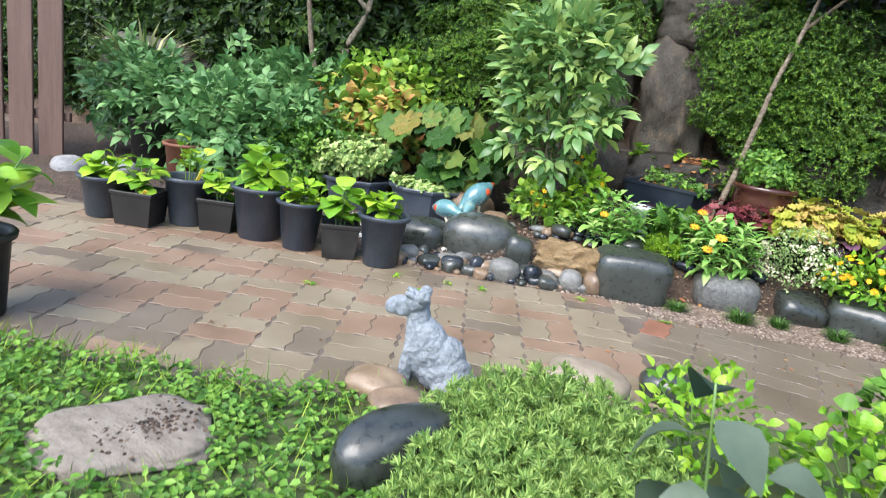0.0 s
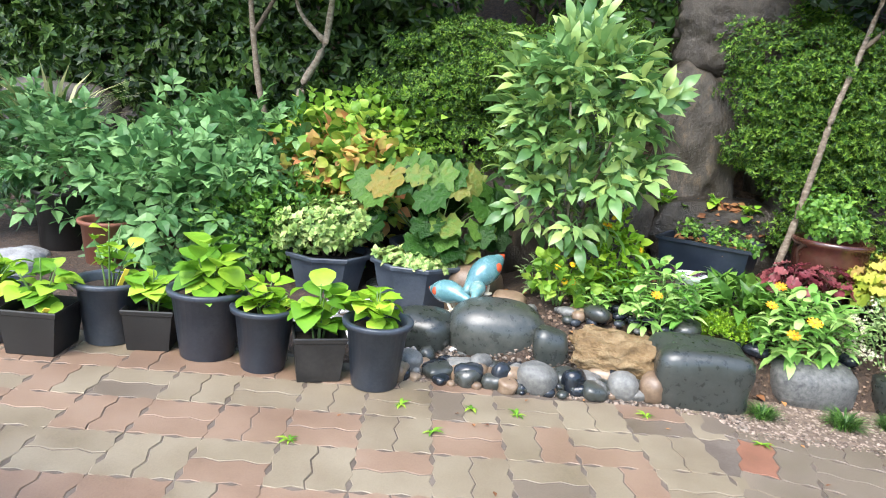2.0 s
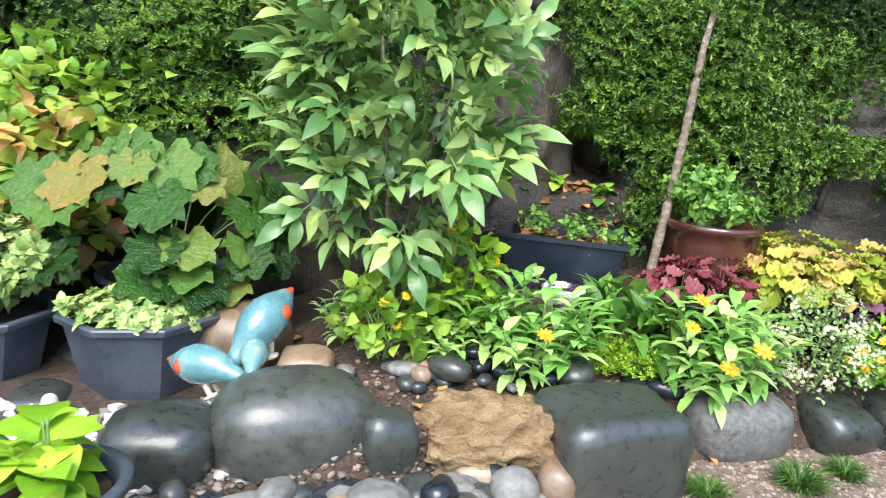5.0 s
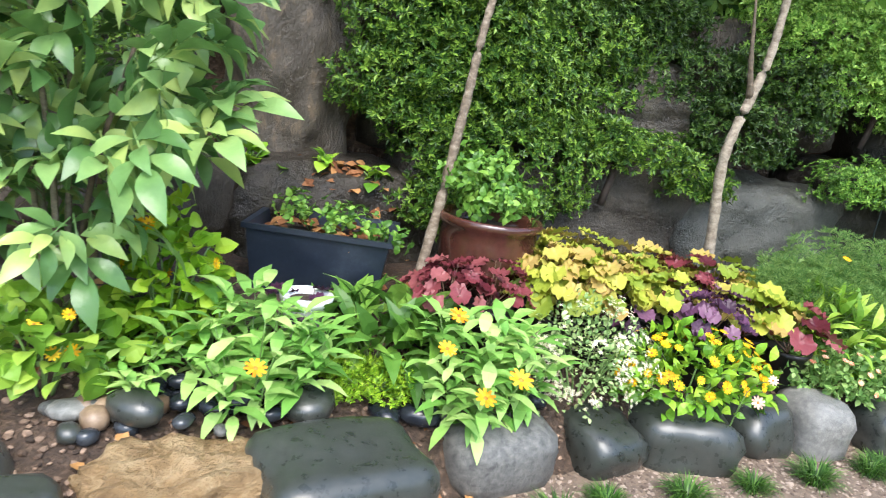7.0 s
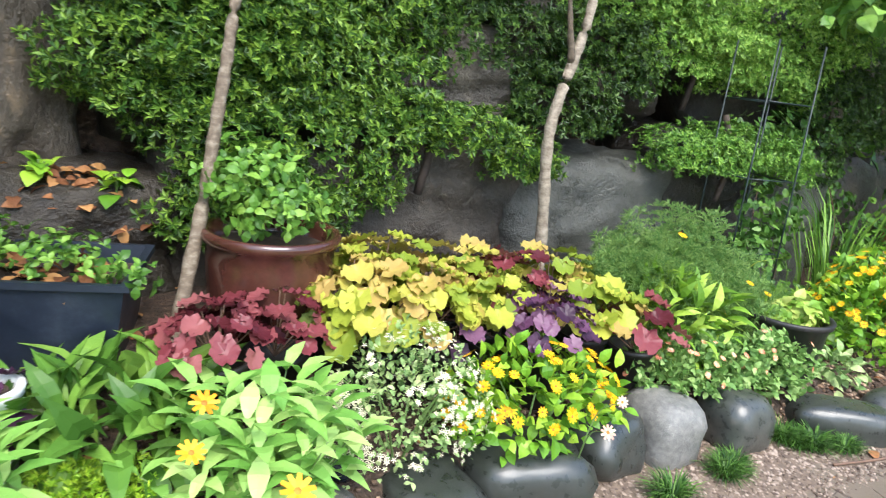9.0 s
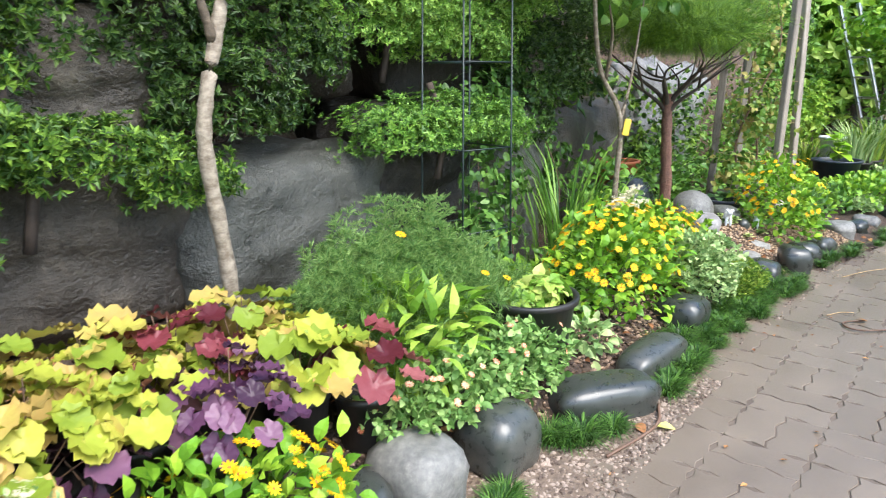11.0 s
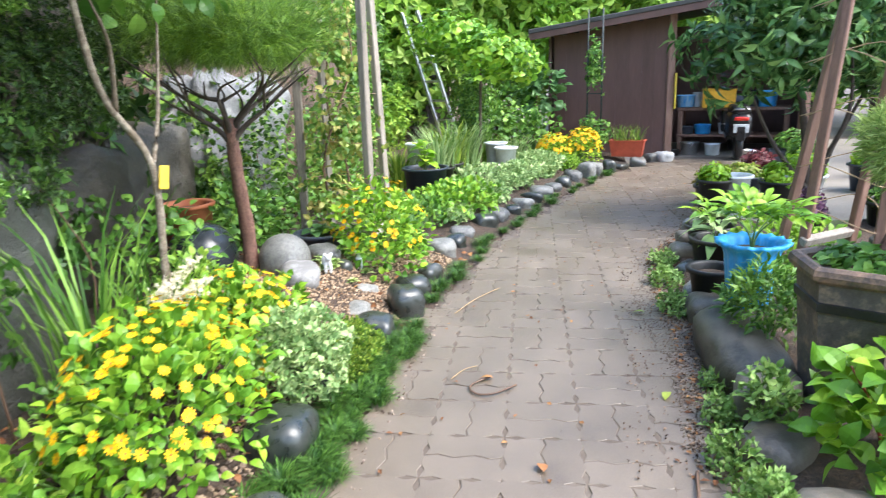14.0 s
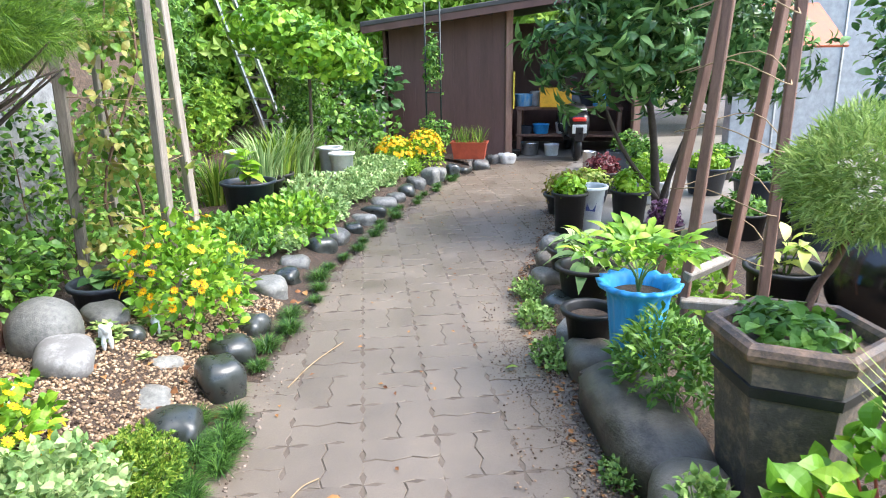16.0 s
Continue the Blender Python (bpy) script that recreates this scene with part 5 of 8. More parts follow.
# ---- plants of the front bed ----
def zinnia(x, y, r, h, n, seed, mat=None, flowers=(), size=0.1, name="zinnia_plant", label="zinnia plant with soft green leaves and orange flowers"):
    z = on_soil(x, y)
    ob = thing(name, x, y, z, label, "flowering plant", "plants of the front bed")
    g = np.random.default_rng(seed)
    P, W, N, lines = [], [], [], []
    for k in range(n):
        a, d = g.random() * 6.28, r * math.sqrt(g.random())
        tip = np.array((d * math.cos(a), d * math.sin(a), h * (1 - 0.45 * (d / r) ** 2) * g.uniform(0.75, 1.05)))
        foot = tip * (0.45, 0.45, 0)
        if k < 16:
            lines.append([tuple(foot), tuple((foot + tip) / 2 + (0, 0, 0.02)), tuple(tip)])
        for j in range(5):
            f = 1 - 0.2 * j
            for s in (0, 3.14):
                b = a + j * 1.57 + s + g.normal() * 0.2
                P.append(foot + (tip - foot) * f)
                W.append((math.cos(b), math.sin(b), 0.75 - 0.25 * j + g.normal() * 0.15))
                N.append((-0.3 * math.cos(b), -0.3 * math.sin(b), 1))
    stems(ob, lines, 0.004, M_STEM)
    leaves("foliage", leaf_shape((0.13, 0.19, 0.13), 0.12, 0.24), np.array(P), np.array(W), np.array(N), size * g.uniform(0.6, 1.15, len(P)), mat or L_ZINNIA, ob)
    if flowers:
        blooms(ob, [f[0] for f in flowers], [(0.1, -0.5, 0.9)] * len(flowers), flowers[0][1], [F_ORANGE, F_BROWN])
    return ob


def rel(x, y, pts, s):
    z = on_soil(x, y)
    return [((a - x, b - y, c - z), s) for a, b, c in pts]


zinnia(1.54, 4.38, 0.27, 0.42, 44, 1, flowers=rel(1.54, 4.38, [(1.47, 4.1, 0.39), (1.534, 4.02, 0.49), (1.386, 4.22, 0.6), (1.36, 4.2, 0.5)], 0.035), size=0.115)
zinnia(0.8, 4.33, 0.25, 0.36, 38, 2, flowers=rel(0.8, 4.33, [(0.804, 4.03, 0.49)], 0.03), size=0.115)
zinnia(0.45, 4.35, 0.16, 0.16, 14, 3, size=0.085, label="young zinnia plant with soft green leaves")
zinnia(0.5, 4.6, 0.22, 0.13, 20, 5, L_BRIGHT, size=0.08, name="garden_flower", label="low bright green plant with small leaves")
zinnia(0.13, 4.45, 0.16, 0.24, 14, 6, L_SILVER, size=0.06, name="garden_flower", label="upright grey-green herb beside the ceramic ducks")
zinnia(0.68, 4.46, 0.1, 0.15, 8, 4, size=0.08, label="young zinnia plant with soft green leaves")


white_zinnia = thing("white_zinnia", 2.56, 4.36, on_soil(2.56, 4.36), "pale pink zinnia flowers leaning over the edging stones", "flowering plant", "plants of the front bed")
pale_tips = rel(2.56, 4.36, [(2.544, 4.211, 0.35), (2.62, 4.25, 0.42)], 0.032)
stems(white_zinnia, [[(0, 0, 0), (q[0] * 0.4, q[1] * 0.4, q[2] * 0.8), q] for q, _ in pale_tips], 0.003, M_STEM)
blooms(white_zinnia, [q for q, _ in pale_tips], [(-0.3, -0.8, 0.6)] * 2, 0.024, [leaf_mat("petal_pale_pink", [(0.5, 0.3, 0.29), (0.6, 0.45, 0.42), (0.68, 0.6, 0.57)], 0.6), F_BROWN])


def flower_bush(name, label, x, y, z, rx, ry, rz, n, mat, leaf, size, fl, fsize, mats, seed, foot=0.1):
    """A rounded plant: leafy stems, a skin of leaves, flowers on it."""
    ob = thing(name, x, y, z, label, "flowering plant", "plants of the bed")
    stems(ob, [[(0.02 * math.cos(k), 0.02 * math.sin(k), 0), (0.4 * rx * math.cos(k), 0.4 * ry * math.sin(k), foot + rz * 0.3), (0.75 * rx * math.cos(k), 0.75 * ry * math.sin(k), foot + rz * 0.7)] for k in range(7)], 0.005, M_STEM)
    sprays(ob, [((0, 0, foot + rz * 0.25), (rx, ry, rz * 0.85))], leaf, size, mat, n, seed=seed, cut=-0.55, shell=0.6, rough=0.15, facing="in", up=0.3)
    if fl:
        p, u = dome(fl, rx * 1.02, ry * 1.02, rz * 0.9, seed, 0.02)
        blooms(ob, [tuple(q + (0, 0, foot + rz * 0.28)) for q in p], u, fsize, mats)
    return ob


YB = [F_YELLOW, F_BROWN]
flower_bush("lantana", "small yellow-flowered plant behind the front bed", 0.53, 4.52, on_soil(0.53, 4.52), 0.15, 0.13, 0.36, 330, L_LIME, LEAF_BROAD, 0.08, 10, 0.022, YB, 1)
flower_bush("lantana", "low yellow-flowered plant near the ducks", 0.25, 4.3, on_soil(0.25, 4.3), 0.17, 0.14, 0.2, 330, L_BRIGHT, LEAF_BROAD, 0.09, 5, 0.022, YB, 2)
flower_bush("melampodium", "bushy plant with yellow daisy flowers at the bed's edge", 2.5, 4.54, on_soil(2.5, 4.54), 0.35, 0.2, 0.23, 460, L_HYD, LEAF, 0.075, 80, 0.02, YB, 3)
flower_bush("melampodium", "large bush covered in yellow daisy flowers", 5.02, 4.8, 0.06, 0.44, 0.32, 0.42, 420, L_HYD, LEAF, 0.075, 170, 0.02, YB, 4, 0.14)
flower_bush("melampodium", "second bush covered in yellow daisy flowers", 5.85, 4.92, 0.06, 0.38, 0.3, 0.3, 420, L_HYD, LEAF, 0.075, 140, 0.02, YB, 5, 0.15)
flower_bush("melampodium", "yellow-flowered bush growing between the stones", 7.45, 4.6, 0.05, 0.36, 0.32, 0.46, 400, L_HYD, LEAF, 0.075, 110, 0.02, YB, 6, 0.15)
flower_bush("marigold_bush", "dense golden-yellow flowering bush near the shed", 12.95, 2.9, 0.08, 0.28, 0.28, 0.36, 420, L_LIME, LEAF, 0.06, 130, 0.032, YB, 7)
flower_bush("marigold_bush", "dense golden-yellow flowering bush near the shed", 12.75, 3.3, 0.08, 0.26, 0.26, 0.32, 420, L_LIME, LEAF, 0.06, 110, 0.03, YB, 8)
flower_bush("silver_plant", "silvery green plant with tiny leaves by the path", 5.65, 4.55, 0.06, 0.28, 0.22, 0.28, 800, L_SILVER, TRIO, 0.04, 3, 0.02, YB, 9)
flower_bush("pink_portulaca", "low spreading plant with small pink flowers", 3.45, 4.68, on_soil(3.45, 4.68), 0.42, 0.2, 0.16, 900, leaf_mat("leaf_portulaca", [(0.09, 0.21, 0.06), (0.17, 0.34, 0.11), (0.3, 0.48, 0.2)], 0.45), TRIO, 0.042, 46, 0.015, [F_PINK, F_PINK], 10, 0.05)
flower_bush("pink_portulaca", "low trailing plant with small pink flowers before a black pot", 3.86, 4.6, on_soil(3.86, 4.6), 0.27, 0.12, 0.22, 900, MATS["leaf_portulaca"], TRIO, 0.042, 22, 0.013, [F_PINK, F_PINK], 310, 0.05)
flower_bush("moss_mound", "soft bright green cushion plant between zinnias", 1.18, 4.42, on_soil(1.18, 4.42), 0.17, 0.12, 0.1, 2200, L_LIME, SPRIG[0], 0.02, 0, 0, YB, 11, 0.02)
flower_bush("moss_mound", "soft green cushion plant beside the path", 6.0, 4.48, 0.05, 0.3, 0.18, 0.14, 2200, L_GRASS, SPRIG[0], 0.025, 0, 0, YB, 12, 0.02)
flower_bush("sweet_shrub", "light green bushy shrub beside the path", 9.6, 4.3, 0.08, 0.7, 0.4, 0.17, 260, L_HYD, LEAF, 0.08, 0, 0, YB, 13)
flower_bush("sweet_shrub", "light green bushy plants beside the path", 10.9, 4.2, 0.08, 0.8, 0.4, 0.14, 260, L_SILVER, LEAF, 0.07, 0, 0, YB, 14)
flower_bush("herb_patch", "pale green feathery herbs near the shed", 12.2, 3.55, 0.08, 0.6, 0.35, 0.16, 500, L_SILVER, TRIO, 0.05, 0, 0, YB, 15)
flower_bush("herb_patch", "pale green feathery herbs near the edging stones", 11.4, 3.75, 0.08, 0.6, 0.25, 0.14, 500, L_SILVER, TRIO, 0.045, 0, 0, YB, 16)
flower_bush("green_plant", "leafy green plant beside the potted hosta", 3.45, 4.84, on_soil(3.45, 4.84), 0.27, 0.2, 0.26, 420, L_BRIGHT, leaf_shape((0.1, 0.15, 0.14, 0.08)), 0.14, 2, 0.02, YB, 17)
flower_bush("dark_leaf_plant", "dark glossy rosette of long leaves", 1.22, 4.62, on_soil(1.22, 4.62), 0.27, 0.18, 0.13, 330, L_MID, leaf_shape((0.1, 0.15, 0.16, 0.1), 0.35, 0.3), 0.2, 0, 0, YB, 18, 0.06)
# white-flowered trailing plant
sweet = flower_bush("alyssum", "trailing plant with masses of tiny white flowers", 2.02, 4.55, on_soil(2.02, 4.55) - 0.03, 0.28, 0.2, 0.3, 1300, L_SILVER, LEAF, 0.03, 0, 0, YB, 19)
p, u = dome(70, 0.29, 0.23, 0.29, 20, -0.2)
p, u = np.repeat(p, 11, 0) + 0.018 * rng.normal(size=(len(p) * 11, 3)), np.repeat(u, 11, 0)
leaves("blossom", daisy(5), p + (0, 0, 0.16), np.cross(u, (0.3, 1, 0.2)), u, 0.0085, F_WHITE, sweet)
# pale flower spikes leaning out between the two yellow bushes
pale = thing("white_flower_spike", 5.5, 5.1, on_soil(5.5, 5.1), "leaning spikes of tiny white flowers between yellow bushes", "flowering plant")
for k, (dx, dy, dz) in enumerate(((0.1, -0.1, 0.56), (-0.08, -0.12, 0.53), (0.02, -0.18, 0.5))):
    stems(pale, [[(0, 0, 0), (dx * 0.4, dy * 0.3, dz * 0.6), (dx, dy, dz)]], 0.004, M_STEM)
    t = rng.random(150)[:, None]
    p = np.array((dx * 0.5, dy * 0.4, dz * 0.86)) * (1 - t) + np.array((dx * 1.5, dy * 1.2, dz * 1.02)) * t + rng.normal(size=(150, 3)) * 0.016
    leaves("blossom", daisy(5), p, rng.normal(size=(150, 3)), rng.normal(size=(150, 3)) + (0, -0.5, 1), 0.011, F_WHITE, pale)
# spiky soft mound at the back
spiky = thing("soft_green_mound", 3.6, 5.05, on_soil(3.6, 5.05), "billowing mound of soft thread-like green foliage", "shrub")
sprays(spiky, [((0, 0, 0.17), (0.5, 0.3, 0.36)), ((0.3, -0.05, 0.08), (0.32, 0.25, 0.27))], THREAD, 0.042, leaf_mat("leaf_thread", [(0.1, 0.23, 0.08), (0.18, 0.35, 0.12), (0.3, 0.48, 0.2)], 0.5, 0.4), 2100, shell=0.5, rough=0.3, up=0.6, cut=-0.4)
blooms(spiky, [(-0.06, -0.1, 0.5), (0.2, -0.3, 0.33), (0.42, -0.25, 0.25)], [(0, -0.4, 0.9)] * 3, 0.022, YB)


# ---- coral bells: big ruffled leaves, each a piece ----
def coral_bells(x, y, n, size, mat, label, seed, r=0.16, h=0.2, pots=True):
    z = on_soil(x, y) + (0.17 if pots else 0.0)
    ob = thing("coral_bells", x, y, z, label, "plant", "coral bells in the bed")
    me = faces_mesh("leaf", *LEAF_LOBED, mat, True)
    g = random.Random(seed)
    if pots:
        solid("pot_body", lathe([(0.07, -0.17), (0.075, -0.165), (0.095, 0.0), (0.1, 0.0), (0.1, 0.02), (0.088, 0.02), (0.08, -0.03)], 24), M_POT_BLACK, ob, True)
    for i in range(n):
        a = i * 2.4 + g.uniform(-0.3, 0.3)
        d = r * math.sqrt((i + 0.5) / n)
        q = Vector((d * math.cos(a), d * math.sin(a), h * (1 - 0.5 * (d / r) ** 2) * g.uniform(0.8, 1.1)))
        m = Matrix.Translation(q) @ pose(0, 0, 0, 0, 0, math.degrees(a) - 90) @ pose(0, 0, 0, g.uniform(-80, -25) * d / r + g.uniform(-10, 30), g.uniform(-20, 20)) @ Matrix.Scale(size * g.uniform(0.75, 1.15), 4)
        part("leaf", me, ob, m=m)
        if i % 3 == 0:
            stems(ob, [[(0, 0, 0), (q.x * 0.6, q.y * 0.6, q.z * 0.6), tuple(q)]], 0.003, M_STEM_BR)
    return ob


GOLD, REDL, PURL = "golden yellow coral bells with ruffled leaves", "deep red coral bells with ruffled leaves", "dark purple coral bells with ruffled leaves"
for i, (x, y, s) in enumerate(((1.94, 4.88, 0.12), (2.12, 5.02, 0.12), (2.2, 4.82, 0.12), (2.38, 4.98, 0.12), (2.45, 4.86, 0.12), (2.0, 4.8, 0.12), (2.84, 4.96, 0.12), (2.94, 4.82, 0.12))):
    coral_bells(x, y, 44, s * (0.74 + 0.04 * (i % 4)), L_YELLOWG, GOLD, i, 0.2, 0.26)
coral_bells(1.5, 4.72, 34, 0.075, L_REDH, REDL, 20, 0.16, 0.18)
coral_bells(1.68, 4.76, 28, 0.075, L_REDH, REDL, 21, 0.15, 0.2)
coral_bells(2.62, 4.95, 36, 0.08, L_REDH, REDL, 22, 0.2, 0.28)
coral_bells(2.63, 4.7, 44, 0.072, L_PURPLE, PURL, 23, 0.17, 0.27)
coral_bells(2.3, 4.74, 8, 0.08, L_PURPLE, PURL, 24, 0.09, 0.14)
coral_bells(3.12, 4.72, 12, 0.11, L_REDH, REDL, 25, 0.16, 0.2)
coral_bells(0.96, 4.6, 12, 0.065, L_PURPLE, "small purple-brown coral bells in a white pot", 26, 0.13, 0.3, False)
pot("white_pot", 0.96, 4.58, on_soil(0.96, 4.58), 0.068, 0.082, 0.25, M_WHITE, "small white plastic pot with purple-brown leaves", 28, rim=0.006, fill=0.02)
hosta = pot("round_pot", 4.07, 4.72, 0.13, 0.155, 0.195, 0.32, M_POT_BLACK, "low black pot with a yellow-green variegated hosta", 36, fill=0.09, rim=0.012)
sprays(hosta, [((0.03, 0.03, 0.28), (0.11, 0.11, 0.08)), ((0.06, -0.04, 0.3), (0.09, 0.08, 0.06))], [whorl(leaf_shape((0.08, 0.2, 0.3, 0.22), 0.25, 0.3), 5, 35, 3)], 0.085, leaf_mat("leaf_hosta", [(0.15, 0.32, 0.05), (0.27, 0.44, 0.09), (0.42, 0.54, 0.18)], 0.4), 330, up=0.8, seed=31)
big_shrub("leafy_herb", "light green leafy herb beside the black pot", 4.42, 4.62, 0.05, [((4.42, 4.62, 0.15), (0.12, 0.1, 0.12))], L_SILVER, LEAF, 0.08, 500, 41)


# ---- edging grass ----
def tuft_mesh(seed, n=300, name="grass_tuft"):
    g = np.random.default_rng(seed)
    a = g.random(n) * 6.28
    w = np.stack([np.cos(a), np.sin(a), 0.3 + 1.6 * g.random(n)], 1)
    base = np.stack([np.cos(a), np.sin(a), 0 * a], 1) * 0.045 * g.random((n, 1))
    return to_mesh(name, *spread(TUFT_BLADE, base, w, np.stack([-np.cos(a), -np.sin(a), 1 + 0 * a], 1), 0.055 + 0.05 * g.random(n)), L_MONDO)


TUFTS = [tuft_mesh(s) for s in range(4)]
rt = random.Random(9)
spots = [(1.38, 3.92), (1.75, 4.02), (1.97, 4.12), (2.3, 4.15), (2.62, 4.2), (2.95, 4.25), (3.28, 4.3), (3.36, 4.33), (3.8, 4.36), (3.86, 4.33), (3.78, 4.42), (3.99, 4.27), (4.44, 4.24), (4.58, 4.26), (4.72, 4.26), (4.86, 4.27)]
spots += [(x, float(edge_y(x)) + rt.uniform(0.0, 0.14)) for x in list(np.arange(4.7, 6.5, 0.1)) + list(np.arange(6.6, 9.6, 0.24))]
spots += [(x, float(edge_y(x)) + rt.uniform(-0.04, 0.1)) for x in np.arange(9.7, 12.6, 0.22)]
for i, (x, y) in enumerate(spots):
    ob = new("grass_tuft", TUFTS[i % 4])
    s = rt.uniform(0.95, 1.25) if i < 16 else rt.uniform(0.7, 1.15)
    ob.matrix_world = pose(x, y, 0.0, 0, 0, rt.uniform(0, 360)) @ Matrix.Scale(s, 4)
    tagged(ob, "tuft of dark green mondo grass at the path's edge", "grass", "tufts of edging grass")


# ---- ducks and dog ----
def blob(parts, name, mats, slots, label, category, m, voxel=0.008, bumpy=0.0):
    """One plain figure: rounded masses grown together."""
    V, F, S = [], [], []
    for (c, r, rot), s in zip(parts, slots):
        v, f = BALLS[3]
        q = [(pose(*c, *rot) @ Vector((a * r[0], b * r[1], d * r[2]))) for a, b, d in v]
        k = len(V)
        V += [tuple(t) for t in q]
        F += [tuple(i + k for i in t) for t in f]
        S += [s] * len(f)
    ob = new(name, faces_mesh(name, V, F, mats, True, S))
    ob.matrix_world = m
    md = ob.modifiers.new("grow", "REMESH")
    md.mode, md.voxel_size, md.use_smooth_shade = "VOXEL", voxel, True
    sm = ob.modifiers.new("smooth", "SMOOTH")
    sm.iterations = 4 if not bumpy else 2
    if bumpy:
        tx = bpy.data.textures.new("fur", "CLOUDS")
        tx.noise_scale = 0.022
        dm = ob.modifiers.new("fur", "DISPLACE")
        dm.texture, dm.strength = tx, bumpy
    return tagged(ob, label, category)


def duck(x, y, z, s, rz, tilt, group="ceramic ducks"):
    """Glazed duck bent forward: one swept body from the tail to the bill, wings and feet."""
    line = [(0, 0.185, 0.25), (0, 0.17, 0.24), (0, 0.14, 0.222), (0, 0.1, 0.198), (0, 0.05, 0.172), (0, 0.0, 0.145), (0, -0.045, 0.115), (0, -0.08, 0.085), (0, -0.105, 0.062), (0, -0.125, 0.045), (0, -0.142, 0.028), (0, -0.157, 0.014), (0, -0.17, 0.004), (0, -0.175, 0.0)]
    radii = [0.006, 0.018, 0.042, 0.07, 0.088, 0.088, 0.074, 0.054, 0.042, 0.038, 0.031, 0.019, 0.013, 0.004]
    V, F = tube(curve_pts(line, 2), np.interp(np.linspace(0, 13, len(curve_pts(line, 2))), range(14), radii), 20)
    n = len(curve_pts(line, 2)) - 1
    S = [1 if k < n * 0.09 else 2 if k > n * 0.84 else 0 for k in range(n) for _ in range(20)] + [1, 2]
    for c, r, rot, slot in (((0.046, 0.07, 0.185), (0.045, 0.045, 0.042), (30, 0, -8), 1), ((-0.046, 0.07, 0.185), (0.045, 0.045, 0.042), (30, 0, 8), 1), ((0.035, 0.02, 0.012), (0.022, 0.04, 0.012), (0, 0, 0), 2), ((-0.035, 0.02, 0.012), (0.022, 0.04, 0.012), (0, 0, 0), 2),
                            ((0.025, 0.03, 0.06), (0.014, 0.014, 0.06), (0, 0, 0), 2), ((-0.025, 0.03, 0.06), (0.014, 0.014, 0.06), (0, 0, 0), 2)):
        v, f = BALLS[2]
        k = len(V)
        V = V + [tuple(pose(*c, *rot) @ Vector((a * r[0], b * r[1], d * r[2]))) for a, b, d in v]
        F = F + [tuple(i + k for i in t) for t in f]
        S += [slot] * len(f)
    ob = new("ceramic_duck", faces_mesh("ceramic_duck", V, F, [M_TEAL, M_ORANGE_G, M_CREAM], True, S))
    ob.matrix_world = pose(x, y, z, 0, 0, rz) @ pose(0, 0, 0, tilt) @ Matrix.Scale(s, 4)
    return tagged(ob, "glazed teal and orange ceramic duck, head down feeding", "figurine", group)


duck(-0.18, 4.2, 0.27, 0.9, -32, 4)
duck(-0.27, 4.03, 0.2, 0.78, 68, -34)
duck(-0.17, 4.05, 0.255, 0.56, 10, -25)

dog_parts = [((0.13, 0, 0.1), (0.12, 0.09, 0.1), (0, 0, 0)), ((0.075, 0, 0.18), (0.085, 0.078, 0.17), (0, -28, 0)), ((0.01, 0, 0.2), (0.06, 0.064, 0.15), (0, -6, 0)), ((0.12, 0, 0.16), (0.09, 0.075, 0.1), (0, 35, 0)), ((-0.005, 0, 0.3), (0.045, 0.047, 0.09), (0, 12, 0)), ((-0.02, 0, 0.385), (0.056, 0.05, 0.046), (0, 0, 0)),
             ((-0.085, 0, 0.372), (0.058, 0.034, 0.03), (0, -4, 0)), ((-0.115, 0, 0.352), (0.036, 0.038, 0.034), (0, 0, 0)), ((-0.075, 0, 0.345), (0.04, 0.036, 0.03), (0, 0, 0)), ((-0.045, 0.03, 0.42), (0.03, 0.02, 0.014), (0, 20, 0)), ((-0.045, -0.03, 0.42), (0.03, 0.02, 0.014), (0, 20, 0)), ((0.01, 0.047, 0.42), (0.028, 0.014, 0.03), (0, 50, 0)), ((0.01, -0.047, 0.42), (0.028, 0.014, 0.03), (0, 50, 0)),
             ((-0.03, 0.042, 0.1), (0.028, 0.027, 0.13), (0, 0, 0)), ((-0.03, -0.042, 0.1), (0.028, 0.027, 0.13), (0, 0, 0)), ((-0.055, 0.042, 0.015), (0.045, 0.03, 0.02), (0, 0, 0)), ((-0.055, -0.042, 0.015), (0.045, 0.03, 0.02), (0, 0, 0)), ((0.18, 0.07, 0.05), (0.09, 0.04, 0.05), (0, 0, 0)), ((0.18, -0.07, 0.05), (0.09, 0.04, 0.05), (0, 0, 0))]
blob(dog_parts, "dog_statue", [M_STATUE], [0] * len(dog_parts), "grey cast-stone statue of a sitting schnauzer dog", "statue", pose(0.58, 1.86, -0.01, 0, 0, 20) @ Matrix.Scale(0.94, 4), 0.005, 0.012)

# crumbs, chips and dead leaves on the bed
gravel("soil_crumbs", strip(4600, -0.2, 6.5, lambda x: edge_y(x) + 0.1, lambda x: edge_y(x) + 0.85, 21), 0.02, surface("crumbs", [(0.03, 0.018, 0.011), (0.11, 0.07, 0.045), (0.28, 0.19, 0.13)], 9, 0.85, 0.4, 80, vary=0.9), "brown soil crumbs and bark chips on the bed", 21)
q = strip(520, -0.3, 8.5, lambda x: edge_y(x) + 0.1, lambda x: edge_y(x) + 1.4, 22)
tagged(leaves("dead_leaves", LEAF, q + (0, 0, 0.01), rng.normal(size=(520, 3)) * (1, 1, 0.1), (0, 0, 1) + 0.35 * rng.normal(size=(520, 3)), 0.03 + 0.035 * rng.random(520), L_DEAD), "brown dead leaves lying on the bed", "leaves", kind="stuff")
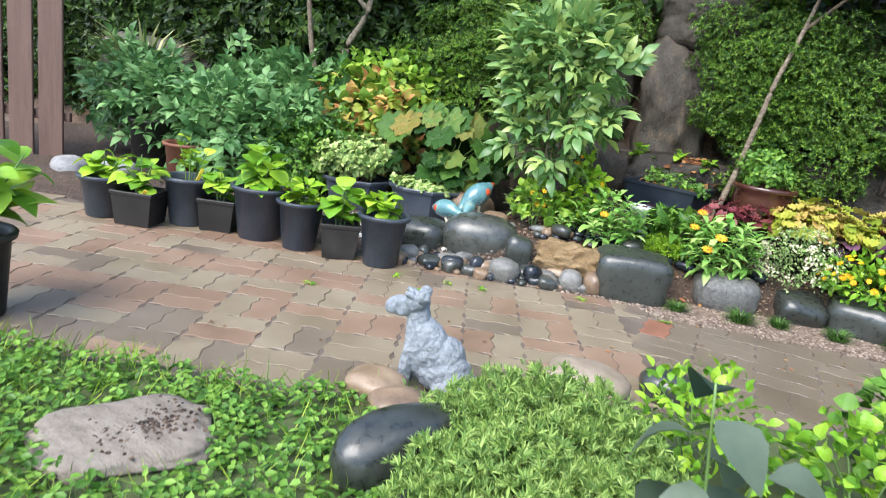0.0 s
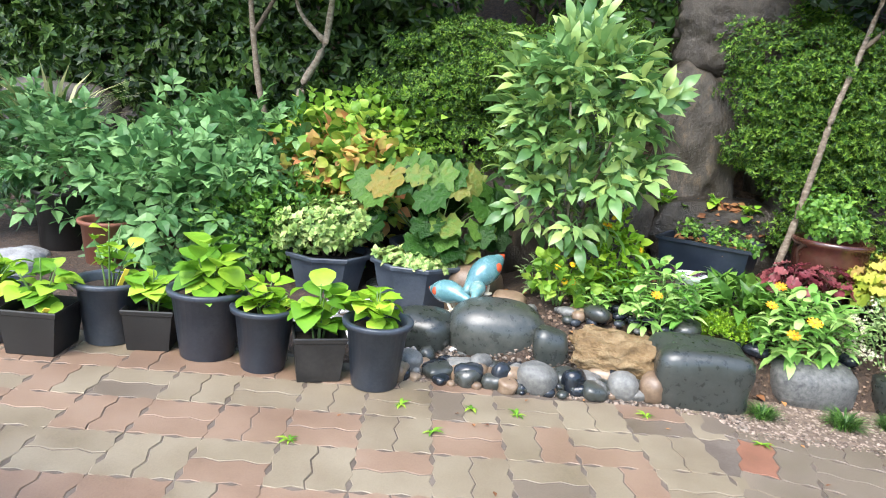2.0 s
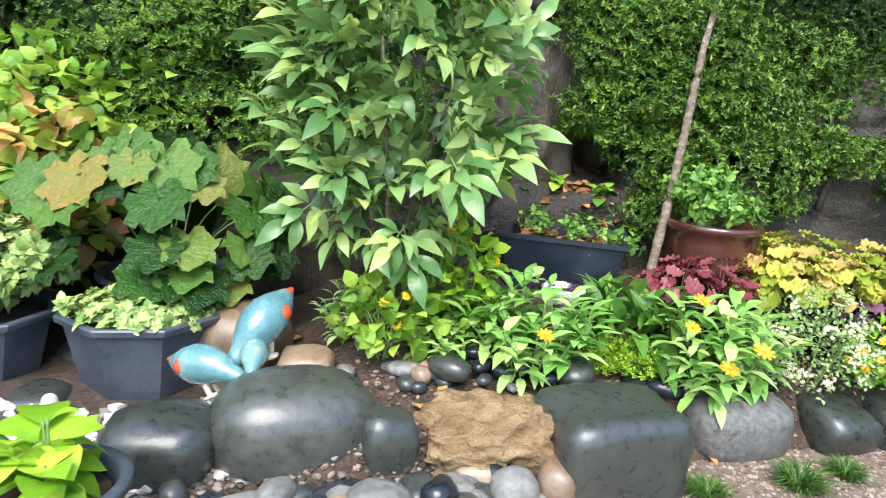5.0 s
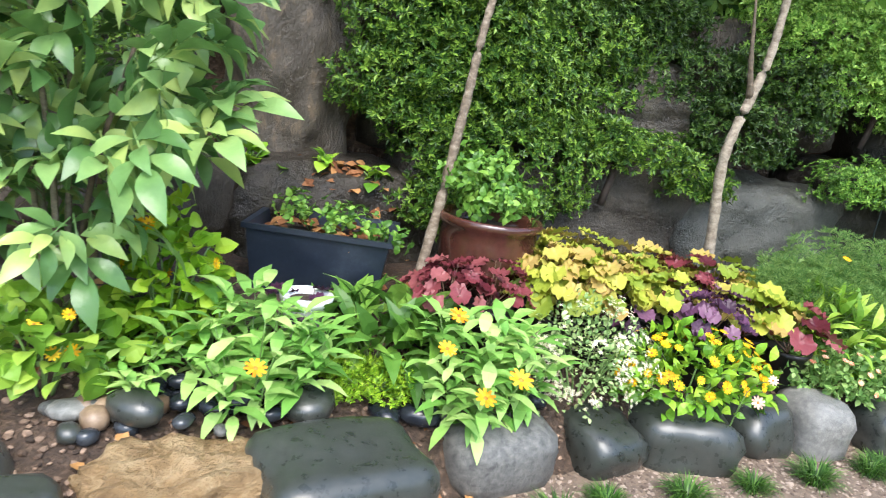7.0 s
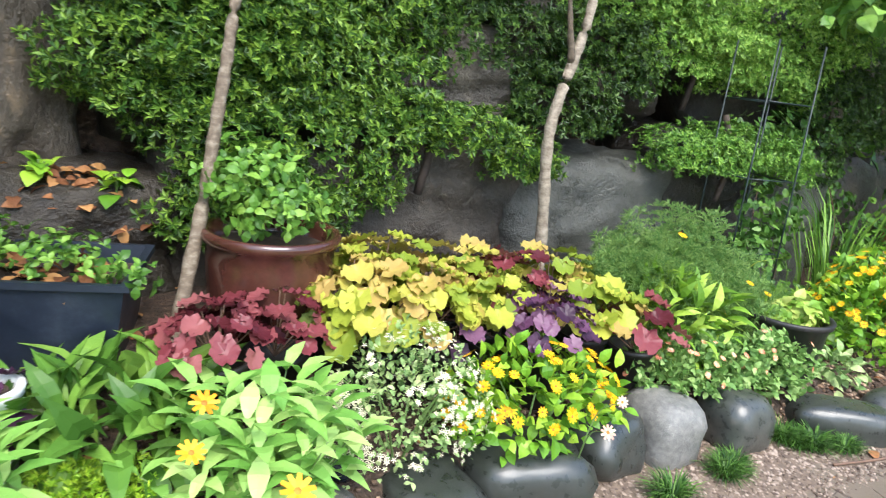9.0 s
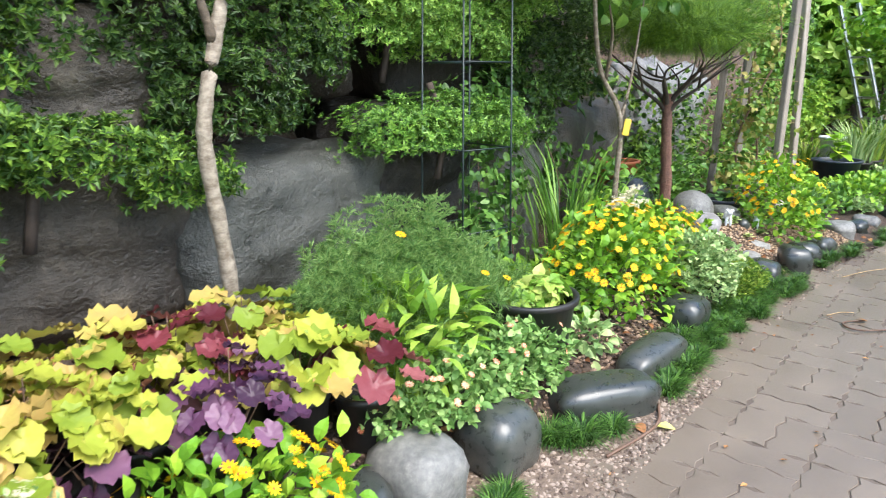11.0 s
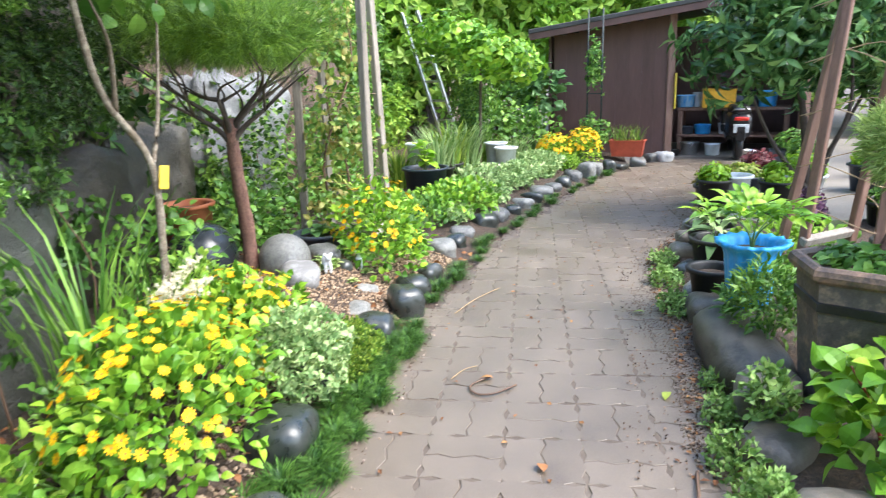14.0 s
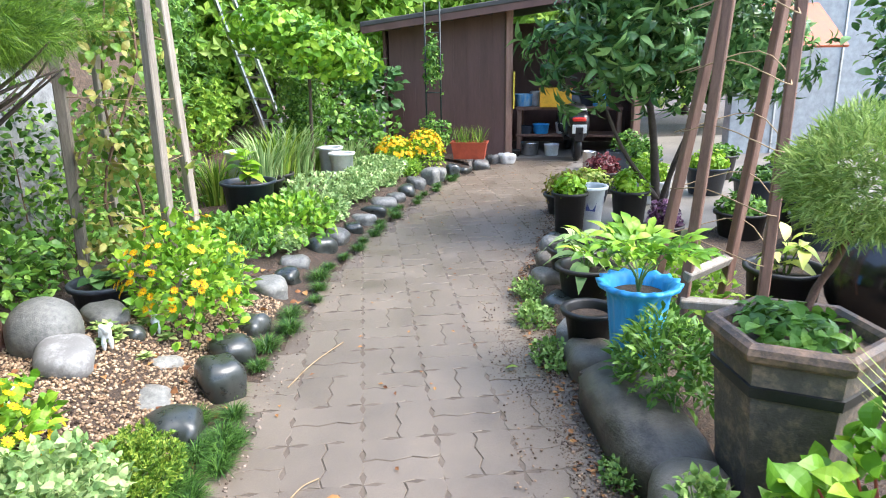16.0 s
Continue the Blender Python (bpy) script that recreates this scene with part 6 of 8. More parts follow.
rb = random.Random(77)
for i in range(60):
    x = rb.uniform(-0.15, 0.95)
    y = float(edge_y(x)) + rb.uniform(0.47, 0.64)
    w = rb.uniform(0.045, 0.095)
    stone(x, y, on_soil(x, y) - 0.005, w, w * 0.85, w * 0.7, (M_BLACK_STONE, M_BLACK_STONE, M_DARK_STONE, M_BROWN_STONE, M_GREY_STONE)[i % 5], "polished pebble lying on the bed's soil", 300 + i, i * 47, 0.1, 0.1, name="pebble", group="pebbles on the soil", level=2)
for i in range(64):
    x = rb.uniform(-0.35, 0.9)
    y = float(edge_y(x)) + rb.uniform(-0.04, 0.16)
    w = rb.uniform(0.06, 0.15)
    stone(x, y, -0.012, w, w * rb.uniform(0.7, 0.95), w * rb.uniform(0.55, 0.85), (M_GREY_STONE, M_DARK_STONE, M_BROWN_STONE, M_BLACK_STONE, M_DARK_STONE)[i % 5], "small rounded cobble beside the paving", 500 + i, i * 47, 0.3, 0.2, name="cobble", group="cobbles beside the paving", level=3)
for i in range(40):
    x = rb.uniform(-0.35, 1.2)
    y = float(edge_y(x)) - rb.uniform(-0.12, 0.06)
    w = rb.uniform(0.04, 0.1)
    stone(x, y, -0.01, w, w * 0.85, w * 0.7, (M_GREY_STONE, M_DARK_STONE, M_BROWN_STONE, M_BLACK_STONE)[i % 4], "small rounded cobble beside the paving", 400 + i, i * 47, 0.15, 0.12, name="cobble", group="cobbles beside the paving", level=2)
WEED_LEAF = faces_mesh("leaf", *LEAF_LONG, L_HYD, True)
for i, (x, y) in enumerate(((0.02, 2.95), (-0.2, 3.12), (0.3, 3.3), (0.85, 3.62), (-0.45, 2.6), (0.1, 3.25), (1.35, 3.6))):
    ob = thing("weed_sprout", x, y, 0.0, "small green weed sprouting from a paving joint", "weed", "weeds in the paving", i * 50)
    for k in range(7):
        part("leaf", WEED_LEAF, ob, m=pose(0, 0, 0, 0, 0, k * 137) @ pose(0, 0, 0, 14 + 6 * (k % 3)) @ Matrix.Scale(0.032 + 0.014 * (k % 3), 4))
chick = [((0, 0, 0.04), (0.035, 0.045, 0.038), (0, 0, 0)), ((0, -0.03, 0.085), (0.024, 0.024, 0.024), (0, 0, 0)), ((0, -0.056, 0.083), (0.007, 0.012, 0.006), (0, 0, 0)), ((0, 0.045, 0.055), (0.018, 0.02, 0.015), (30, 0, 0))]
blob(chick, "bird_figurine", [M_CREAM], [0] * 4, "small cream bird figurine on white gravel", "figurine", pose(-0.82, 3.98, 0.08, 0, 0, 30) @ Matrix.Scale(1.1, 4), 0.005)

# fuller planting along the far part of the bed
FILL = [(8.3, 4.75, 0.35, 0.25, 0.15, L_BRIGHT, LEAF, 0.08), (8.95, 4.55, 0.35, 0.25, 0.2, L_MID, LEAF, 0.07), (9.3, 4.85, 0.4, 0.3, 0.15, L_MID, LEAF, 0.09), (10.2, 4.05, 0.4, 0.22, 0.15, L_SILVER, TRIO, 0.05), (9.8, 4.55, 0.35, 0.25, 0.15, L_BRIGHT, LEAF, 0.08), (11.0, 3.8, 0.4, 0.2, 0.12, L_SILVER, TRIO, 0.045), (11.9, 3.5, 0.4, 0.2, 0.14, L_SILVER, TRIO, 0.045), (12.5, 3.15, 0.3, 0.18, 0.14, L_BRIGHT, TRIO, 0.05), (13.2, 3.2, 0.35, 0.3, 0.26, L_MID, LEAF, 0.08), (10.6, 4.35, 0.4, 0.22, 0.12, L_MID, LEAF, 0.08), (9.1, 4.25, 0.3, 0.12, 0.1, L_SILVER, TRIO, 0.04), (9.7, 4.05, 0.3, 0.12, 0.1, L_GRASS, TRIO, 0.035), (7.9, 4.5, 0.2, 0.14, 0.16, L_BRIGHT, LEAF, 0.06), (4.75, 4.95, 0.22, 0.18, 0.2, L_MID, LEAF, 0.07), (4.45, 5.05, 0.3, 0.2, 0.22, L_BRIGHT, LEAF, 0.09), (5.3, 5.3, 0.3, 0.2, 0.25, L_MID, LEAF, 0.06), (6.2, 5.35, 0.3, 0.2, 0.25, L_BRIGHT, LEAF, 0.07)]
for i, (x, y, a, b, c, mt, lf, sz) in enumerate(FILL):
    flower_bush("bedding_plant", "low green bedding plant in the bed", x, y, on_soil(x, y) - 0.01, a, b, c, 280 if sz > 0.05 else 600, mt, lf, sz, 0, 0, YB, 500 + i, 0.04)
for i in range(15):
    x = 4.9 + i * 0.115
    ob = new("grass_tuft", TUFTS[i % 4])
    ob.matrix_world = pose(x, float(edge_y(x)) + rt.uniform(0.06, 0.24), 0.02, 0, 0, rt.uniform(0, 360)) @ Matrix.Scale(rt.uniform(0.75, 1.2), 4)
    tagged(ob, "tuft of dark green mondo grass at the path's edge", "grass", "tufts of edging grass")


# ---- pine, tagged tree, wire obelisk, wooden obelisk ----
pine = thing("pine_tree", 6.86, 5.3, 0.05, "small trained pine with reddish trunk and flat needle crown", "tree")
solid("trunk", tube(curve_pts([(0, 0, -0.05), (0.03, 0.0, 0.4), (-0.03, 0, 0.8), (-0.06, 0, 1.15)], 6), np.linspace(0.05, 0.036, 19) * (1 + 0.08 * np.sin(np.arange(19) * 1.9)), 10), M_BARK_RED, pine, True)
rl = random.Random(12)
for k in range(8):
    a = k * 2.4 + rl.uniform(-0.3, 0.3)
    d = 0.4 + 0.07 * (k % 4)
    mid = Vector((0.45 * d * math.cos(a) - 0.05, 0.4 * d * math.sin(a), 1.16 + 0.02 * k + rl.uniform(-0.03, 0.03)))
    line = [(-0.05, 0, 0.98 + 0.014 * k), (0.15 * d * math.cos(a) - 0.05, 0.15 * d * math.sin(a), 1.07 + 0.015 * k), tuple(mid)]
    limb = solid("limb", tube(curve_pts(line, 5), np.linspace(0.021, 0.011, 11), 7), M_BARK_DARK, pine, True)
    for b in (-0.55, 0.0, 0.5):
        e = Vector((d * math.cos(a + b) * rl.uniform(0.85, 1.2), 0.85 * d * math.sin(a + b) * rl.uniform(0.85, 1.2), 1.42 + rl.uniform(-0.06, 0.12)))
        bend = (mid + e) / 2 + Vector((rl.uniform(-0.04, 0.04), rl.uniform(-0.04, 0.04), rl.uniform(-0.05, 0.01)))
        solid("twig", tube(curve_pts([tuple(mid), tuple(bend), tuple(e)], 4), np.linspace(0.01, 0.004, 9), 6), M_BARK_DARK, limb, True)
NEEDLE = ([(-0.012, 0, 0), (0.012, 0, 0), (0, 1, -0.1)], [(0, 1, 2)])
sprays(pine, [((0, 0, 1.66), (0.68, 0.58, 0.2)), ((-0.2, -0.2, 1.58), (0.42, 0.36, 0.15)), ((0.25, 0.1, 1.75), (0.4, 0.35, 0.16))], [whorl(NEEDLE, 16, 40, 3), whorl(NEEDLE, 16, 55, 4)], 0.13, L_PINE, 420, "crown", shell=0.7, rough=0.2, up=0.4, cut=-0.9)

tag_tree = big_shrub("young_tree", "thin forked sapling with a yellow label", 5.65, 5.12, 0.05, [((5.5, 5.3, 2.2), (0.7, 0.5, 0.28)), ((5.1, 5.2, 2.05), (0.5, 0.4, 0.22)), ((5.9, 5.2, 1.95), (0.4, 0.4, 0.25))], L_MID, LEAF_BROAD, 0.13, 75, 70,
                     [[(5.66, 5.12, 0.0), (5.64, 5.12, 0.6), (5.65, 5.12, 1.08), (5.5, 5.2, 1.4), (5.42, 5.22, 1.9)], [(5.65, 5.12, 1.06), (5.72, 5.1, 1.3), (5.8, 5.08, 1.8)], [(5.55, 5.18, 1.3), (5.45, 5.1, 1.55), (5.3, 5.05, 1.7)]], 0.02, facing="in")
solid("name_tag", box(0.04, 0.006, 0.1, 0.004), M_YTAG, tag_tree, label="yellow plant label", m=pose(0.0, -0.04, 0.93, 0, 8, -50))

wall_ivy = thing("wall_ivy", 5.0, 5.5, 0.08, "dark green ivy creeping over the grey boulders", "ivy")
sprays(wall_ivy, [((0.1, 0.08, 0.5), (0.22, 0.1, 0.5)), ((-0.3, 0.0, 0.3), (0.2, 0.1, 0.3)), ((0.45, 0.3, 1.05), (0.5, 0.12, 0.3)), ((0.95, 0.32, 0.55), (0.35, 0.1, 0.45)), ((-0.1, 0.2, 1.1), (0.4, 0.12, 0.2))], [lobed(3, 1, 0.1, 0.2, 0), LEAF_BROAD], 0.07, leaf_mat("leaf_ivy", [(0.03, 0.09, 0.02), (0.07, 0.18, 0.04), (0.15, 0.31, 0.075)], 0.35), 210, "vine", shell=0.9, up=0.1, back=0.5)

stems(wall_ivy, [[(0.1, 0.0, -0.05), (0.05, -0.02, 0.4), (0.2, 0.1, 0.9)], [(-0.3, -0.05, -0.05), (-0.35, -0.08, 0.3), (-0.2, 0.05, 0.8)], [(0.9, 0.25, -0.05), (0.95, 0.2, 0.5), (0.6, 0.25, 1.1)]], 0.006, M_STEM_BR)
obelisk = thing("wire_obelisk", 4.4, 5.32, on_soil(4.4, 5.32), "dark green wire plant obelisk with ivy", "trellis")
for k in range(4):
    a = 0.6 + k * math.pi / 2
    solid("leg", tube([(0.23 * math.cos(a), 0.23 * math.sin(a), -0.05), (0.22 * math.cos(a), 0.22 * math.sin(a), 0.7), (0.21 * math.cos(a), 0.21 * math.sin(a), 1.5)], 0.005, 6), M_WIRE, obelisk, True)
for z in (0.4, 0.8, 1.2):
    solid("ring", tube([(0.21 * math.cos(0.6 + k * math.pi / 2), 0.21 * math.sin(0.6 + k * math.pi / 2), z) for k in range(5)], 0.004, 6), M_WIRE, obelisk, True)
sprays(obelisk, [((0.1, -0.05, 0.25), (0.25, 0.15, 0.3)), ((0.25, 0.1, 0.5), (0.15, 0.1, 0.35))], [lobed(3, 1, 0.1, 0.2, 0)], 0.055, MATS["leaf_ivy"], 190, "ivy")


def post(ob, a, b, w, mat, name="post"):
    d = Vector(b) - Vector(a)
    m = Matrix.Translation(a) @ d.to_track_quat("Z", "Y").to_matrix().to_4x4() @ pose(0, 0, 0, 0, 0, 20)
    solid(name, box(w, w, d.length, 0.006), mat, ob, m=m)


wood_obelisk = thing("wooden_obelisk", 8.0, 5.0, 0.05, "weathered timber obelisk with a climbing vine", "trellis")
for a, b, w in (((-0.33, -0.28, -0.05), (-0.31, -0.3, 2.4), 0.055), ((-0.05, 0.32, -0.05), (-0.06, 0.26, 2.4), 0.06), ((0.35, -0.26, -0.05), (0.3, -0.2, 2.4), 0.055), ((0.38, 0.24, -0.05), (0.3, 0.2, 2.4), 0.055)):
    post(wood_obelisk, a, b, w, M_WOOD)
for a, b in (((-0.33, -0.26, 0.28), (-0.06, 0.3, 0.28)), ((-0.05, 0.31, 0.18), (0.36, 0.24, 0.18)), ((-0.32, -0.27, 0.2), (0.34, -0.25, 0.2)), ((0.35, -0.25, 0.3), (0.37, 0.23, 0.3))):
    post(wood_obelisk, a, b, 0.05, M_WOOD, "rail")
for z in (0.6, 0.9, 1.25, 1.6):
    s = 1 - 0.12 * z
    solid("wire", tube([(-0.33 * s, -0.28 * s, z), (-0.07, 0.3 * s, z + 0.02), (0.37 * s, 0.24 * s, z), (0.35 * s, -0.26 * s, z - 0.02), (-0.33 * s, -0.28 * s, z)], 0.0025, 5), M_STRAW, wood_obelisk, True)
sprays(wood_obelisk, [((0, 0, 0.9), (0.34, 0.28, 0.5)), ((0.1, 0.05, 1.6), (0.32, 0.25, 0.6)), ((-0.1, 0.1, 0.45), (0.3, 0.25, 0.3))], TRIO, 0.075, leaf_mat("leaf_vine", [(0.06, 0.15, 0.025), (0.13, 0.27, 0.05), (0.26, 0.38, 0.09), (0.34, 0.32, 0.12)]), 72, "vine", shell=0.9)
stems(wood_obelisk, [[(0.1, 0.1, 0), (0.15, 0.0, 0.6), (0.05, 0.1, 1.2), (0.1, 0, 2.0)], [(0.0, -0.1, 0), (-0.15, 0.1, 0.7), (0.1, -0.1, 1.5), (0, 0, 2.1)]], 0.012, M_STEM_BR, "vine_stem")

# gravel garden under the pine
stone(6.95, 5.1, 0.17, 0.32, 0.32, 0.33, M_GREY_STONE, "round pale grey boulder beside the pine", 201, 0, 0.02, 0.03, level=4, name="round_stone")
stone(6.9, 5.62, 0.14, 0.44, 0.42, 0.46, M_BLACK_STONE, "round black boulder beside the pine", 202, 0, 0.02, 0.03, level=4, name="round_stone")
stone(6.72, 4.92, 0.22, 0.36, 0.22, 0.14, M_WHITE_GRAVEL, "flat white stone in the gravel", 203, 20, 0.3, name="flat_stone")
stone(7.25, 4.95, 0.2, 0.3, 0.2, 0.14, M_GREY_STONE, "smooth stone in the gravel", 204, 40, 0.2, name="stone")
stone(7.05, 4.75, 0.2, 0.12, 0.1, 0.09, M_DARK_STONE, "small dark stone in the gravel", 205, 40, 0.1, name="stone")
for i, (x, y, s, rz) in enumerate(((6.85, 4.8, 1.0, 30), (7.15, 4.68, 0.8, 200), (6.3, 5.0, 1.0, 100))):
    pc = [((0, 0, 0.075), (0.05, 0.028, 0.028), (0, 0, 0)), ((-0.055, 0, 0.1), (0.026, 0.02, 0.02), (0, 20, 0)), ((0.035, 0.015, 0.035), (0.011, 0.011, 0.04), (0, 0, 0)), ((0.035, -0.015, 0.035), (0.011, 0.011, 0.04), (0, 0, 0)), ((-0.035, 0.015, 0.035), (0.011, 0.011, 0.04), (0, 0, 0)), ((-0.035, -0.015, 0.035), (0.011, 0.011, 0.04), (0, 0, 0)), ((-0.05, 0.018, 0.12), (0.008, 0.014, 0.012), (0, 0, 0)), ((-0.05, -0.018, 0.12), (0.008, 0.014, 0.012), (0, 0, 0))]
    blob(pc, "animal_figurine", [M_WHITE], [0] * len(pc), "small white animal figurine standing on the gravel", "figurine", pose(x, y, on_soil(x, y), 0, 0, rz) @ Matrix.Scale(s, 4), 0.005)
ROS_LEAF = faces_mesh("leaf", *LEAF, L_SEDUM, True)
for i in range(16):
    x, y = 6.75 + 0.75 * rw.random(), 4.6 + 0.35 * rw.random()
    ob = thing("succulent", x, y, on_soil(x, y) + 0.01, "pale green succulent rosette in the gravel", "succulent", "succulents in the gravel", rw.uniform(0, 90))
    size = rw.uniform(0.04, 0.07)
    for k in range(12):
        part("leaf", ROS_LEAF, ob, m=pose(0, 0, 0.001 * k, 0, 0, k * 137.5) @ pose(0, 0, 0, 12 + 4 * k) @ Matrix.Scale(size * (1.1 - 0.04 * k), 4))
pl = pot("round_pot", 7.72, 5.12, 0.03, 0.14, 0.18, 0.28, M_POT, "black pot with dark green leaves below the obelisk", 32)
broad_plant(pl, 0.1, 0.2, 20, 0.09, L_BLUE, seed=51, base=0.22)
clay = pot("clay_pot", 7.2, 5.86, 0.05, 0.13, 0.165, 0.58, M_TERRACOTTA, "tall orange clay pot below the boulders", 28)
big_shrub("green_shrub", "small green shrub behind the round stones", 7.3, 5.45, 0.05, [((7.3, 5.5, 0.45), (0.38, 0.25, 0.3)), ((6.4, 5.6, 0.55), (0.3, 0.25, 0.25))], L_MID, LEAF, 0.09, 190, 71)
big_shrub("green_shrub", "dark leafy undergrowth behind the obelisk", 8.6, 5.7, 0.05, [((8.6, 5.7, 0.25), (0.5, 0.25, 0.28)), ((9.6, 5.5, 0.3), (0.6, 0.35, 0.3))], L_MID, LEAF, 0.09, 190, 72)


for i, (x, y, h) in enumerate(((8.7, 5.95, 1.0), (9.4, 5.8, 0.8), (10.1, 5.75, 1.1), (10.9, 5.6, 1.0), (7.9, 5.9, 0.8))):
    big_shrub("green_shrub", "shady green shrub at the foot of the slope", x, y, 0.05, [((x, y, h * 0.45), (0.42, 0.3, h * 0.45)), ((x + 0.15, y + 0.1, h), (0.38, 0.3, 0.4))], (L_AZALEA, L_MID)[i % 2], LEAF, 0.085, 170, 640 + i, back=0.5)


def tall_grass(x, y, z, n, h, mat, label, seed, r=0.1, flat=1.2, blade=BLADE):
    ob = thing("tall_grass", x, y, z, label, "grass")
    g = np.random.default_rng(seed)
    a = g.random(n) * 6.28
    p = np.stack([np.cos(a), np.sin(a), 0 * a], 1) * r * g.random((n, 1))
    leaves("blade", blade, p, np.stack([np.cos(a) * 0.5, np.sin(a) * 0.5, flat + g.random(n)], 1), np.stack([-np.cos(a), -np.sin(a), 0.5 + 0 * a], 1), h * (0.6 + 0.6 * g.random(n)), mat, ob)
    return ob


tall_grass(5.4, 5.32, 0.08, 90, 0.85, L_MID, "clump of tall slender green blades", 1, 0.25, 1.6, THIN_BLADE)
tall_grass(5.78, 5.3, 0.08, 60, 0.6, L_MID, "clump of slender green blades beside the sapling", 2, 0.2, 1.4, THIN_BLADE)
tall_grass(4.1, 5.4, 0.2, 40, 0.5, L_GRASS, "long arching green blades below the wall", 3, 0.15, 0.7)
tall_grass(8.15, 4.55, 0.05, 30, 0.4, L_BLUE, "upright iris-like blades beside the yellow bush", 4, 0.15, 2.5)
for i, (x, y, h) in enumerate(((10.9, 4.7, 0.5), (11.3, 4.6, 0.55), (11.6, 4.45, 0.5), (11.0, 5.2, 0.5), (12.0, 4.9, 0.55), (12.6, 4.4, 0.5), (12.9, 3.9, 0.45))):
    tall_grass(x, y, 0.3 if i < 3 else 0.08, 160, h, L_GRASS if i % 2 else L_SILVER, "billowing clump of fine pale grass", 10 + i, 0.22, 1.0)
for i, (x, y, r, h, m, lab) in enumerate(((10.3, 4.75, 0.24, 0.36, M_POT, "large black pot beside the grasses"), (10.75, 4.65, 0.16, 0.3, M_POT_BLACK, "black nursery pot with fine grass"), (11.1, 4.6, 0.17, 0.3, M_POT_BLACK, "black nursery pot with fine grass"), (11.05, 4.95, 0.14, 0.55, M_WHITE, "tall white bucket among the grasses"), (12.0, 3.95, 0.14, 0.38, M_WHITE, "white bucket standing beside the path bed"), (12.25, 4.1, 0.14, 0.42, M_WHITE, "white bucket standing beside the path bed"), (11.7, 3.95, 0.13, 0.18, M_CREAM, "small cream pot beside the path bed"), (12.5, 3.85, 0.17, 0.16, M_WOOD_BROWN, "low brown pot beside the path bed"))):
    b = pot("plant_pot", x, y, 0.07, r * 0.8, r, h, m, lab, 28)
    if i == 0:
        broad_plant(b, 0.35, 0.25, 20, 0.16, L_LIME, seed=61, base=h - 0.05)

# young bright tree and vine column near the shed
big_shrub("young_tree", "young tree with a bright green leafy crown", 12.0, 4.35, 0.05, [((11.9, 4.2, 1.62), (0.55, 0.55, 0.3)), ((12.2, 3.85, 1.45), (0.45, 0.4, 0.2)), ((12.1, 4.7, 1.85), (0.55, 0.5, 0.3))], L_HYD, TRIO, 0.12, 70, 75, [[(12.0, 4.3, 0), (12.0, 4.28, 0.8), (11.95, 4.25, 1.7)]], 0.025, facing="out")
big_shrub("vine_column", "column of dark green climbing leaves", 12.7, 4.5, 0.05, [((12.7, 4.45, 0.9), (0.3, 0.3, 0.7))], L_MID, TRIO, 0.06, 350, 76, facing="out")
big_shrub("green_shrub", "leafy green shrubs in front of the shed", 13.6, 3.7, 0.05, [((13.6, 3.7, 0.45), (0.5, 0.5, 0.4)), ((14.2, 4.0, 0.9), (0.4, 0.5, 0.6)), ((13.4, 4.3, 0.6), (0.5, 0.5, 0.5))], L_MID, LEAF, 0.13, 120, 77)
big_shrub("broadleaf_shrub", "broad-leaved dark shrub at the shed corner", 14.3, 3.6, 0.3, [((14.3, 3.55, 1.1), (0.3, 0.4, 0.4))], L_BLUE, LEAF_BROAD, 0.2, 90, 78)
ladder = thing("ladder", 13.6, 5.1, 0.4, "aluminium ladder leaning on the hillside", "ladder")
for s in (0, 1):
    post(ladder, (0.25 * s, -0.35 + 0.3 * s, 0), (0.65 + 0.25 * s, 0.35 + 0.3 * s, 2.0), 0.05, M_STEEL, "rail")
for k in range(6):
    t = 0.15 + 0.15 * k
    post(ladder, (0.65 * t, -0.35 + 0.7 * t, 2.0 * t), (0.65 * t + 0.25, -0.05 + 0.7 * t, 2.0 * t), 0.03, M_STEEL, "rung")

# hillside cover to the right
for i, x in enumerate(np.arange(7.5, 19, 0.7)):
    for row in range(2):
        y = (7.15 if x < 11.2 else 6.55) + row * 0.8 + 0.2 * math.sin(i * 2.1 + row)
        z = float(hill(np.array(x), np.array(y)))
        big_shrub("hillside_shrub", "leafy bright shrub covering the hillside", x, y, z, [((x, y, z + 0.25), (0.6, 0.5, 0.5)), ((x + 0.3, y - 0.1, z + 0.7), (0.5, 0.45, 0.45))], (L_MID, L_AZALEA, L_MID, L_BRIGHT)[(i + row) % 4], FAR, 0.12, 50, 100 + i * 2 + row, None, facing="out", back=0.3)

# ---- shed ----
shed = new("shed")
shed.matrix_world = Matrix.Translation((14.38, 1.5, 0)) @ pose(0, 0, 0, 0, 0, 72.8)
tagged(shed, "dark brown boarded garden shed with an open bay", "shed")
roof_z = lambda u: 2.2 - 0.12 * u
for k in range(9):
    u = 0.1 + 0.205 * k
    solid("board", box(0.2045, 0.025, roof_z(u) - 0.06, 0.002), M_SHED, shed, m=pose(u, -0.002 * (k % 2), 0.03))
post(shed, (-0.03, -0.02, 0), (-0.03, -0.02, roof_z(0)), 0.11, M_WOOD_BROWN)
solid("roof", moved(box(4.3, 2.9, 0.07, 0.01), Matrix.Identity(4)), M_ROOF, shed, m=pose(0.0, -0.95, 2.24, 0, 6.8, 0))
solid("fascia", box(4.3, 0.03, 0.13, 0.004), M_SHED, shed, m=pose(0.0, 0.47, 2.14, 0, 6.8, 0))
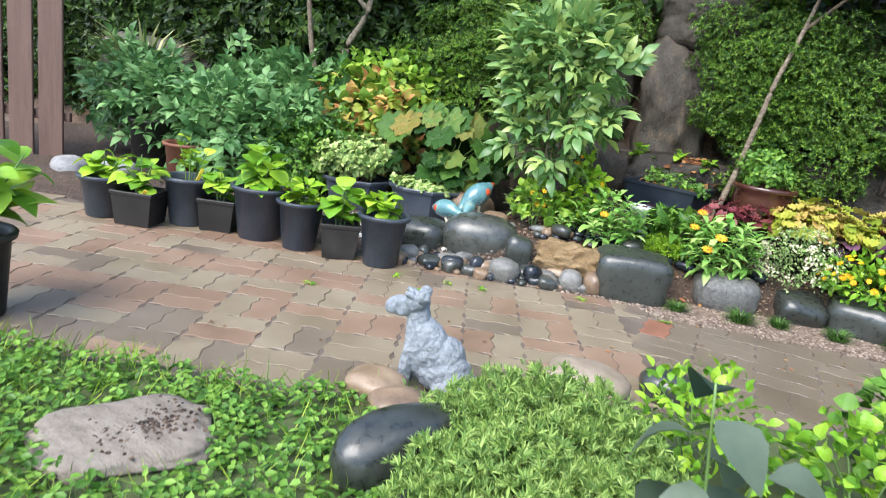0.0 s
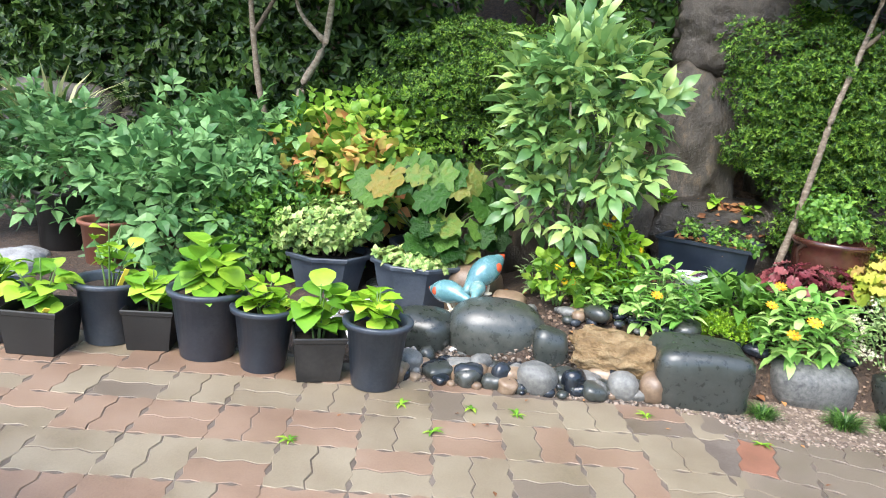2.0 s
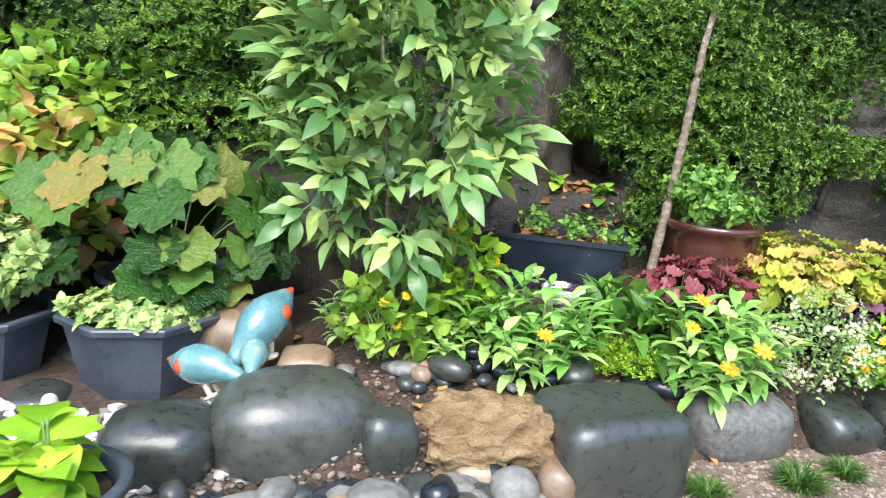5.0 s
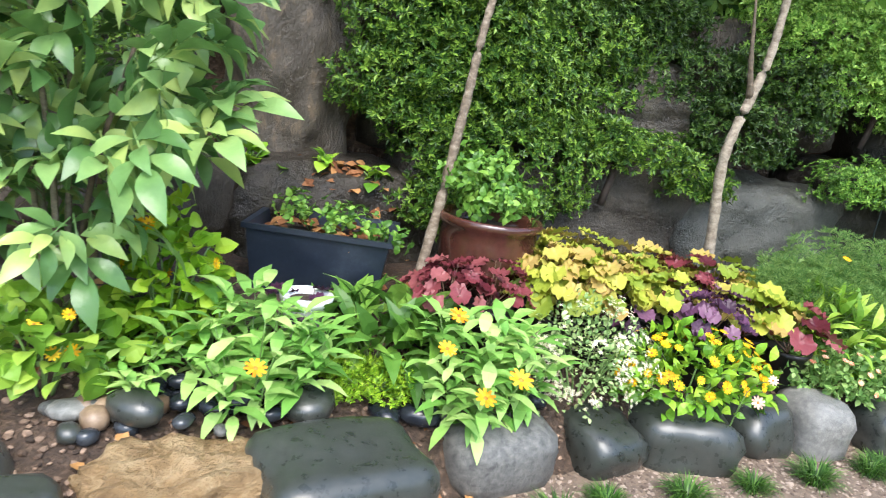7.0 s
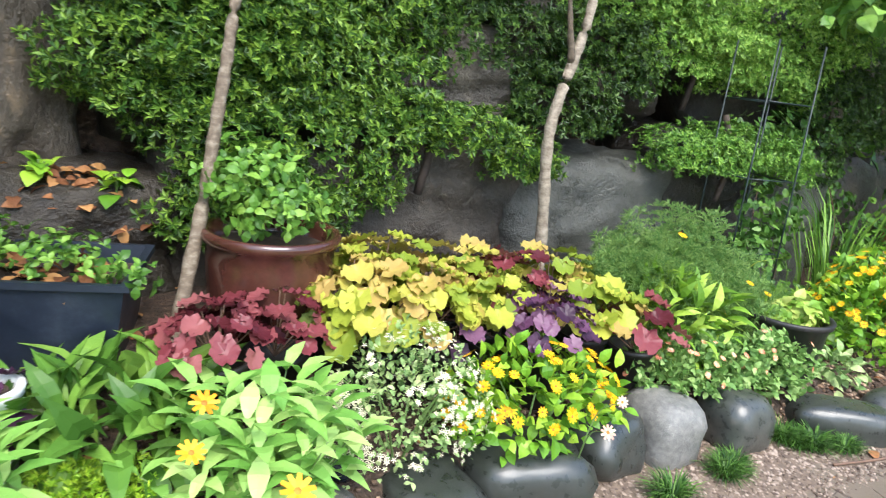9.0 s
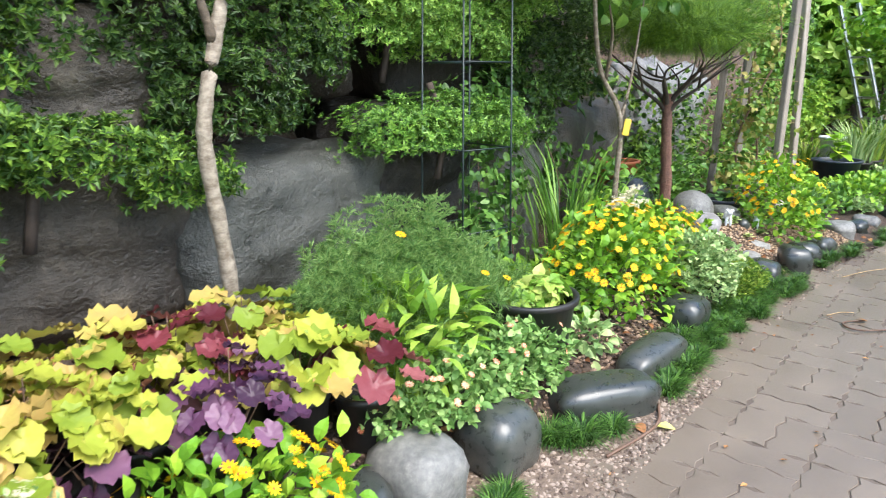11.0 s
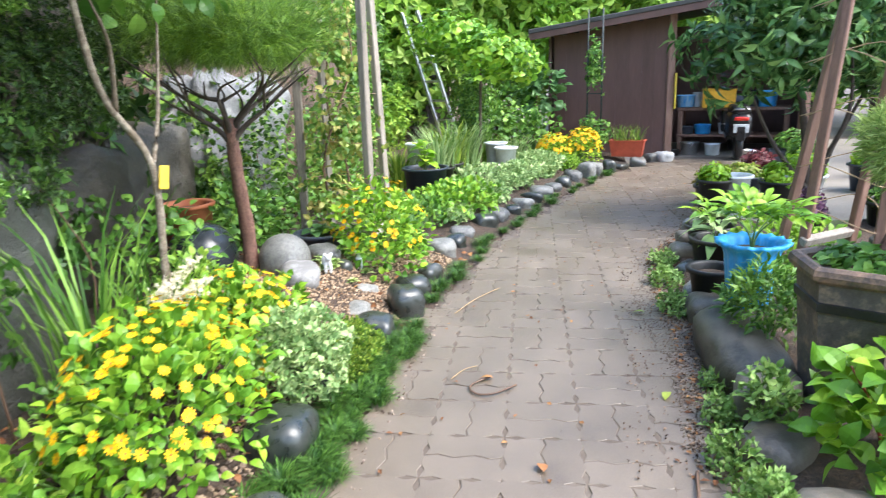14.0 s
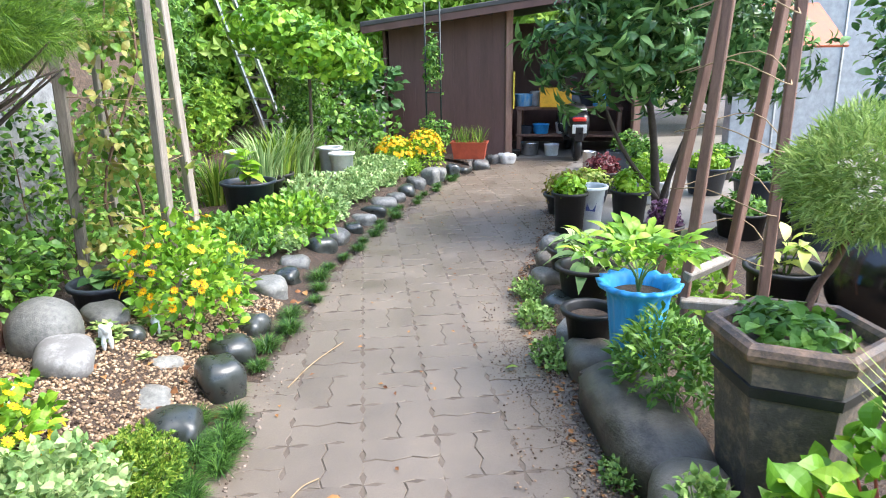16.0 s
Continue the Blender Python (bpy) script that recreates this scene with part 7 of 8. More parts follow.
solid("back_wall", box(4.0, 0.05, 2.1, 0.005), M_SHED, shed, m=pose(0, -2.2, 0))
solid("side_wall", box(0.05, 2.2, 1.95, 0.005), M_SHED, shed, m=pose(1.92, -1.1, 0))
solid("side_wall", box(0.05, 2.2, 2.3, 0.005), M_SHED, shed, m=pose(-1.98, -1.1, 0))
post(shed, (-1.95, -0.02, 0), (-1.95, -0.02, 2.3), 0.11, M_WOOD_BROWN)
solid("workbench", box(1.7, 0.6, 0.05, 0.006), M_WOOD_BROWN, shed, m=pose(-0.95, -0.9, 0.68))
solid("lower_shelf", box(1.7, 0.6, 0.04, 0.006), M_WOOD_BROWN, shed, m=pose(-0.95, -0.9, 0.25))
for u, v in ((-0.15, -0.65), (-1.75, -0.65), (-0.15, -1.15), (-1.75, -1.15)):
    solid("bench_leg", box(0.07, 0.07, 0.68, 0.005), M_WOOD_BROWN, shed, m=pose(u, v, 0))


def at_shed(u, v, z, rz=0):
    return shed.matrix_world @ pose(u, v, z, 0, 0, rz)


crate = new("crate")
crate.matrix_world = at_shed(-0.72, -0.72, 0.73, 6)
tagged(crate, "yellow plastic crate on the workbench", "crate")
solid("base", box(0.5, 0.36, 0.02, 0.004), M_YELLOW, crate)
for x, y, w, d in ((0, -0.175, 0.5, 0.015), (0, 0.175, 0.5, 0.015), (-0.243, 0, 0.015, 0.34), (0.243, 0, 0.015, 0.34)):
    solid("side", box(w, d, 0.27, 0.004), M_YELLOW, crate, m=pose(x, y, 0.015))
    solid("rim", box(w + 0.02, d + 0.02, 0.03, 0.004), M_YELLOW, crate, m=pose(x, y, 0.265))
BITS = [(-0.2, -0.85, 0.73, 0.16, 0.2, M_BLUE, "blue container on the workbench", "container"), (-0.4, -0.9, 0.73, 0.1, 0.24, M_WHITE, "white bottle on the workbench", "bottle"), (-1.2, -0.9, 0.73, 0.2, 0.16, M_POT, "dark pot on the workbench", "pot"), (-0.5, -0.75, 0.29, 0.14, 0.16, M_BLUE, "blue tub on the lower shelf", "tub"), (-0.85, -0.8, 0.29, 0.12, 0.18, M_WHITE, "white tub on the lower shelf", "tub"), (-0.25, -0.75, 0.29, 0.12, 0.13, M_POT, "dark pot on the lower shelf", "pot"), (-0.35, -0.3, 0, 0.15, 0.2, M_STEEL, "metal basin on the shed floor", "basin"), (-0.12, -0.1, 0, 0.1, 0.1, M_POT_BLACK, "black bowl on the shed floor", "bowl"), (-0.7, -0.25, 0, 0.12, 0.18, M_WHITE, "white bucket on the shed floor", "bucket"), (-1.45, -0.8, 0.73, 0.15, 0.25, M_BLUE, "blue box on the workbench", "box")]
for u, v, z, r, h, mt, lab, cat in BITS:
    ob = solid("storage_" + cat, lathe([(r * 0.8, 0), (r * 0.85, 0.01), (r * 0.97, h * 0.9), (r, h * 0.92), (r, h), (r * 0.93, h), (r * 0.8, h * 0.15)], 20), mt, None, True, m=at_shed(u, v, z))
    tagged(ob, lab, cat)
ob = solid("towel", moved(box(0.02, 0.12, 0.55, 0.005), Matrix.Identity(4)), M_YTAG, None, m=at_shed(-0.12, 0.0, 0.75))
tagged(ob, "yellow and white cloth hanging on the shed post", "cloth")

scooter = thing("scooter", 13.85, 0.52, 0, "black motor scooter parked at the shed, seen from behind", "scooter", rz=-10)


def wheel(ob, x, z, r, w):
    v, f = lathe([(r * 0.6, -w / 2), (r * 0.9, -w / 2), (r, -w * 0.25), (r, w * 0.25), (r * 0.9, w / 2), (r * 0.6, w / 2)], 28)
    t = solid("tyre", (v, f), M_BLACK, ob, True, m=pose(x, 0, z, 90, 0, 0))
    solid("rim", lathe([(r * 0.2, -w * 0.4), (r * 0.6, -w * 0.3), (r * 0.6, w * 0.3), (r * 0.2, w * 0.4)], 20), M_STEEL, t, True)


wheel(scooter, 0.0, 0.22, 0.22, 0.11)
wheel(scooter, 1.25, 0.22, 0.22, 0.1)
solid("body", [moved(rock(0.42, 0.17, 0.2, 3, 0.5, 0.05), Matrix.Identity(4))][0], M_BLACK, scooter, True, m=pose(0.18, 0, 0.52))
solid("seat", rock(0.38, 0.14, 0.07, 4, 0.5, 0.03), M_POT_BLACK, scooter, True, m=pose(0.25, 0, 0.74))
solid("front_shield", rock(0.08, 0.2, 0.35, 5, 0.5, 0.03), M_BLACK, scooter, True, m=pose(1.0, 0, 0.6))
solid("floorboard", box(0.5, 0.28, 0.08, 0.02), M_BLACK, scooter, m=pose(0.75, 0, 0.24))
solid("handlebar", tube([(0.95, -0.33, 0.98), (0.98, 0, 1.0), (0.95, 0.33, 0.98)], 0.018, 8), M_BLACK, scooter, True)
solid("mudguard", box(0.1, 0.14, 0.24, 0.02), M_BLACK, scooter, m=pose(-0.2, 0, 0.3, 0, -12, 0))
solid("number_plate", box(0.012, 0.21, 0.13, 0.003), M_WHITE, scooter, label="white number plate", m=pose(-0.265, 0, 0.42, 0, -12, 0))
for k in range(2):
    solid("plate_mark", box(0.004, 0.15 - 0.04 * k, 0.022, 0.001), M_WIRE, scooter, m=pose(-0.275, 0, 0.45 + 0.04 * k, 0, -12, 0))
tl = plain("red_lamp", (0.6, 0.03, 0.02), 0.2)
solid("tail_light", rock(0.03, 0.1, 0.03, 6, 0.5, 0.02), tl, scooter, True, "red tail light", pose(-0.23, 0, 0.62))
solid("grab_rail", tube([(-0.1, -0.13, 0.72), (-0.24, -0.1, 0.76), (-0.24, 0.1, 0.76), (-0.1, 0.13, 0.72)], 0.012, 8), M_STEEL, scooter, True)

red_trough = thing("red_trough", 13.5, 2.2, 0.12, "orange-red plastic trough with thin grassy leaves", "planter", rz=75)
M_RED_PLASTIC = plain("red_plastic", (0.42, 0.07, 0.03), 0.5)
solid("trough_body", trough(0.5, 0.24, 0.22), M_RED_PLASTIC, red_trough)
solid("soil", box(0.45, 0.2, 0.02, 0.003), M_POT_SOIL, red_trough, m=pose(0, 0, 0.17))
n = 70
leaves("blade", BLADE, np.stack([rng.uniform(-0.2, 0.2, n), rng.uniform(-0.08, 0.08, n), np.full(n, 0.18)], 1), np.stack([rng.normal(size=n) * 0.3, rng.normal(size=n) * 0.3, np.ones(n)], 1), rng.normal(size=(n, 3)), 0.3, L_GRASS, red_trough)
stone(13.75, 1.62, 0, 0.3, 0.22, 0.16, M_WHITE_GRAVEL, "white stone block at the shed post", 210, 10, 0.8, name="stone_block")
climber = thing("climber_trellis", 13.55, 2.7, 0.05, "slim dark trellis with a sparse climbing vine", "trellis")
for k in (-0.1, 0.1):
    solid("post", tube([(k * 0.4, k, 0), (k * 0.4, k, 2.2)], 0.012, 6), M_WIRE, climber, True)
for z in (0.6, 1.0, 1.4, 1.8):
    solid("bar", tube([(-0.04, -0.1, z), (0.04, 0.1, z)], 0.008, 6), M_WIRE, climber, True)
sprays(climber, [((0, 0, 1.3), (0.12, 0.14, 0.55)), ((0, 0, 0.4), (0.2, 0.25, 0.3))], TRIO, 0.06, L_MID, 230, "vine", shell=0.9)

# ---- planting beside the path, opposite the bed ----
yard = grid("yard", 8.9, 16.5, -8.0, 2.6, 80, 90, lambda X, Y: np.where((Y < np.interp(X, LOW[:, 0], LOW[:, 1]) - 0.05) | (X > 13.9), -0.004, -0.07), surface("worn_concrete", [(0.14, 0.12, 0.1), (0.25, 0.22, 0.185), (0.36, 0.33, 0.29)], 1.2, 0.7, 0.5, 60))
tagged(yard, "worn pale concrete yard in front of the shed", "yard", kind="structure")
tagged(grid("side_bed", 2.4, 9.6, -1.2, 2.95, 110, 70, lambda X, Y: np.where((Y > -0.5 + 0.3 * np.sin(X * 1.9) + 0.15 * np.sin(X * 5)) & (X > 3.1 + 0.25 * np.sin(Y * 3)) & (X < 9.2 + 0.2 * np.sin(Y * 4)) & (Y < np.interp(X, LOW[:, 0], LOW[:, 1]) - 0.1), 0.05 + 0.02 * np.sin(X * 6) * np.cos(Y * 5), -0.06), M_SOIL), "dark soil of the bed across the path", "soil", kind="structure")
M_MIX = surface("brown_grey_stone", [(0.035, 0.03, 0.022), (0.11, 0.093, 0.07), (0.16, 0.138, 0.108), (0.26, 0.23, 0.185)], 12, 0.42, 0.9, 90, depth=0.012)
SL = "big smooth wet stone edging the path"
for i, (x, y, a, b, c) in enumerate(((6.22, 2.56, 0.84, 0.33, 0.25), (6.85, 2.55, 0.3, 0.24, 0.2), (5.68, 2.6, 0.34, 0.26, 0.24), (7.25, 2.48, 0.28, 0.22, 0.14), (7.7, 2.46, 0.24, 0.2, 0.14), (8.15, 2.43, 0.22, 0.2, 0.17), (8.5, 2.33, 0.2, 0.2, 0.18), (8.85, 2.2, 0.2, 0.2, 0.2), (9.1, 2.1, 0.18, 0.18, 0.17), (5.35, 2.66, 0.3, 0.24, 0.18), (4.9, 2.62, 0.3, 0.24, 0.2), (4.4, 2.6, 0.34, 0.26, 0.2))):
    stone(x, y, -0.04, a, b, c, (M_DARK_STONE, M_MIX, M_MIX, M_GREY_STONE)[i % 4] if i else M_MIX, SL, 220 + i, -10 * (i % 5), 0.4, 0.14, group="stones across the path")

M_HEX = surface("weathered_clay", [(0.03, 0.025, 0.021), (0.075, 0.061, 0.051), (0.12, 0.096, 0.078), (0.34, 0.23, 0.155)], 13, 0.7, 0.9, 50, depth=0.012)
M_HEX_RIM = surface("worn_clay_rim", [(0.03, 0.024, 0.019), (0.065, 0.049, 0.038), (0.095, 0.066, 0.049), (0.27, 0.165, 0.105)], 12, 0.6, 0.7, 60, depth=0.008)
hexp = thing("weathered_planter", 5.78, 2.24, 0.03, "tall weathered six-sided grey clay planter with thick brown rim", "planter", rz=-1)
solid("planter_body", lathe([(0.19, 0), (0.2, 0.01), (0.225, 0.3), (0.245, 0.5), (0.25, 0.57), (0.225, 0.575), (0.21, 0.5), (0.185, 0.1)], 6), M_HEX, hexp)
solid("rim", lathe([(0.236, 0.555), (0.262, 0.558), (0.281, 0.572), (0.287, 0.592), (0.28, 0.612), (0.262, 0.624), (0.242, 0.622), (0.228, 0.608), (0.222, 0.575)], 6), M_HEX_RIM, hexp, label="thick rounded worn brown rim")
solid("rim_band", lathe([(0.243, 0.44), (0.25, 0.442), (0.254, 0.478), (0.246, 0.48)], 6), M_POT_BLACK, hexp, label="thin dark band below the rim")
solid("soil", lathe([(0.218, 0.5), (0.212, 0.53)], 6), M_POT_SOIL, hexp)
sprays(hexp, [((0.02, 0, 0.57), (0.17, 0.16, 0.07))], TRIO, 0.075, L_MID, 360, seed=5)
topiary = thing("rosemary_topiary", 5.86, 2.16, 0.6, "rosemary trained as a ball on a bare stem", "topiary")
solid("trunk", tube(curve_pts([(0, 0.03, -0.06), (0.02, -0.03, 0.12), (0.0, -0.08, 0.24), (-0.01, -0.13, 0.4)], 5), np.linspace(0.015, 0.011, 16), 8), M_BARK_RED, topiary, True)
sprays(topiary, [((-0.03, -0.17, 0.51), (0.29, 0.28, 0.19))], TINY_THREAD, 0.07, leaf_mat("leaf_topiary", [(0.19, 0.33, 0.12), (0.32, 0.49, 0.19), (0.48, 0.63, 0.3)], 0.5), 7000, shell=0.45, rough=0.15, up=0.35, cut=-1, facing="in")

def ribbed_pot(profile, seg, ribs, depth):
    """A thin turned pot whose sides are pleated: profile rows are radius, height, strength of the pleats."""
    v, f = lathe([(r, z) for r, z, _ in profile], seg)
    out = []
    for k, (x, y, z) in enumerate(v):
        a, q = 2 * math.pi * (k % seg) / seg, 1 + depth * profile[k // seg][2] * math.cos(ribs * 2 * math.pi * (k % seg) / seg)
        out.append((x * q, y * q, z - 0.2 * depth * profile[k // seg][2] * abs(math.sin(ribs * a / 2))))
    return out, f


blue_pot = thing("blue_pot", 6.71, 2.39, 0.14, "faded bright blue ribbed plastic pot holding a leafy plant", "plant pot")
solid("pot_body", ribbed_pot([(0.105, 0, 0), (0.11, 0.01, 0.3), (0.128, 0.2, 0.8), (0.138, 0.29, 1), (0.15, 0.32, 1), (0.185, 0.345, 1.2), (0.188, 0.362, 1.2), (0.16, 0.362, 1), (0.135, 0.34, 1), (0.128, 0.28, 0.8), (0.1, 0.04, 0)], 96, 16, 0.035), M_BLUE, blue_pot, True)
solid("soil", lathe([(0.12, 0.26), (0.124, 0.3)], 28), M_POT_SOIL, blue_pot, label="dark potting soil")
pm = faces_mesh("leaf", COMPOUND[0], COMPOUND[1], L_HYD, True)
for k in range(22):
    a, t = k * 2.4, random.uniform(0.0, 1.0)
    part("leaf", pm, blue_pot, m=pose(0.2 * t * math.cos(a), 0.2 * t * math.sin(a), 0.52 - 0.05 * t, 0, 0, math.degrees(a) - 90) @ pose(0, 0, 0, random.uniform(0, 35), 0, 0) @ Matrix.Scale(random.uniform(0.18, 0.25), 4))
stems(blue_pot, [[(0, 0, 0.3), (0.03 * math.cos(k), 0.03 * math.sin(k), 0.4), (0.12 * math.cos(k), 0.12 * math.sin(k), 0.5)] for k in range(6)], 0.006, M_STEM)
solid("slate", box(0.34, 0.2, 0.035, 0.008), M_BOULDER, None, m=pose(6.5, 2.52, 0.1, 4, 0, 40))
tagged(bpy.data.objects["slate"], "flat dark slate slab under the blue pot", "stone slab")
pot("small_pot", 7.05, 2.5, 0.05, 0.1, 0.13, 0.2, M_POT_BLACK, "small brown-black pot beside the blue pot", 28)
for i, (x, y) in enumerate(((7.75, 2.3), (8.15, 2.25))):
    b = pot("round_pot", x, y, 0.06, 0.14, 0.17, 0.2, M_POT_BLACK, "black pot with a grey-green hosta", 30)
    broad_plant(b, 0.16, 0.2, 14, 0.2, L_SILVER, leaf_shape((0.1, 0.16, 0.17, 0.1), 0.3, 0.35), 80 + i, M_STEM, 0.16)
flower_bush("feathery_plant", "feathery dark green plant between planter and blue pot", 6.32, 2.4, 0.12, 0.26, 0.22, 0.22, 1200, L_MID, LEAF_LONG, 0.075, 0, 0, YB, 31)
flower_bush("leafy_plant", "bright green leafy plant spreading between stones", 5.5, 2.66, 0.03, 0.12, 0.1, 0.17, 420, leaf_mat("leaf_mint", [(0.09, 0.2, 0.05), (0.18, 0.34, 0.1), (0.31, 0.49, 0.19)], 0.45), TRIO, 0.045, 0, 0, YB, 32)
flower_bush("leafy_plant", "green leafy plants under the obelisk", 7.5, 1.9, 0.05, 0.5, 0.35, 0.25, 260, L_BRIGHT, LEAF, 0.08, 0, 0, YB, 33)
for i, (x, y, r, h) in enumerate(((5.62, 2.78, 0.13, 0.1), (5.3, 2.82, 0.15, 0.12), (5.0, 2.8, 0.16, 0.14), (4.65, 2.76, 0.16, 0.12), (4.25, 2.74, 0.18, 0.14), (5.95, 2.72, 0.12, 0.08), (6.95, 2.72, 0.14, 0.1), (7.5, 2.68, 0.16, 0.1), (7.95, 2.62, 0.14, 0.09))):
    flower_bush("mint_patch", "low light green weeds growing between the edging stones", x, y, -0.01, r, r * 0.7, h, 560, leaf_mat("leaf_mint", [(0.09, 0.2, 0.05), (0.18, 0.34, 0.1), (0.31, 0.49, 0.19)], 0.45), TRIO, 0.036, 0, 0, YB, 700 + i, 0.02)
bals = thing("balsam_plant", 5.2, 2.3, 0.02, "broad-leaved light green plant with red stems", "plant")
stems(bals, [[(0.05 * math.cos(k * 1.2), 0.05 * math.sin(k * 1.2), 0), (0.12 * math.cos(k * 1.2), 0.12 * math.sin(k * 1.2), 0.25), (0.2 * math.cos(k * 1.2), 0.2 * math.sin(k * 1.2), 0.4)] for k in range(6)], 0.008, plain("red_stem", (0.35, 0.05, 0.03), 0.5))
sprays(bals, [((0, 0, 0.32), (0.27, 0.25, 0.18)), ((0, 0.05, 0.15), (0.26, 0.25, 0.15))], [leaf_shape((0.17, 0.29, 0.33, 0.28, 0.16), 0.2, 0.25)], 0.12, L_HYD, 190, facing="in")
tall_grass(5.35, 2.05, 0.1, 40, 0.55, L_VARIE, "clump of yellow-green strappy leaves", 30, 0.06, 1.6)

obel2 = thing("brown_obelisk", 7.05, 1.9, 0.05, "tall obelisk of brown timber posts with wire", "trellis")
for a, b in (((0.28, 0.17, 0), (0.2, -0.16, 2.3)), ((-0.12, 0.18, 0), (0.02, -0.05, 2.3)), ((0.14, -0.17, 0), (0.14, -0.42, 2.3)), ((-0.26, -0.16, 0), (-0.1, -0.3, 2.3))):
    post(obel2, a, b, 0.05, M_WOOD_BROWN)
for a, b in (((-0.12, 0.18, 0.25), (-0.26, -0.16, 0.25)), ((-0.12, 0.16, 0.38), (0.14, -0.2, 0.38))):
    post(obel2, a, b, 0.05, M_WOOD, "rail")
for i, z in enumerate((0.5, 0.75, 1.05, 1.35, 1.65)):
    solid("wire", tube(curve_pts([(0.26, 0.12 - 0.1 * z / 2, z), (-0.1, 0.15 - 0.1 * z, z + 0.06), (-0.24, -0.2, z - 0.05), (0.14, -0.25, z + 0.1), (0.26, 0.1, z)], 4), 0.003, 5), M_STRAW, obel2, True)
onggi = thing("black_jar", 6.95, 0.98, 0.02, "large glossy black earthenware jar", "jar")
solid("jar_body", lathe([(0.14, 0), (0.16, 0.02), (0.26, 0.22), (0.285, 0.36), (0.26, 0.49), (0.18, 0.57), (0.17, 0.59), (0.19, 0.61), (0.18, 0.62), (0.14, 0.59), (0.13, 0.1)], 40), surface("black_glaze", [(0.008, 0.007, 0.006), (0.02, 0.017, 0.015), (0.05, 0.04, 0.034)], 4, 0.18, 0.1, 50, coat=0.5), onggi, True)
jar_two = thing("black_jar", 6.2, 1.28, 0.02, "tall glossy black earthenware jar beside the planter", "jar")
solid("jar_body", lathe([(0.12, 0), (0.13, 0.02), (0.2, 0.2), (0.215, 0.33), (0.19, 0.46), (0.13, 0.53), (0.14, 0.55), (0.145, 0.57), (0.12, 0.57), (0.1, 0.5), (0.1, 0.1)], 40), bpy.data.materials["black_glaze"], jar_two, True)
solid("rim", lathe([(0.125, 0.53), (0.148, 0.535), (0.158, 0.555), (0.15, 0.575), (0.12, 0.578), (0.112, 0.56)], 40), bpy.data.materials["black_glaze"], jar_two, True)
solid("rim", lathe([(0.165, 0.575), (0.192, 0.58), (0.204, 0.6), (0.195, 0.622), (0.15, 0.625), (0.14, 0.61)], 40), bpy.data.materials["black_glaze"], onggi, True)
hp = pot("round_pot", 7.3, 1.3, 0.02, 0.17, 0.2, 0.32, M_POT_BLACK, "black pot with a yellow-green broad-leaved plant", 30)
broad_plant(hp, 0.2, 0.25, 16, 0.2, L_VARIE, leaf_shape((0.12, 0.18, 0.18, 0.1), 0.25, 0.3), 91, M_STEM, 0.27)

# evergreen tree and the pots round it
loq = big_shrub("loquat_tree", "dark evergreen tree with large glossy leaves", 9.75, 0.95, 0.0, [((9.5, 1.5, 1.55), (0.7, 0.75, 0.5)), ((9.8, 0.8, 1.75), (0.8, 0.8, 0.6)), ((9.6, 1.25, 2.15), (0.9, 0.9, 0.5)), ((9.9, 0.3, 1.5), (0.6, 0.6, 0.5))], L_SHADE, [whorl(leaf_shape((0.1, 0.15, 0.14, 0.08), 0.2, 0.3), 7, 25, 7)], 0.2, 36, 95,
                [[(9.75, 0.98, -0.05), (9.7, 1.05, 0.4), (9.6, 1.15, 0.9), (9.6, 1.3, 1.6)], [(9.75, 0.95, 0.0), (9.9, 0.8, 0.5), (10.0, 0.5, 1.1), (10, 0.3, 1.6)], [(9.72, 1.0, 0.1), (9.5, 1.0, 0.5), (9.3, 0.9, 1.0), (9.4, 0.9, 1.6)], [(9.7, 1.0, 0.2), (9.6, 1.4, 0.7), (9.4, 1.7, 1.2)]], 0.045, M_BARK_DARK, "out", 0.3)
white_pot = pot("white_pot", 9.4, 1.76, 0.02, 0.1, 0.14, 0.42, M_WHITE, "white plastic pot with a blue picture on it", 32)
solid("print", box(0.08, 0.004, 0.1, 0.001), plain("blue_print", (0.02, 0.03, 0.12), 0.5), white_pot, label="dark blue printed figure", m=pose(-0.118, 0.02, 0.22, 0, -8, 85))
OTHER = [(9.15, 2.0, 0.13, 0.44, L_LIME), (9.65, 1.3, 0.16, 0.34, L_LIME), (10.3, 1.7, 0.2, 0.2, L_YELLOWG), (10.8, 1.3, 0.22, 0.22, L_VARIE), (11.3, 1.0, 0.2, 0.24, L_REDH), (10.7, 0.7, 0.22, 0.24, L_LIME), (9.0, 0.6, 0.2, 0.26, L_MID), (8.6, 0.2, 0.2, 0.3, L_BRIGHT), (9.3, -0.1, 0.2, 0.28, L_BRIGHT), (10.2, -0.2, 0.2, 0.3, L_MID), (11.0, -0.1, 0.22, 0.3, L_LIME), (11.8, 0.3, 0.2, 0.3, L_MID), (9.9, -0.8, 0.2, 0.3, L_BRIGHT), (8.4, -0.5, 0.2, 0.32, L_MID), (10.9, -1.0, 0.22, 0.3, L_BRIGHT), (11.9, -0.7, 0.22, 0.3, L_MID), (8.9, 1.3, 0.14, 0.2, L_PURPLE)]
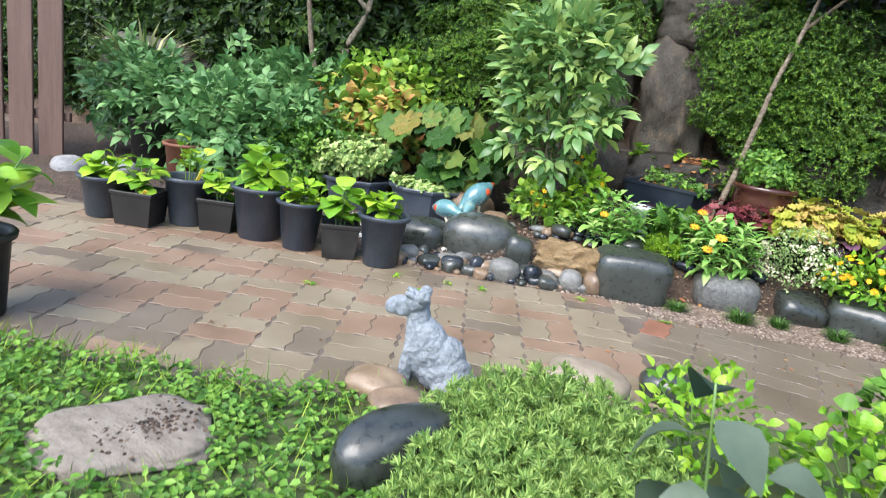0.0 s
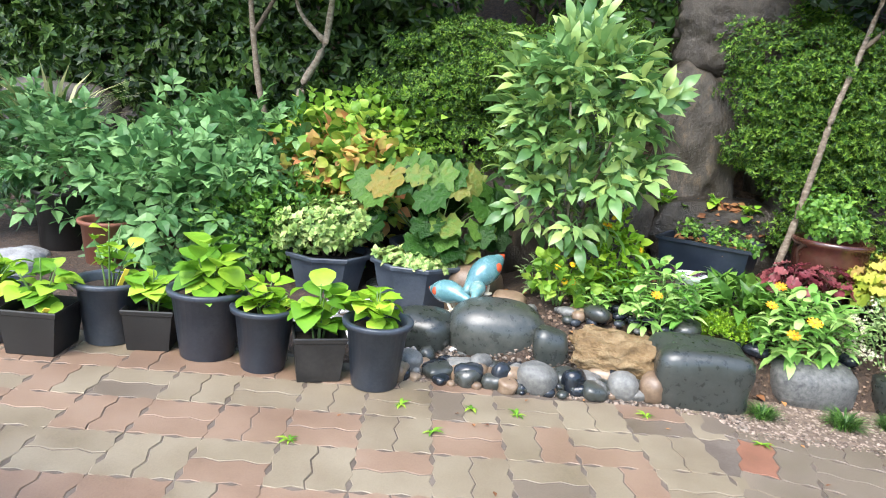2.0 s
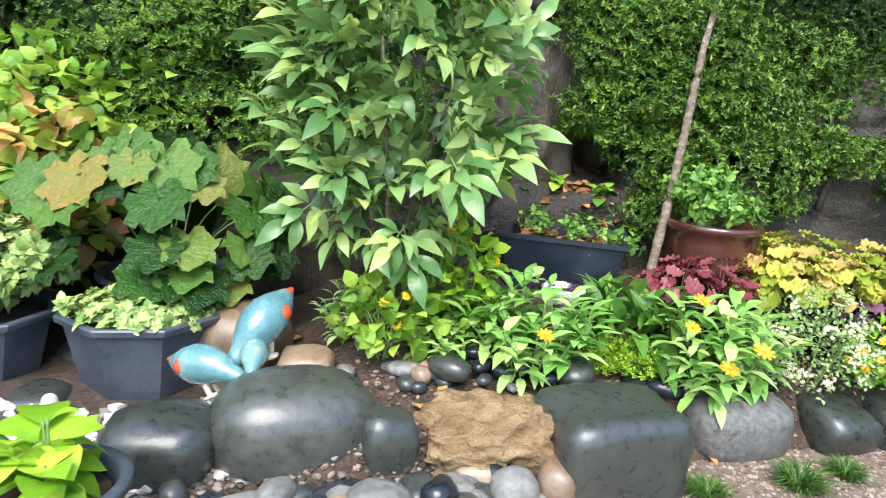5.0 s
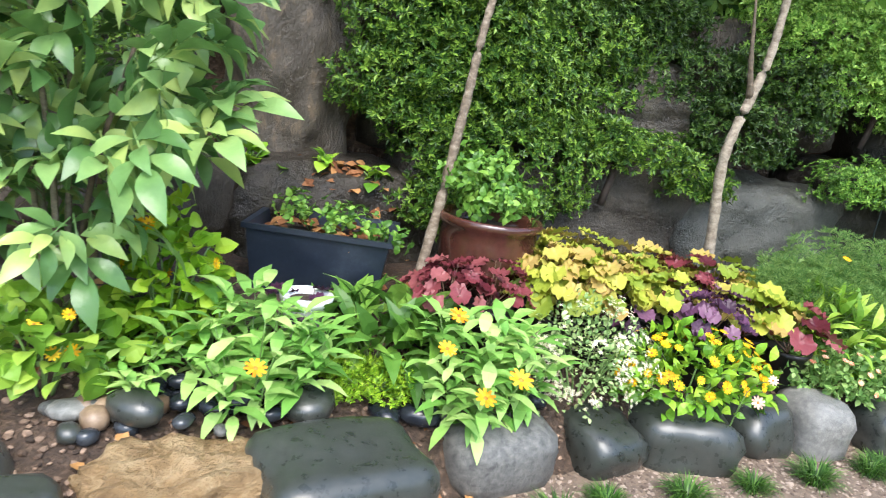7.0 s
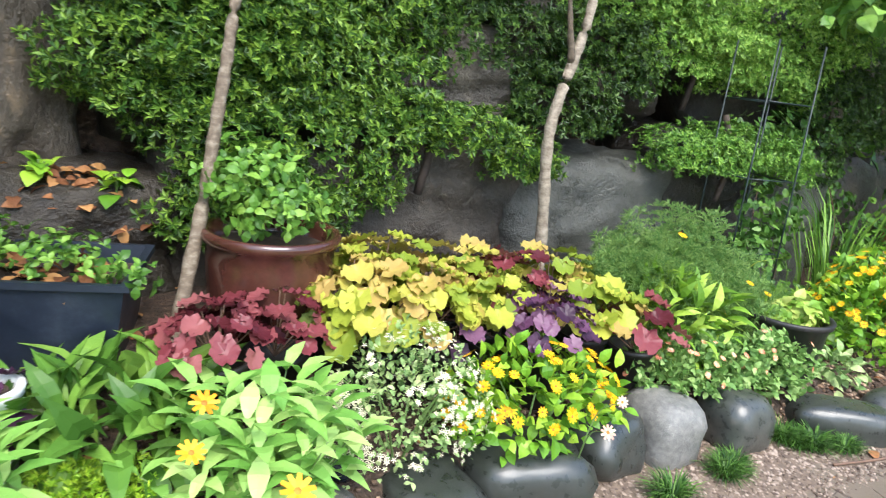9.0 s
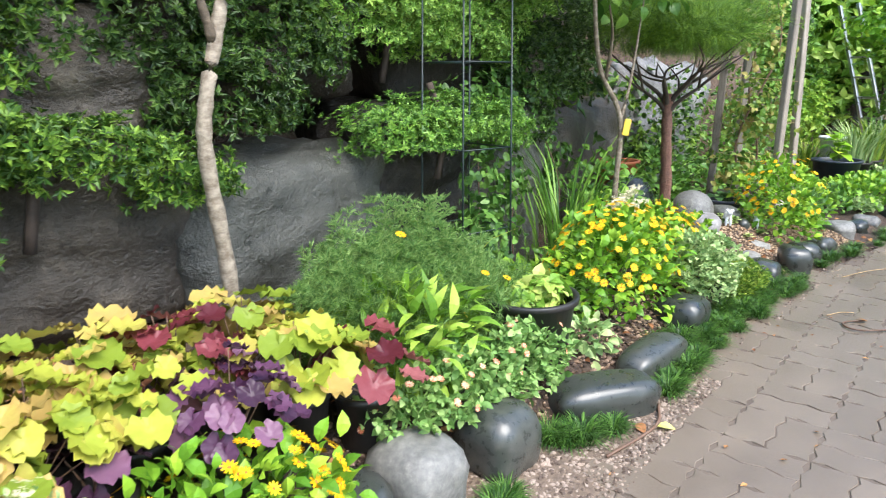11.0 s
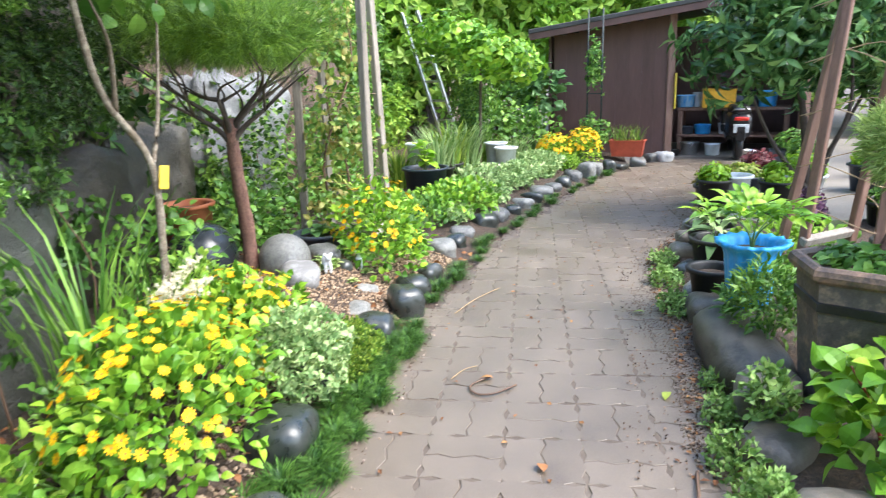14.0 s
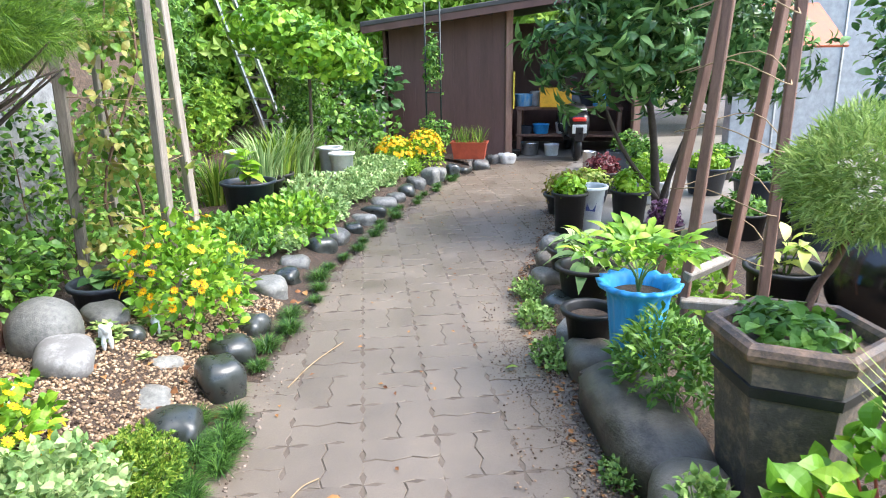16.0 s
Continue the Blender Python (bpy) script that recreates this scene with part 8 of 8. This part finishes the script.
for i, (x, y, r, h, mt) in enumerate(OTHER):
    b = pot("round_pot", x, y, 0, r * 0.8, r, h, (M_POT_BLACK, M_POT, M_WHITE)[0 if i < 3 else (i * 7) % 3 if i % 5 == 0 else i % 2], "plant pot with a low leafy plant near the evergreen tree", 24, group="pots round the evergreen tree")
    sprays(b, [((0, 0, h + 0.02), (r * 0.9, r * 0.9, 0.1 + 0.05 * (i % 3)))], TRIO, 0.07, mt, 300, seed=i)
can = solid("steel_can", lathe([(0.085, 0), (0.088, 0.01), (0.09, 0.22), (0.095, 0.23), (0.095, 0.24), (0.085, 0.24), (0.08, 0.03)], 28), M_STEEL, None, True, m=pose(12.98, 0.6, 0))
tagged(can, "shiny steel can with a blue rim on the ground", "can")
gt = thing("grey_trough", 12.75, 0.15, 0, "dark grey trough planter with a small shrub", "planter", rz=75)
solid("trough_body", trough(0.5, 0.3, 0.24), M_POT, gt)
solid("soil", box(0.44, 0.25, 0.02, 0.003), M_POT_SOIL, gt, m=pose(0, 0, 0.19))
sprays(gt, [((0, 0, 0.35), (0.2, 0.14, 0.16))], TRIO, 0.06, L_MID, 300, seed=3)
white_wall = solid("house_wall", box(0.2, 7.0, 3.0, 0.01), M_WALL, None, m=pose(14.0, -5.4, -0.04))
tagged(white_wall, "plain white house wall behind the pots", "wall", kind="structure")
for y in (-2.6, -3.6, -4.6):
    part("panel_seam", faces_mesh("panel_seam", *box(0.02, 0.03, 2.9, 0.003), M_STEEL), white_wall, m=pose(-0.11, y + 5.4, 0))
awn = thing("awning", 12.9, -2.3, 1.75, "small orange awning on the house wall", "awning")
solid("canopy", box(1.0, 1.4, 0.04, 0.006), plain("orange_sheet", (0.4, 0.085, 0.03), 0.6), awn, m=pose(0.45, 0, 0.12, 0, -38, 0))
solid("brace", tube([(0.0, 0.6, 0.0), (1.0, 0.6, -0.3)], 0.015, 6), M_STEEL, awn, True)
big_shrub("bare_tree", "dark thin-branched tree in front of the white wall", 9.6, -1.4, 0, [((9.5, -1.4, 2.0), (0.7, 0.7, 0.4)), ((9.2, -1.0, 1.6), (0.45, 0.45, 0.35)), ((9.5, -1.3, 1.35), (0.5, 0.5, 0.35))], L_SHADE, LEAF, 0.15, 70, 96, [[(9.6, -1.4, 0), (9.5, -1.3, 0.8), (9.4, -1.2, 1.8)], [(9.55, -1.35, 0.6), (9.8, -1.6, 1.2), (9.9, -1.8, 2.0)], [(9.5, -1.3, 0.9), (9.2, -1.0, 1.4), (9.1, -0.8, 1.9)]], 0.04, M_BARK_DARK, facing="in")

# ---- lawn corner with the dog ----
tagged(grid("lawn", -6, 9.4, -6, 2.9, 150, 90, lambda X, Y: np.where(Y < np.interp(X, LOW[:, 0], LOW[:, 1]) - 0.02 - 0.6 * (X > 3.0), 0.012 + 0.008 * np.sin(X * 9) * np.cos(Y * 8), -0.06), surface("lawn_soil", [(0.02, 0.035, 0.01), (0.045, 0.07, 0.02), (0.09, 0.11, 0.04)], 8, 0.9, 0.7, 60)), "mossy soil under the lawn", "lawn", kind="structure")
g = np.random.default_rng(5)
n = 17000
x, y = g.uniform(-3.2, 1.9, n), g.uniform(-1.6, 1.75, n)
ok = (g.random(n) < np.clip(2.6 - np.hypot(x + 0.3, (y - 0.7) * 1.2) / 0.95, 0, 1)) & ((x < 1.3) | (y < 0.6)) & (y < np.interp(x, LOW[:, 0], LOW[:, 1]) - 0.03) & ((x - 0.11) ** 2 / 0.062 + (y - 0.91) ** 2 / 0.05 > 1)
p = np.stack([x, y, 0.02 + 0.05 * g.random(n)], 1)[ok]
n = len(p)
CLOVER = whorl(([(0, 0, 0), (-0.34, 0.5, 0.1), (0.34, 0.5, 0.1), (-0.2, 0.95, 0.03), (0.2, 0.95, 0.03), (0, 0.5, 0)], [(0, 5, 1), (0, 2, 5), (1, 5, 3), (5, 2, 4), (3, 5, 4)]), 3, -5, 3, 0.1)
tagged(leaves("clover", CLOVER, p, g.normal(size=(n, 3)) * (1, 1, 0.1), (0, 0, 1) + 0.35 * g.normal(size=(n, 3)), 0.024 + 0.016 * g.random(n), L_MID), "dense green clover in the lawn", "clover", kind="stuff")
n = 9000
x, y = g.uniform(-2.6, 1.2, n), g.uniform(-0.6, 1.75, n)
ok = (y < np.interp(x, LOW[:, 0], LOW[:, 1]) + 0.02) & ((x - 0.11) ** 2 / 0.06 + (y - 0.91) ** 2 / 0.05 > 1) & (g.random(n) < np.clip(0.75 - 0.7 * x, 0.12, 1))
p = np.stack([x, y, 0.01 + 0 * x], 1)[ok]
n = len(p)
tagged(leaves("lawn_grass", BLADE, p, g.normal(size=(n, 3)) * (0.5, 0.5, 0.1) + (0, 0, 0.8), g.normal(size=(n, 3)), 0.06 + 0.08 * g.random(n), L_GRASS), "long bright green lawn grass", "grass", kind="stuff")
n = 6000
x, y = g.uniform(-6, 8.5, n), g.uniform(-6, 1.7, n)
ok = (y < np.interp(x, LOW[:, 0], LOW[:, 1]) - 0.05) & ((x < -2) | (y < -0.5) | ((x > 2) & (x < 3.2)))
p = np.stack([x, y, 0.01 + 0 * x], 1)[ok]
n = len(p)
tagged(leaves("lawn_grass", BLADE, p, g.normal(size=(n, 3)) * (0.6, 0.6, 0.1) + (0, 0, 0.8), g.normal(size=(n, 3)), 0.08 + 0.1 * g.random(n), L_GRASS), "thin grass on the mossy ground", "grass", kind="stuff")
slab = solid("stepping_slab", rock(0.235, 0.2, 0.045, 8, 0.4, 0.12, 4, 0.08), surface("slab", [(0.09, 0.07, 0.05), (0.25, 0.21, 0.165), (0.37, 0.32, 0.26)], 11, 0.75, 0.9, 70, stretch=(1, 2.5, 1), depth=0.02), None, True, m=pose(0.11, 0.91, 0.02, 0, 0, 60))
tagged(slab, "pale weathered wood-grained stepping slab in the lawn", "stepping stone")
n = 320
q = np.stack([0.13 + 0.055 * g.normal(size=n), 0.95 + 0.075 * g.normal(size=n), np.full(n, 0.062)], 1)
gravel("dirt_crumbs", q, 0.014, M_SOIL, "brown dirt crumbled over the stepping slab", 71)
stone(0.84, 1.28, -0.02, 0.21, 0.46, 0.25, M_DARK_STONE, "long smooth wet grey stone beside the lawn", 240, -28, 0.15, group="stones round the statue")
stone(0.52, 1.68, -0.02, 0.22, 0.2, 0.13, M_BROWN_STONE, "flat brown stone in front of the statue", 241, 0, 0.3, group="stones round the statue")
stone(0.66, 1.6, -0.02, 0.2, 0.18, 0.12, M_BROWN_STONE, "flat brown stone in front of the statue", 242, 40, 0.3, group="stones round the statue")
stone(1.2, 2.24, -0.03, 0.36, 0.32, 0.2, surface("beige_stone", [(0.2, 0.155, 0.11), (0.33, 0.27, 0.2), (0.45, 0.385, 0.3)], 10, 0.6, 0.3, 90), "rounded beige stone beside the paving", 243, 0, 0.1, group="stones round the statue")
stone(1.5, 2.5, -0.03, 0.26, 0.2, 0.16, M_DARK_STONE, "grey stone beside the paving", 244, 0, 0.2, group="stones round the statue")
stone(1.0, 1.08, -0.02, 0.16, 0.14, 0.12, M_DARK_STONE, "small grey stone beside the lawn", 245, 0, 0.2, group="stones round the statue")
flower_bush("thyme_cushion", "dense cushion shrub of tiny green leaves", 1.22, 1.55, 0.0, 0.4, 0.36, 0.26, 1500, L_ROSE, THIN, 0.042, 0, 0, YB, 41, 0.03)
flower_bush("thyme_cushion", "dense cushion shrub of tiny green leaves", 1.25, 1.15, 0.0, 0.36, 0.3, 0.24, 1500, L_ROSE, THIN, 0.042, 0, 0, YB, 42, 0.03)
flower_bush("leafy_plant", "light green leafy plant at the lawn's edge", 1.66, 1.85, 0.0, 0.22, 0.18, 0.3, 420, L_HYD, LEAF, 0.06, 0, 0, YB, 43)
flower_bush("leafy_plant", "yellow-green leafy plant at the lawn's edge", 2.15, 1.85, 0.0, 0.28, 0.22, 0.28, 320, L_HYD, LEAF_BROAD, 0.06, 0, 0, YB, 44)
flower_bush("leafy_plant", "green leafy plant beside the paving", 2.5, 2.35, 0.0, 0.35, 0.25, 0.4, 260, L_MID, LEAF_BROAD, 0.09, 0, 0, YB, 45)
flower_bush("leafy_plant", "low leafy plants beside the paving", 3.2, 2.35, 0.0, 0.4, 0.3, 0.3, 260, L_MID, LEAF_BROAD, 0.09, 0, 0, YB, 46)
rose = thing("broadleaf_plant", 1.68, 0.95, 0.0, "grey-green broad-leaved plant on a tall stem", "plant")
stems(rose, [[(0, 0, 0), (0.01, 0.0, 0.35), (-0.03, 0.0, 0.7)], [(0, 0, 0), (0.06, 0.06, 0.3), (0.1, 0.1, 0.55)]], 0.006, M_STEM)
rm = faces_mesh("leaf", *leaf_shape((0.22, 0.34, 0.33, 0.2), 0.25, 0.3), L_GREYB, True)
for k in range(9):
    part("leaf", rm, rose, m=pose(-0.03 if k < 6 else 0.09, 0.0 if k < 6 else 0.09, 0.45 + 0.045 * (k % 6), 0, 0, k * 137 + 40) @ pose(0, 0.02, 0, -45 + 6 * k, 12, 0) @ Matrix.Scale(0.15, 4))
lp = pot("round_pot", -1.16, 1.2, 0.0, 0.13, 0.16, 0.36, M_POT_BLACK, "tall black pot with a leafy hydrangea on the paving", 30)
broad_plant(lp, 0.5, 0.5, 40, 0.2, L_HYD, seed=99, base=0.3)

# slatted fence and posts at the start
fence = thing("slat_fence", -4.06, 3.49, 0, "brown composite slat fence panel", "fence", rz=24)
for k, u in enumerate((0.12, -0.14, -0.4, -0.66, -0.92, -1.18)):
    solid("slat", box(0.21, 0.03, 2.3, 0.005), M_FENCE, fence, m=pose(u, 0, 0))
solid("rail", box(1.5, 0.04, 0.08, 0.005), M_FENCE, fence, m=pose(-0.48, 0.04, 0.4))
solid("rail", box(1.5, 0.04, 0.08, 0.005), M_FENCE, fence, m=pose(-0.48, 0.04, 1.8))

# ---- litter on the paving ----
for i, (pts, r, lab) in enumerate(([[(5.98, 3.74, 0.012), (5.88, 3.83, 0.01), (5.8, 3.8, 0.01), (5.8, 3.72, 0.012), (5.9, 3.62, 0.01)], 0.005, "curled brown twig on the paving"], [[(5.95, 3.93, 0.006), (6.05, 3.88, 0.008), (6.1, 3.82, 0.007)], 0.003, "thin pale twig on the paving"], [[(4.75, 3.2, 0.008), (5.0, 3.02, 0.02), (5.25, 2.96, 0.01)], 0.006, "reddish twig on the paving"], [[(6.85, 4.02, 0.006), (7.1, 3.92, 0.01), (7.35, 3.78, 0.007)], 0.003, "thin dry straw on the paving"], [[(3.8, 4.2, 0.01), (4.1, 4.15, 0.02), (4.3, 4.22, 0.012)], 0.006, "reddish twig at the path edge"])):
    ob = solid("twig", tube(curve_pts(pts, 5), r, 6), M_STRAW if i in (1, 3) else M_STEM_BR, None, True)
    tagged(ob, lab, "twig")
for i, (x, y) in enumerate(((5.96, 3.73), (5.87, 2.95), (4.09, 4.22), (4.12, 4.15), (5.2, 3.5), (6.9, 2.9))):
    ob = new("fallen_leaf", faces_mesh("fallen_leaf", *LEAF, L_DEAD if i % 2 == 0 else L_VARIE))
    ob.matrix_world = pose(x, y, 0.012, 0, 10, i * 70) @ Matrix.Scale(0.07, 4)
    tagged(ob, "single dry leaf lying on the paving", "leaf", "leaves on the paving")

# tall trees behind the shed
for i, (x, y, h, r) in enumerate(((17.5, 5.5, 3.4, 1.5), (18.0, 3.0, 3.6, 1.6), (18.5, 0.5, 3.6, 1.6), (18.0, -2.0, 3.4, 1.5), (16.8, 6.8, 3.2, 1.4), (20.5, 4.5, 5.0, 2.0), (21.0, 1.5, 5.2, 2.0), (20.5, -1.5, 5.0, 2.0), (19.0, 7.5, 5.0, 2.0), (18.5, -5.0, 4.0, 1.8), (22.0, -5.0, 5.0, 2.2))):
    big_shrub("background_tree", "broad leafy tree behind the shed", x, y, -0.05, [((x, y, h * 0.75), (r, r, r * 0.8)), ((x - 0.5, y + 0.6, h * 0.45), (r * 0.9, r * 0.9, r * 0.7)), ((x, y - 0.8, h), (r * 0.8, r * 0.8, r * 0.6))], (L_FAR, L_BRIGHT, L_FAR)[i % 3], FAR, 0.24, 13, 300 + i, [[(x, y, -0.1), (x + 0.1, y, 1.2), (x, y, h)]], 0.12, M_BARK_DARK, "out")


# ---- pavers: interlocking blocks laid in a basket weave ----
def paver_shape(L=0.30, gap=0.003, amp=0.01):
    w = L / 2
    wig = lambda s: amp * float(np.interp(s % 1, (0, 0.3, 0.7, 1), (0, 1, -1, 0)))
    S2, S1 = (0, 0.3, 0.7, 1, 1.3, 1.7), (0, 0.3, 0.7)
    out = [(s * w - w, -w / 2 + wig(s)) for s in S2] + [(w + wig(s), s * w - w / 2) for s in S1]
    out += [((2 - s) * w - w, w / 2 + wig(2 - s)) for s in S2] + [(-w + wig(1 - s), (1 - s) * w - w / 2) for s in S1]
    n = len(out)
    ring = lambda k, z: [(x - math.copysign(min(k, abs(x)), x), y - math.copysign(min(k, abs(y)), y), z) for x, y in out]
    v = ring(gap, -0.03) + ring(gap, -0.002) + ring(gap + 0.002, 0.0)
    f = [tuple(range(2 * n, 3 * n))]
    for i in range(n):
        j = (i + 1) % n
        f += [(n + i, n + j, 2 * n + j, 2 * n + i)]
        f += [(i, j, n + j, n + i)] if i % 1 == 0 else []
    return v, f


paving = thing("paving", 0, 0, 0, "interlocking red, beige and grey concrete pavers, damp", "pavement")
paving["kind"] = "structure"
P_SHAPE = paver_shape()
P_MESH = [faces_mesh("paver", *P_SHAPE, mt) for mt in (M_RED, M_BEIGE, M_GREY, M_ORANGE)]
rp = random.Random(3)
joined = {0: [], 1: [], 2: [], 3: []}
count = 0
for field, (ox, oy, ang) in enumerate(((0.335, 3.375, 22.0), (4.7, 3.495, 0.6))):
    ca, sa = math.cos(radians(ang)), math.sin(radians(ang))
    for i in range(-40, 41):
        for j in range(-16, 8):
            for k in (-0.075, 0.075):
                flip = (i + j) % 2
                u, v = i * 0.3 + (0 if not flip else k), j * 0.3 + (k if not flip else 0)
                x, y = ox + u * ca - v * sa, oy + u * sa + v * ca
                side = x + 0.42 * (y - 3.4) < 1.24
                if side != (field == 0) or not on_path(x, y, 0.0 if field == 0 else -0.03) or not -5.5 < x < 13.9:
                    continue
                c = rp.random()
                if field == 0:
                    row = int(math.floor((v + 0.15) / 0.15))
                    red = row in (-1, -2, -5, -6, -9, -10, 2, 3)
                    kind = (0 if c < 0.7 else 1) if red else (1 if c < 0.66 else 0 if c < 0.85 else 2)
                    kind = 2 if y < 1.8 + 0.35 * x and c < 0.6 else kind
                else:
                    kind = 2
                    if 1.28 < x < 1.46 and 3.3 < y < 3.5:
                        kind = 3
                m = pose(x, y, rp.uniform(-0.002, 0.002), rp.uniform(-0.35, 0.35), rp.uniform(-0.35, 0.35), ang + 90 * flip + 180 * rp.randint(0, 1))
                near = (-1.2 < x < 1.4 and y > 2.2) or (4.2 < x < 6.9)
                if near and count < 300:
                    part("paver", P_MESH[kind], paving, m=m)
                    count += 1
                else:
                    joined[kind].append(m)
for kind, ms in joined.items():
    if ms:
        v = np.concatenate([np.array([tuple(m @ Vector(q)) for q in P_SHAPE[0]]) for m in ms])
        lens = [len(q) for q in P_SHAPE[1]]
        st = np.concatenate([[0], np.cumsum(lens)[:-1]])
        flat = np.array([a for q in P_SHAPE[1] for a in q])
        n = len(P_SHAPE[0])
        ob = part("paver_field", to_mesh("paver_field", v, np.concatenate([flat + n * i for i in range(len(ms))]), np.concatenate([st + sum(lens) * i for i in range(len(ms))]), P_MESH[kind].materials[0]), paving)
        ob["kind"] = "stuff"
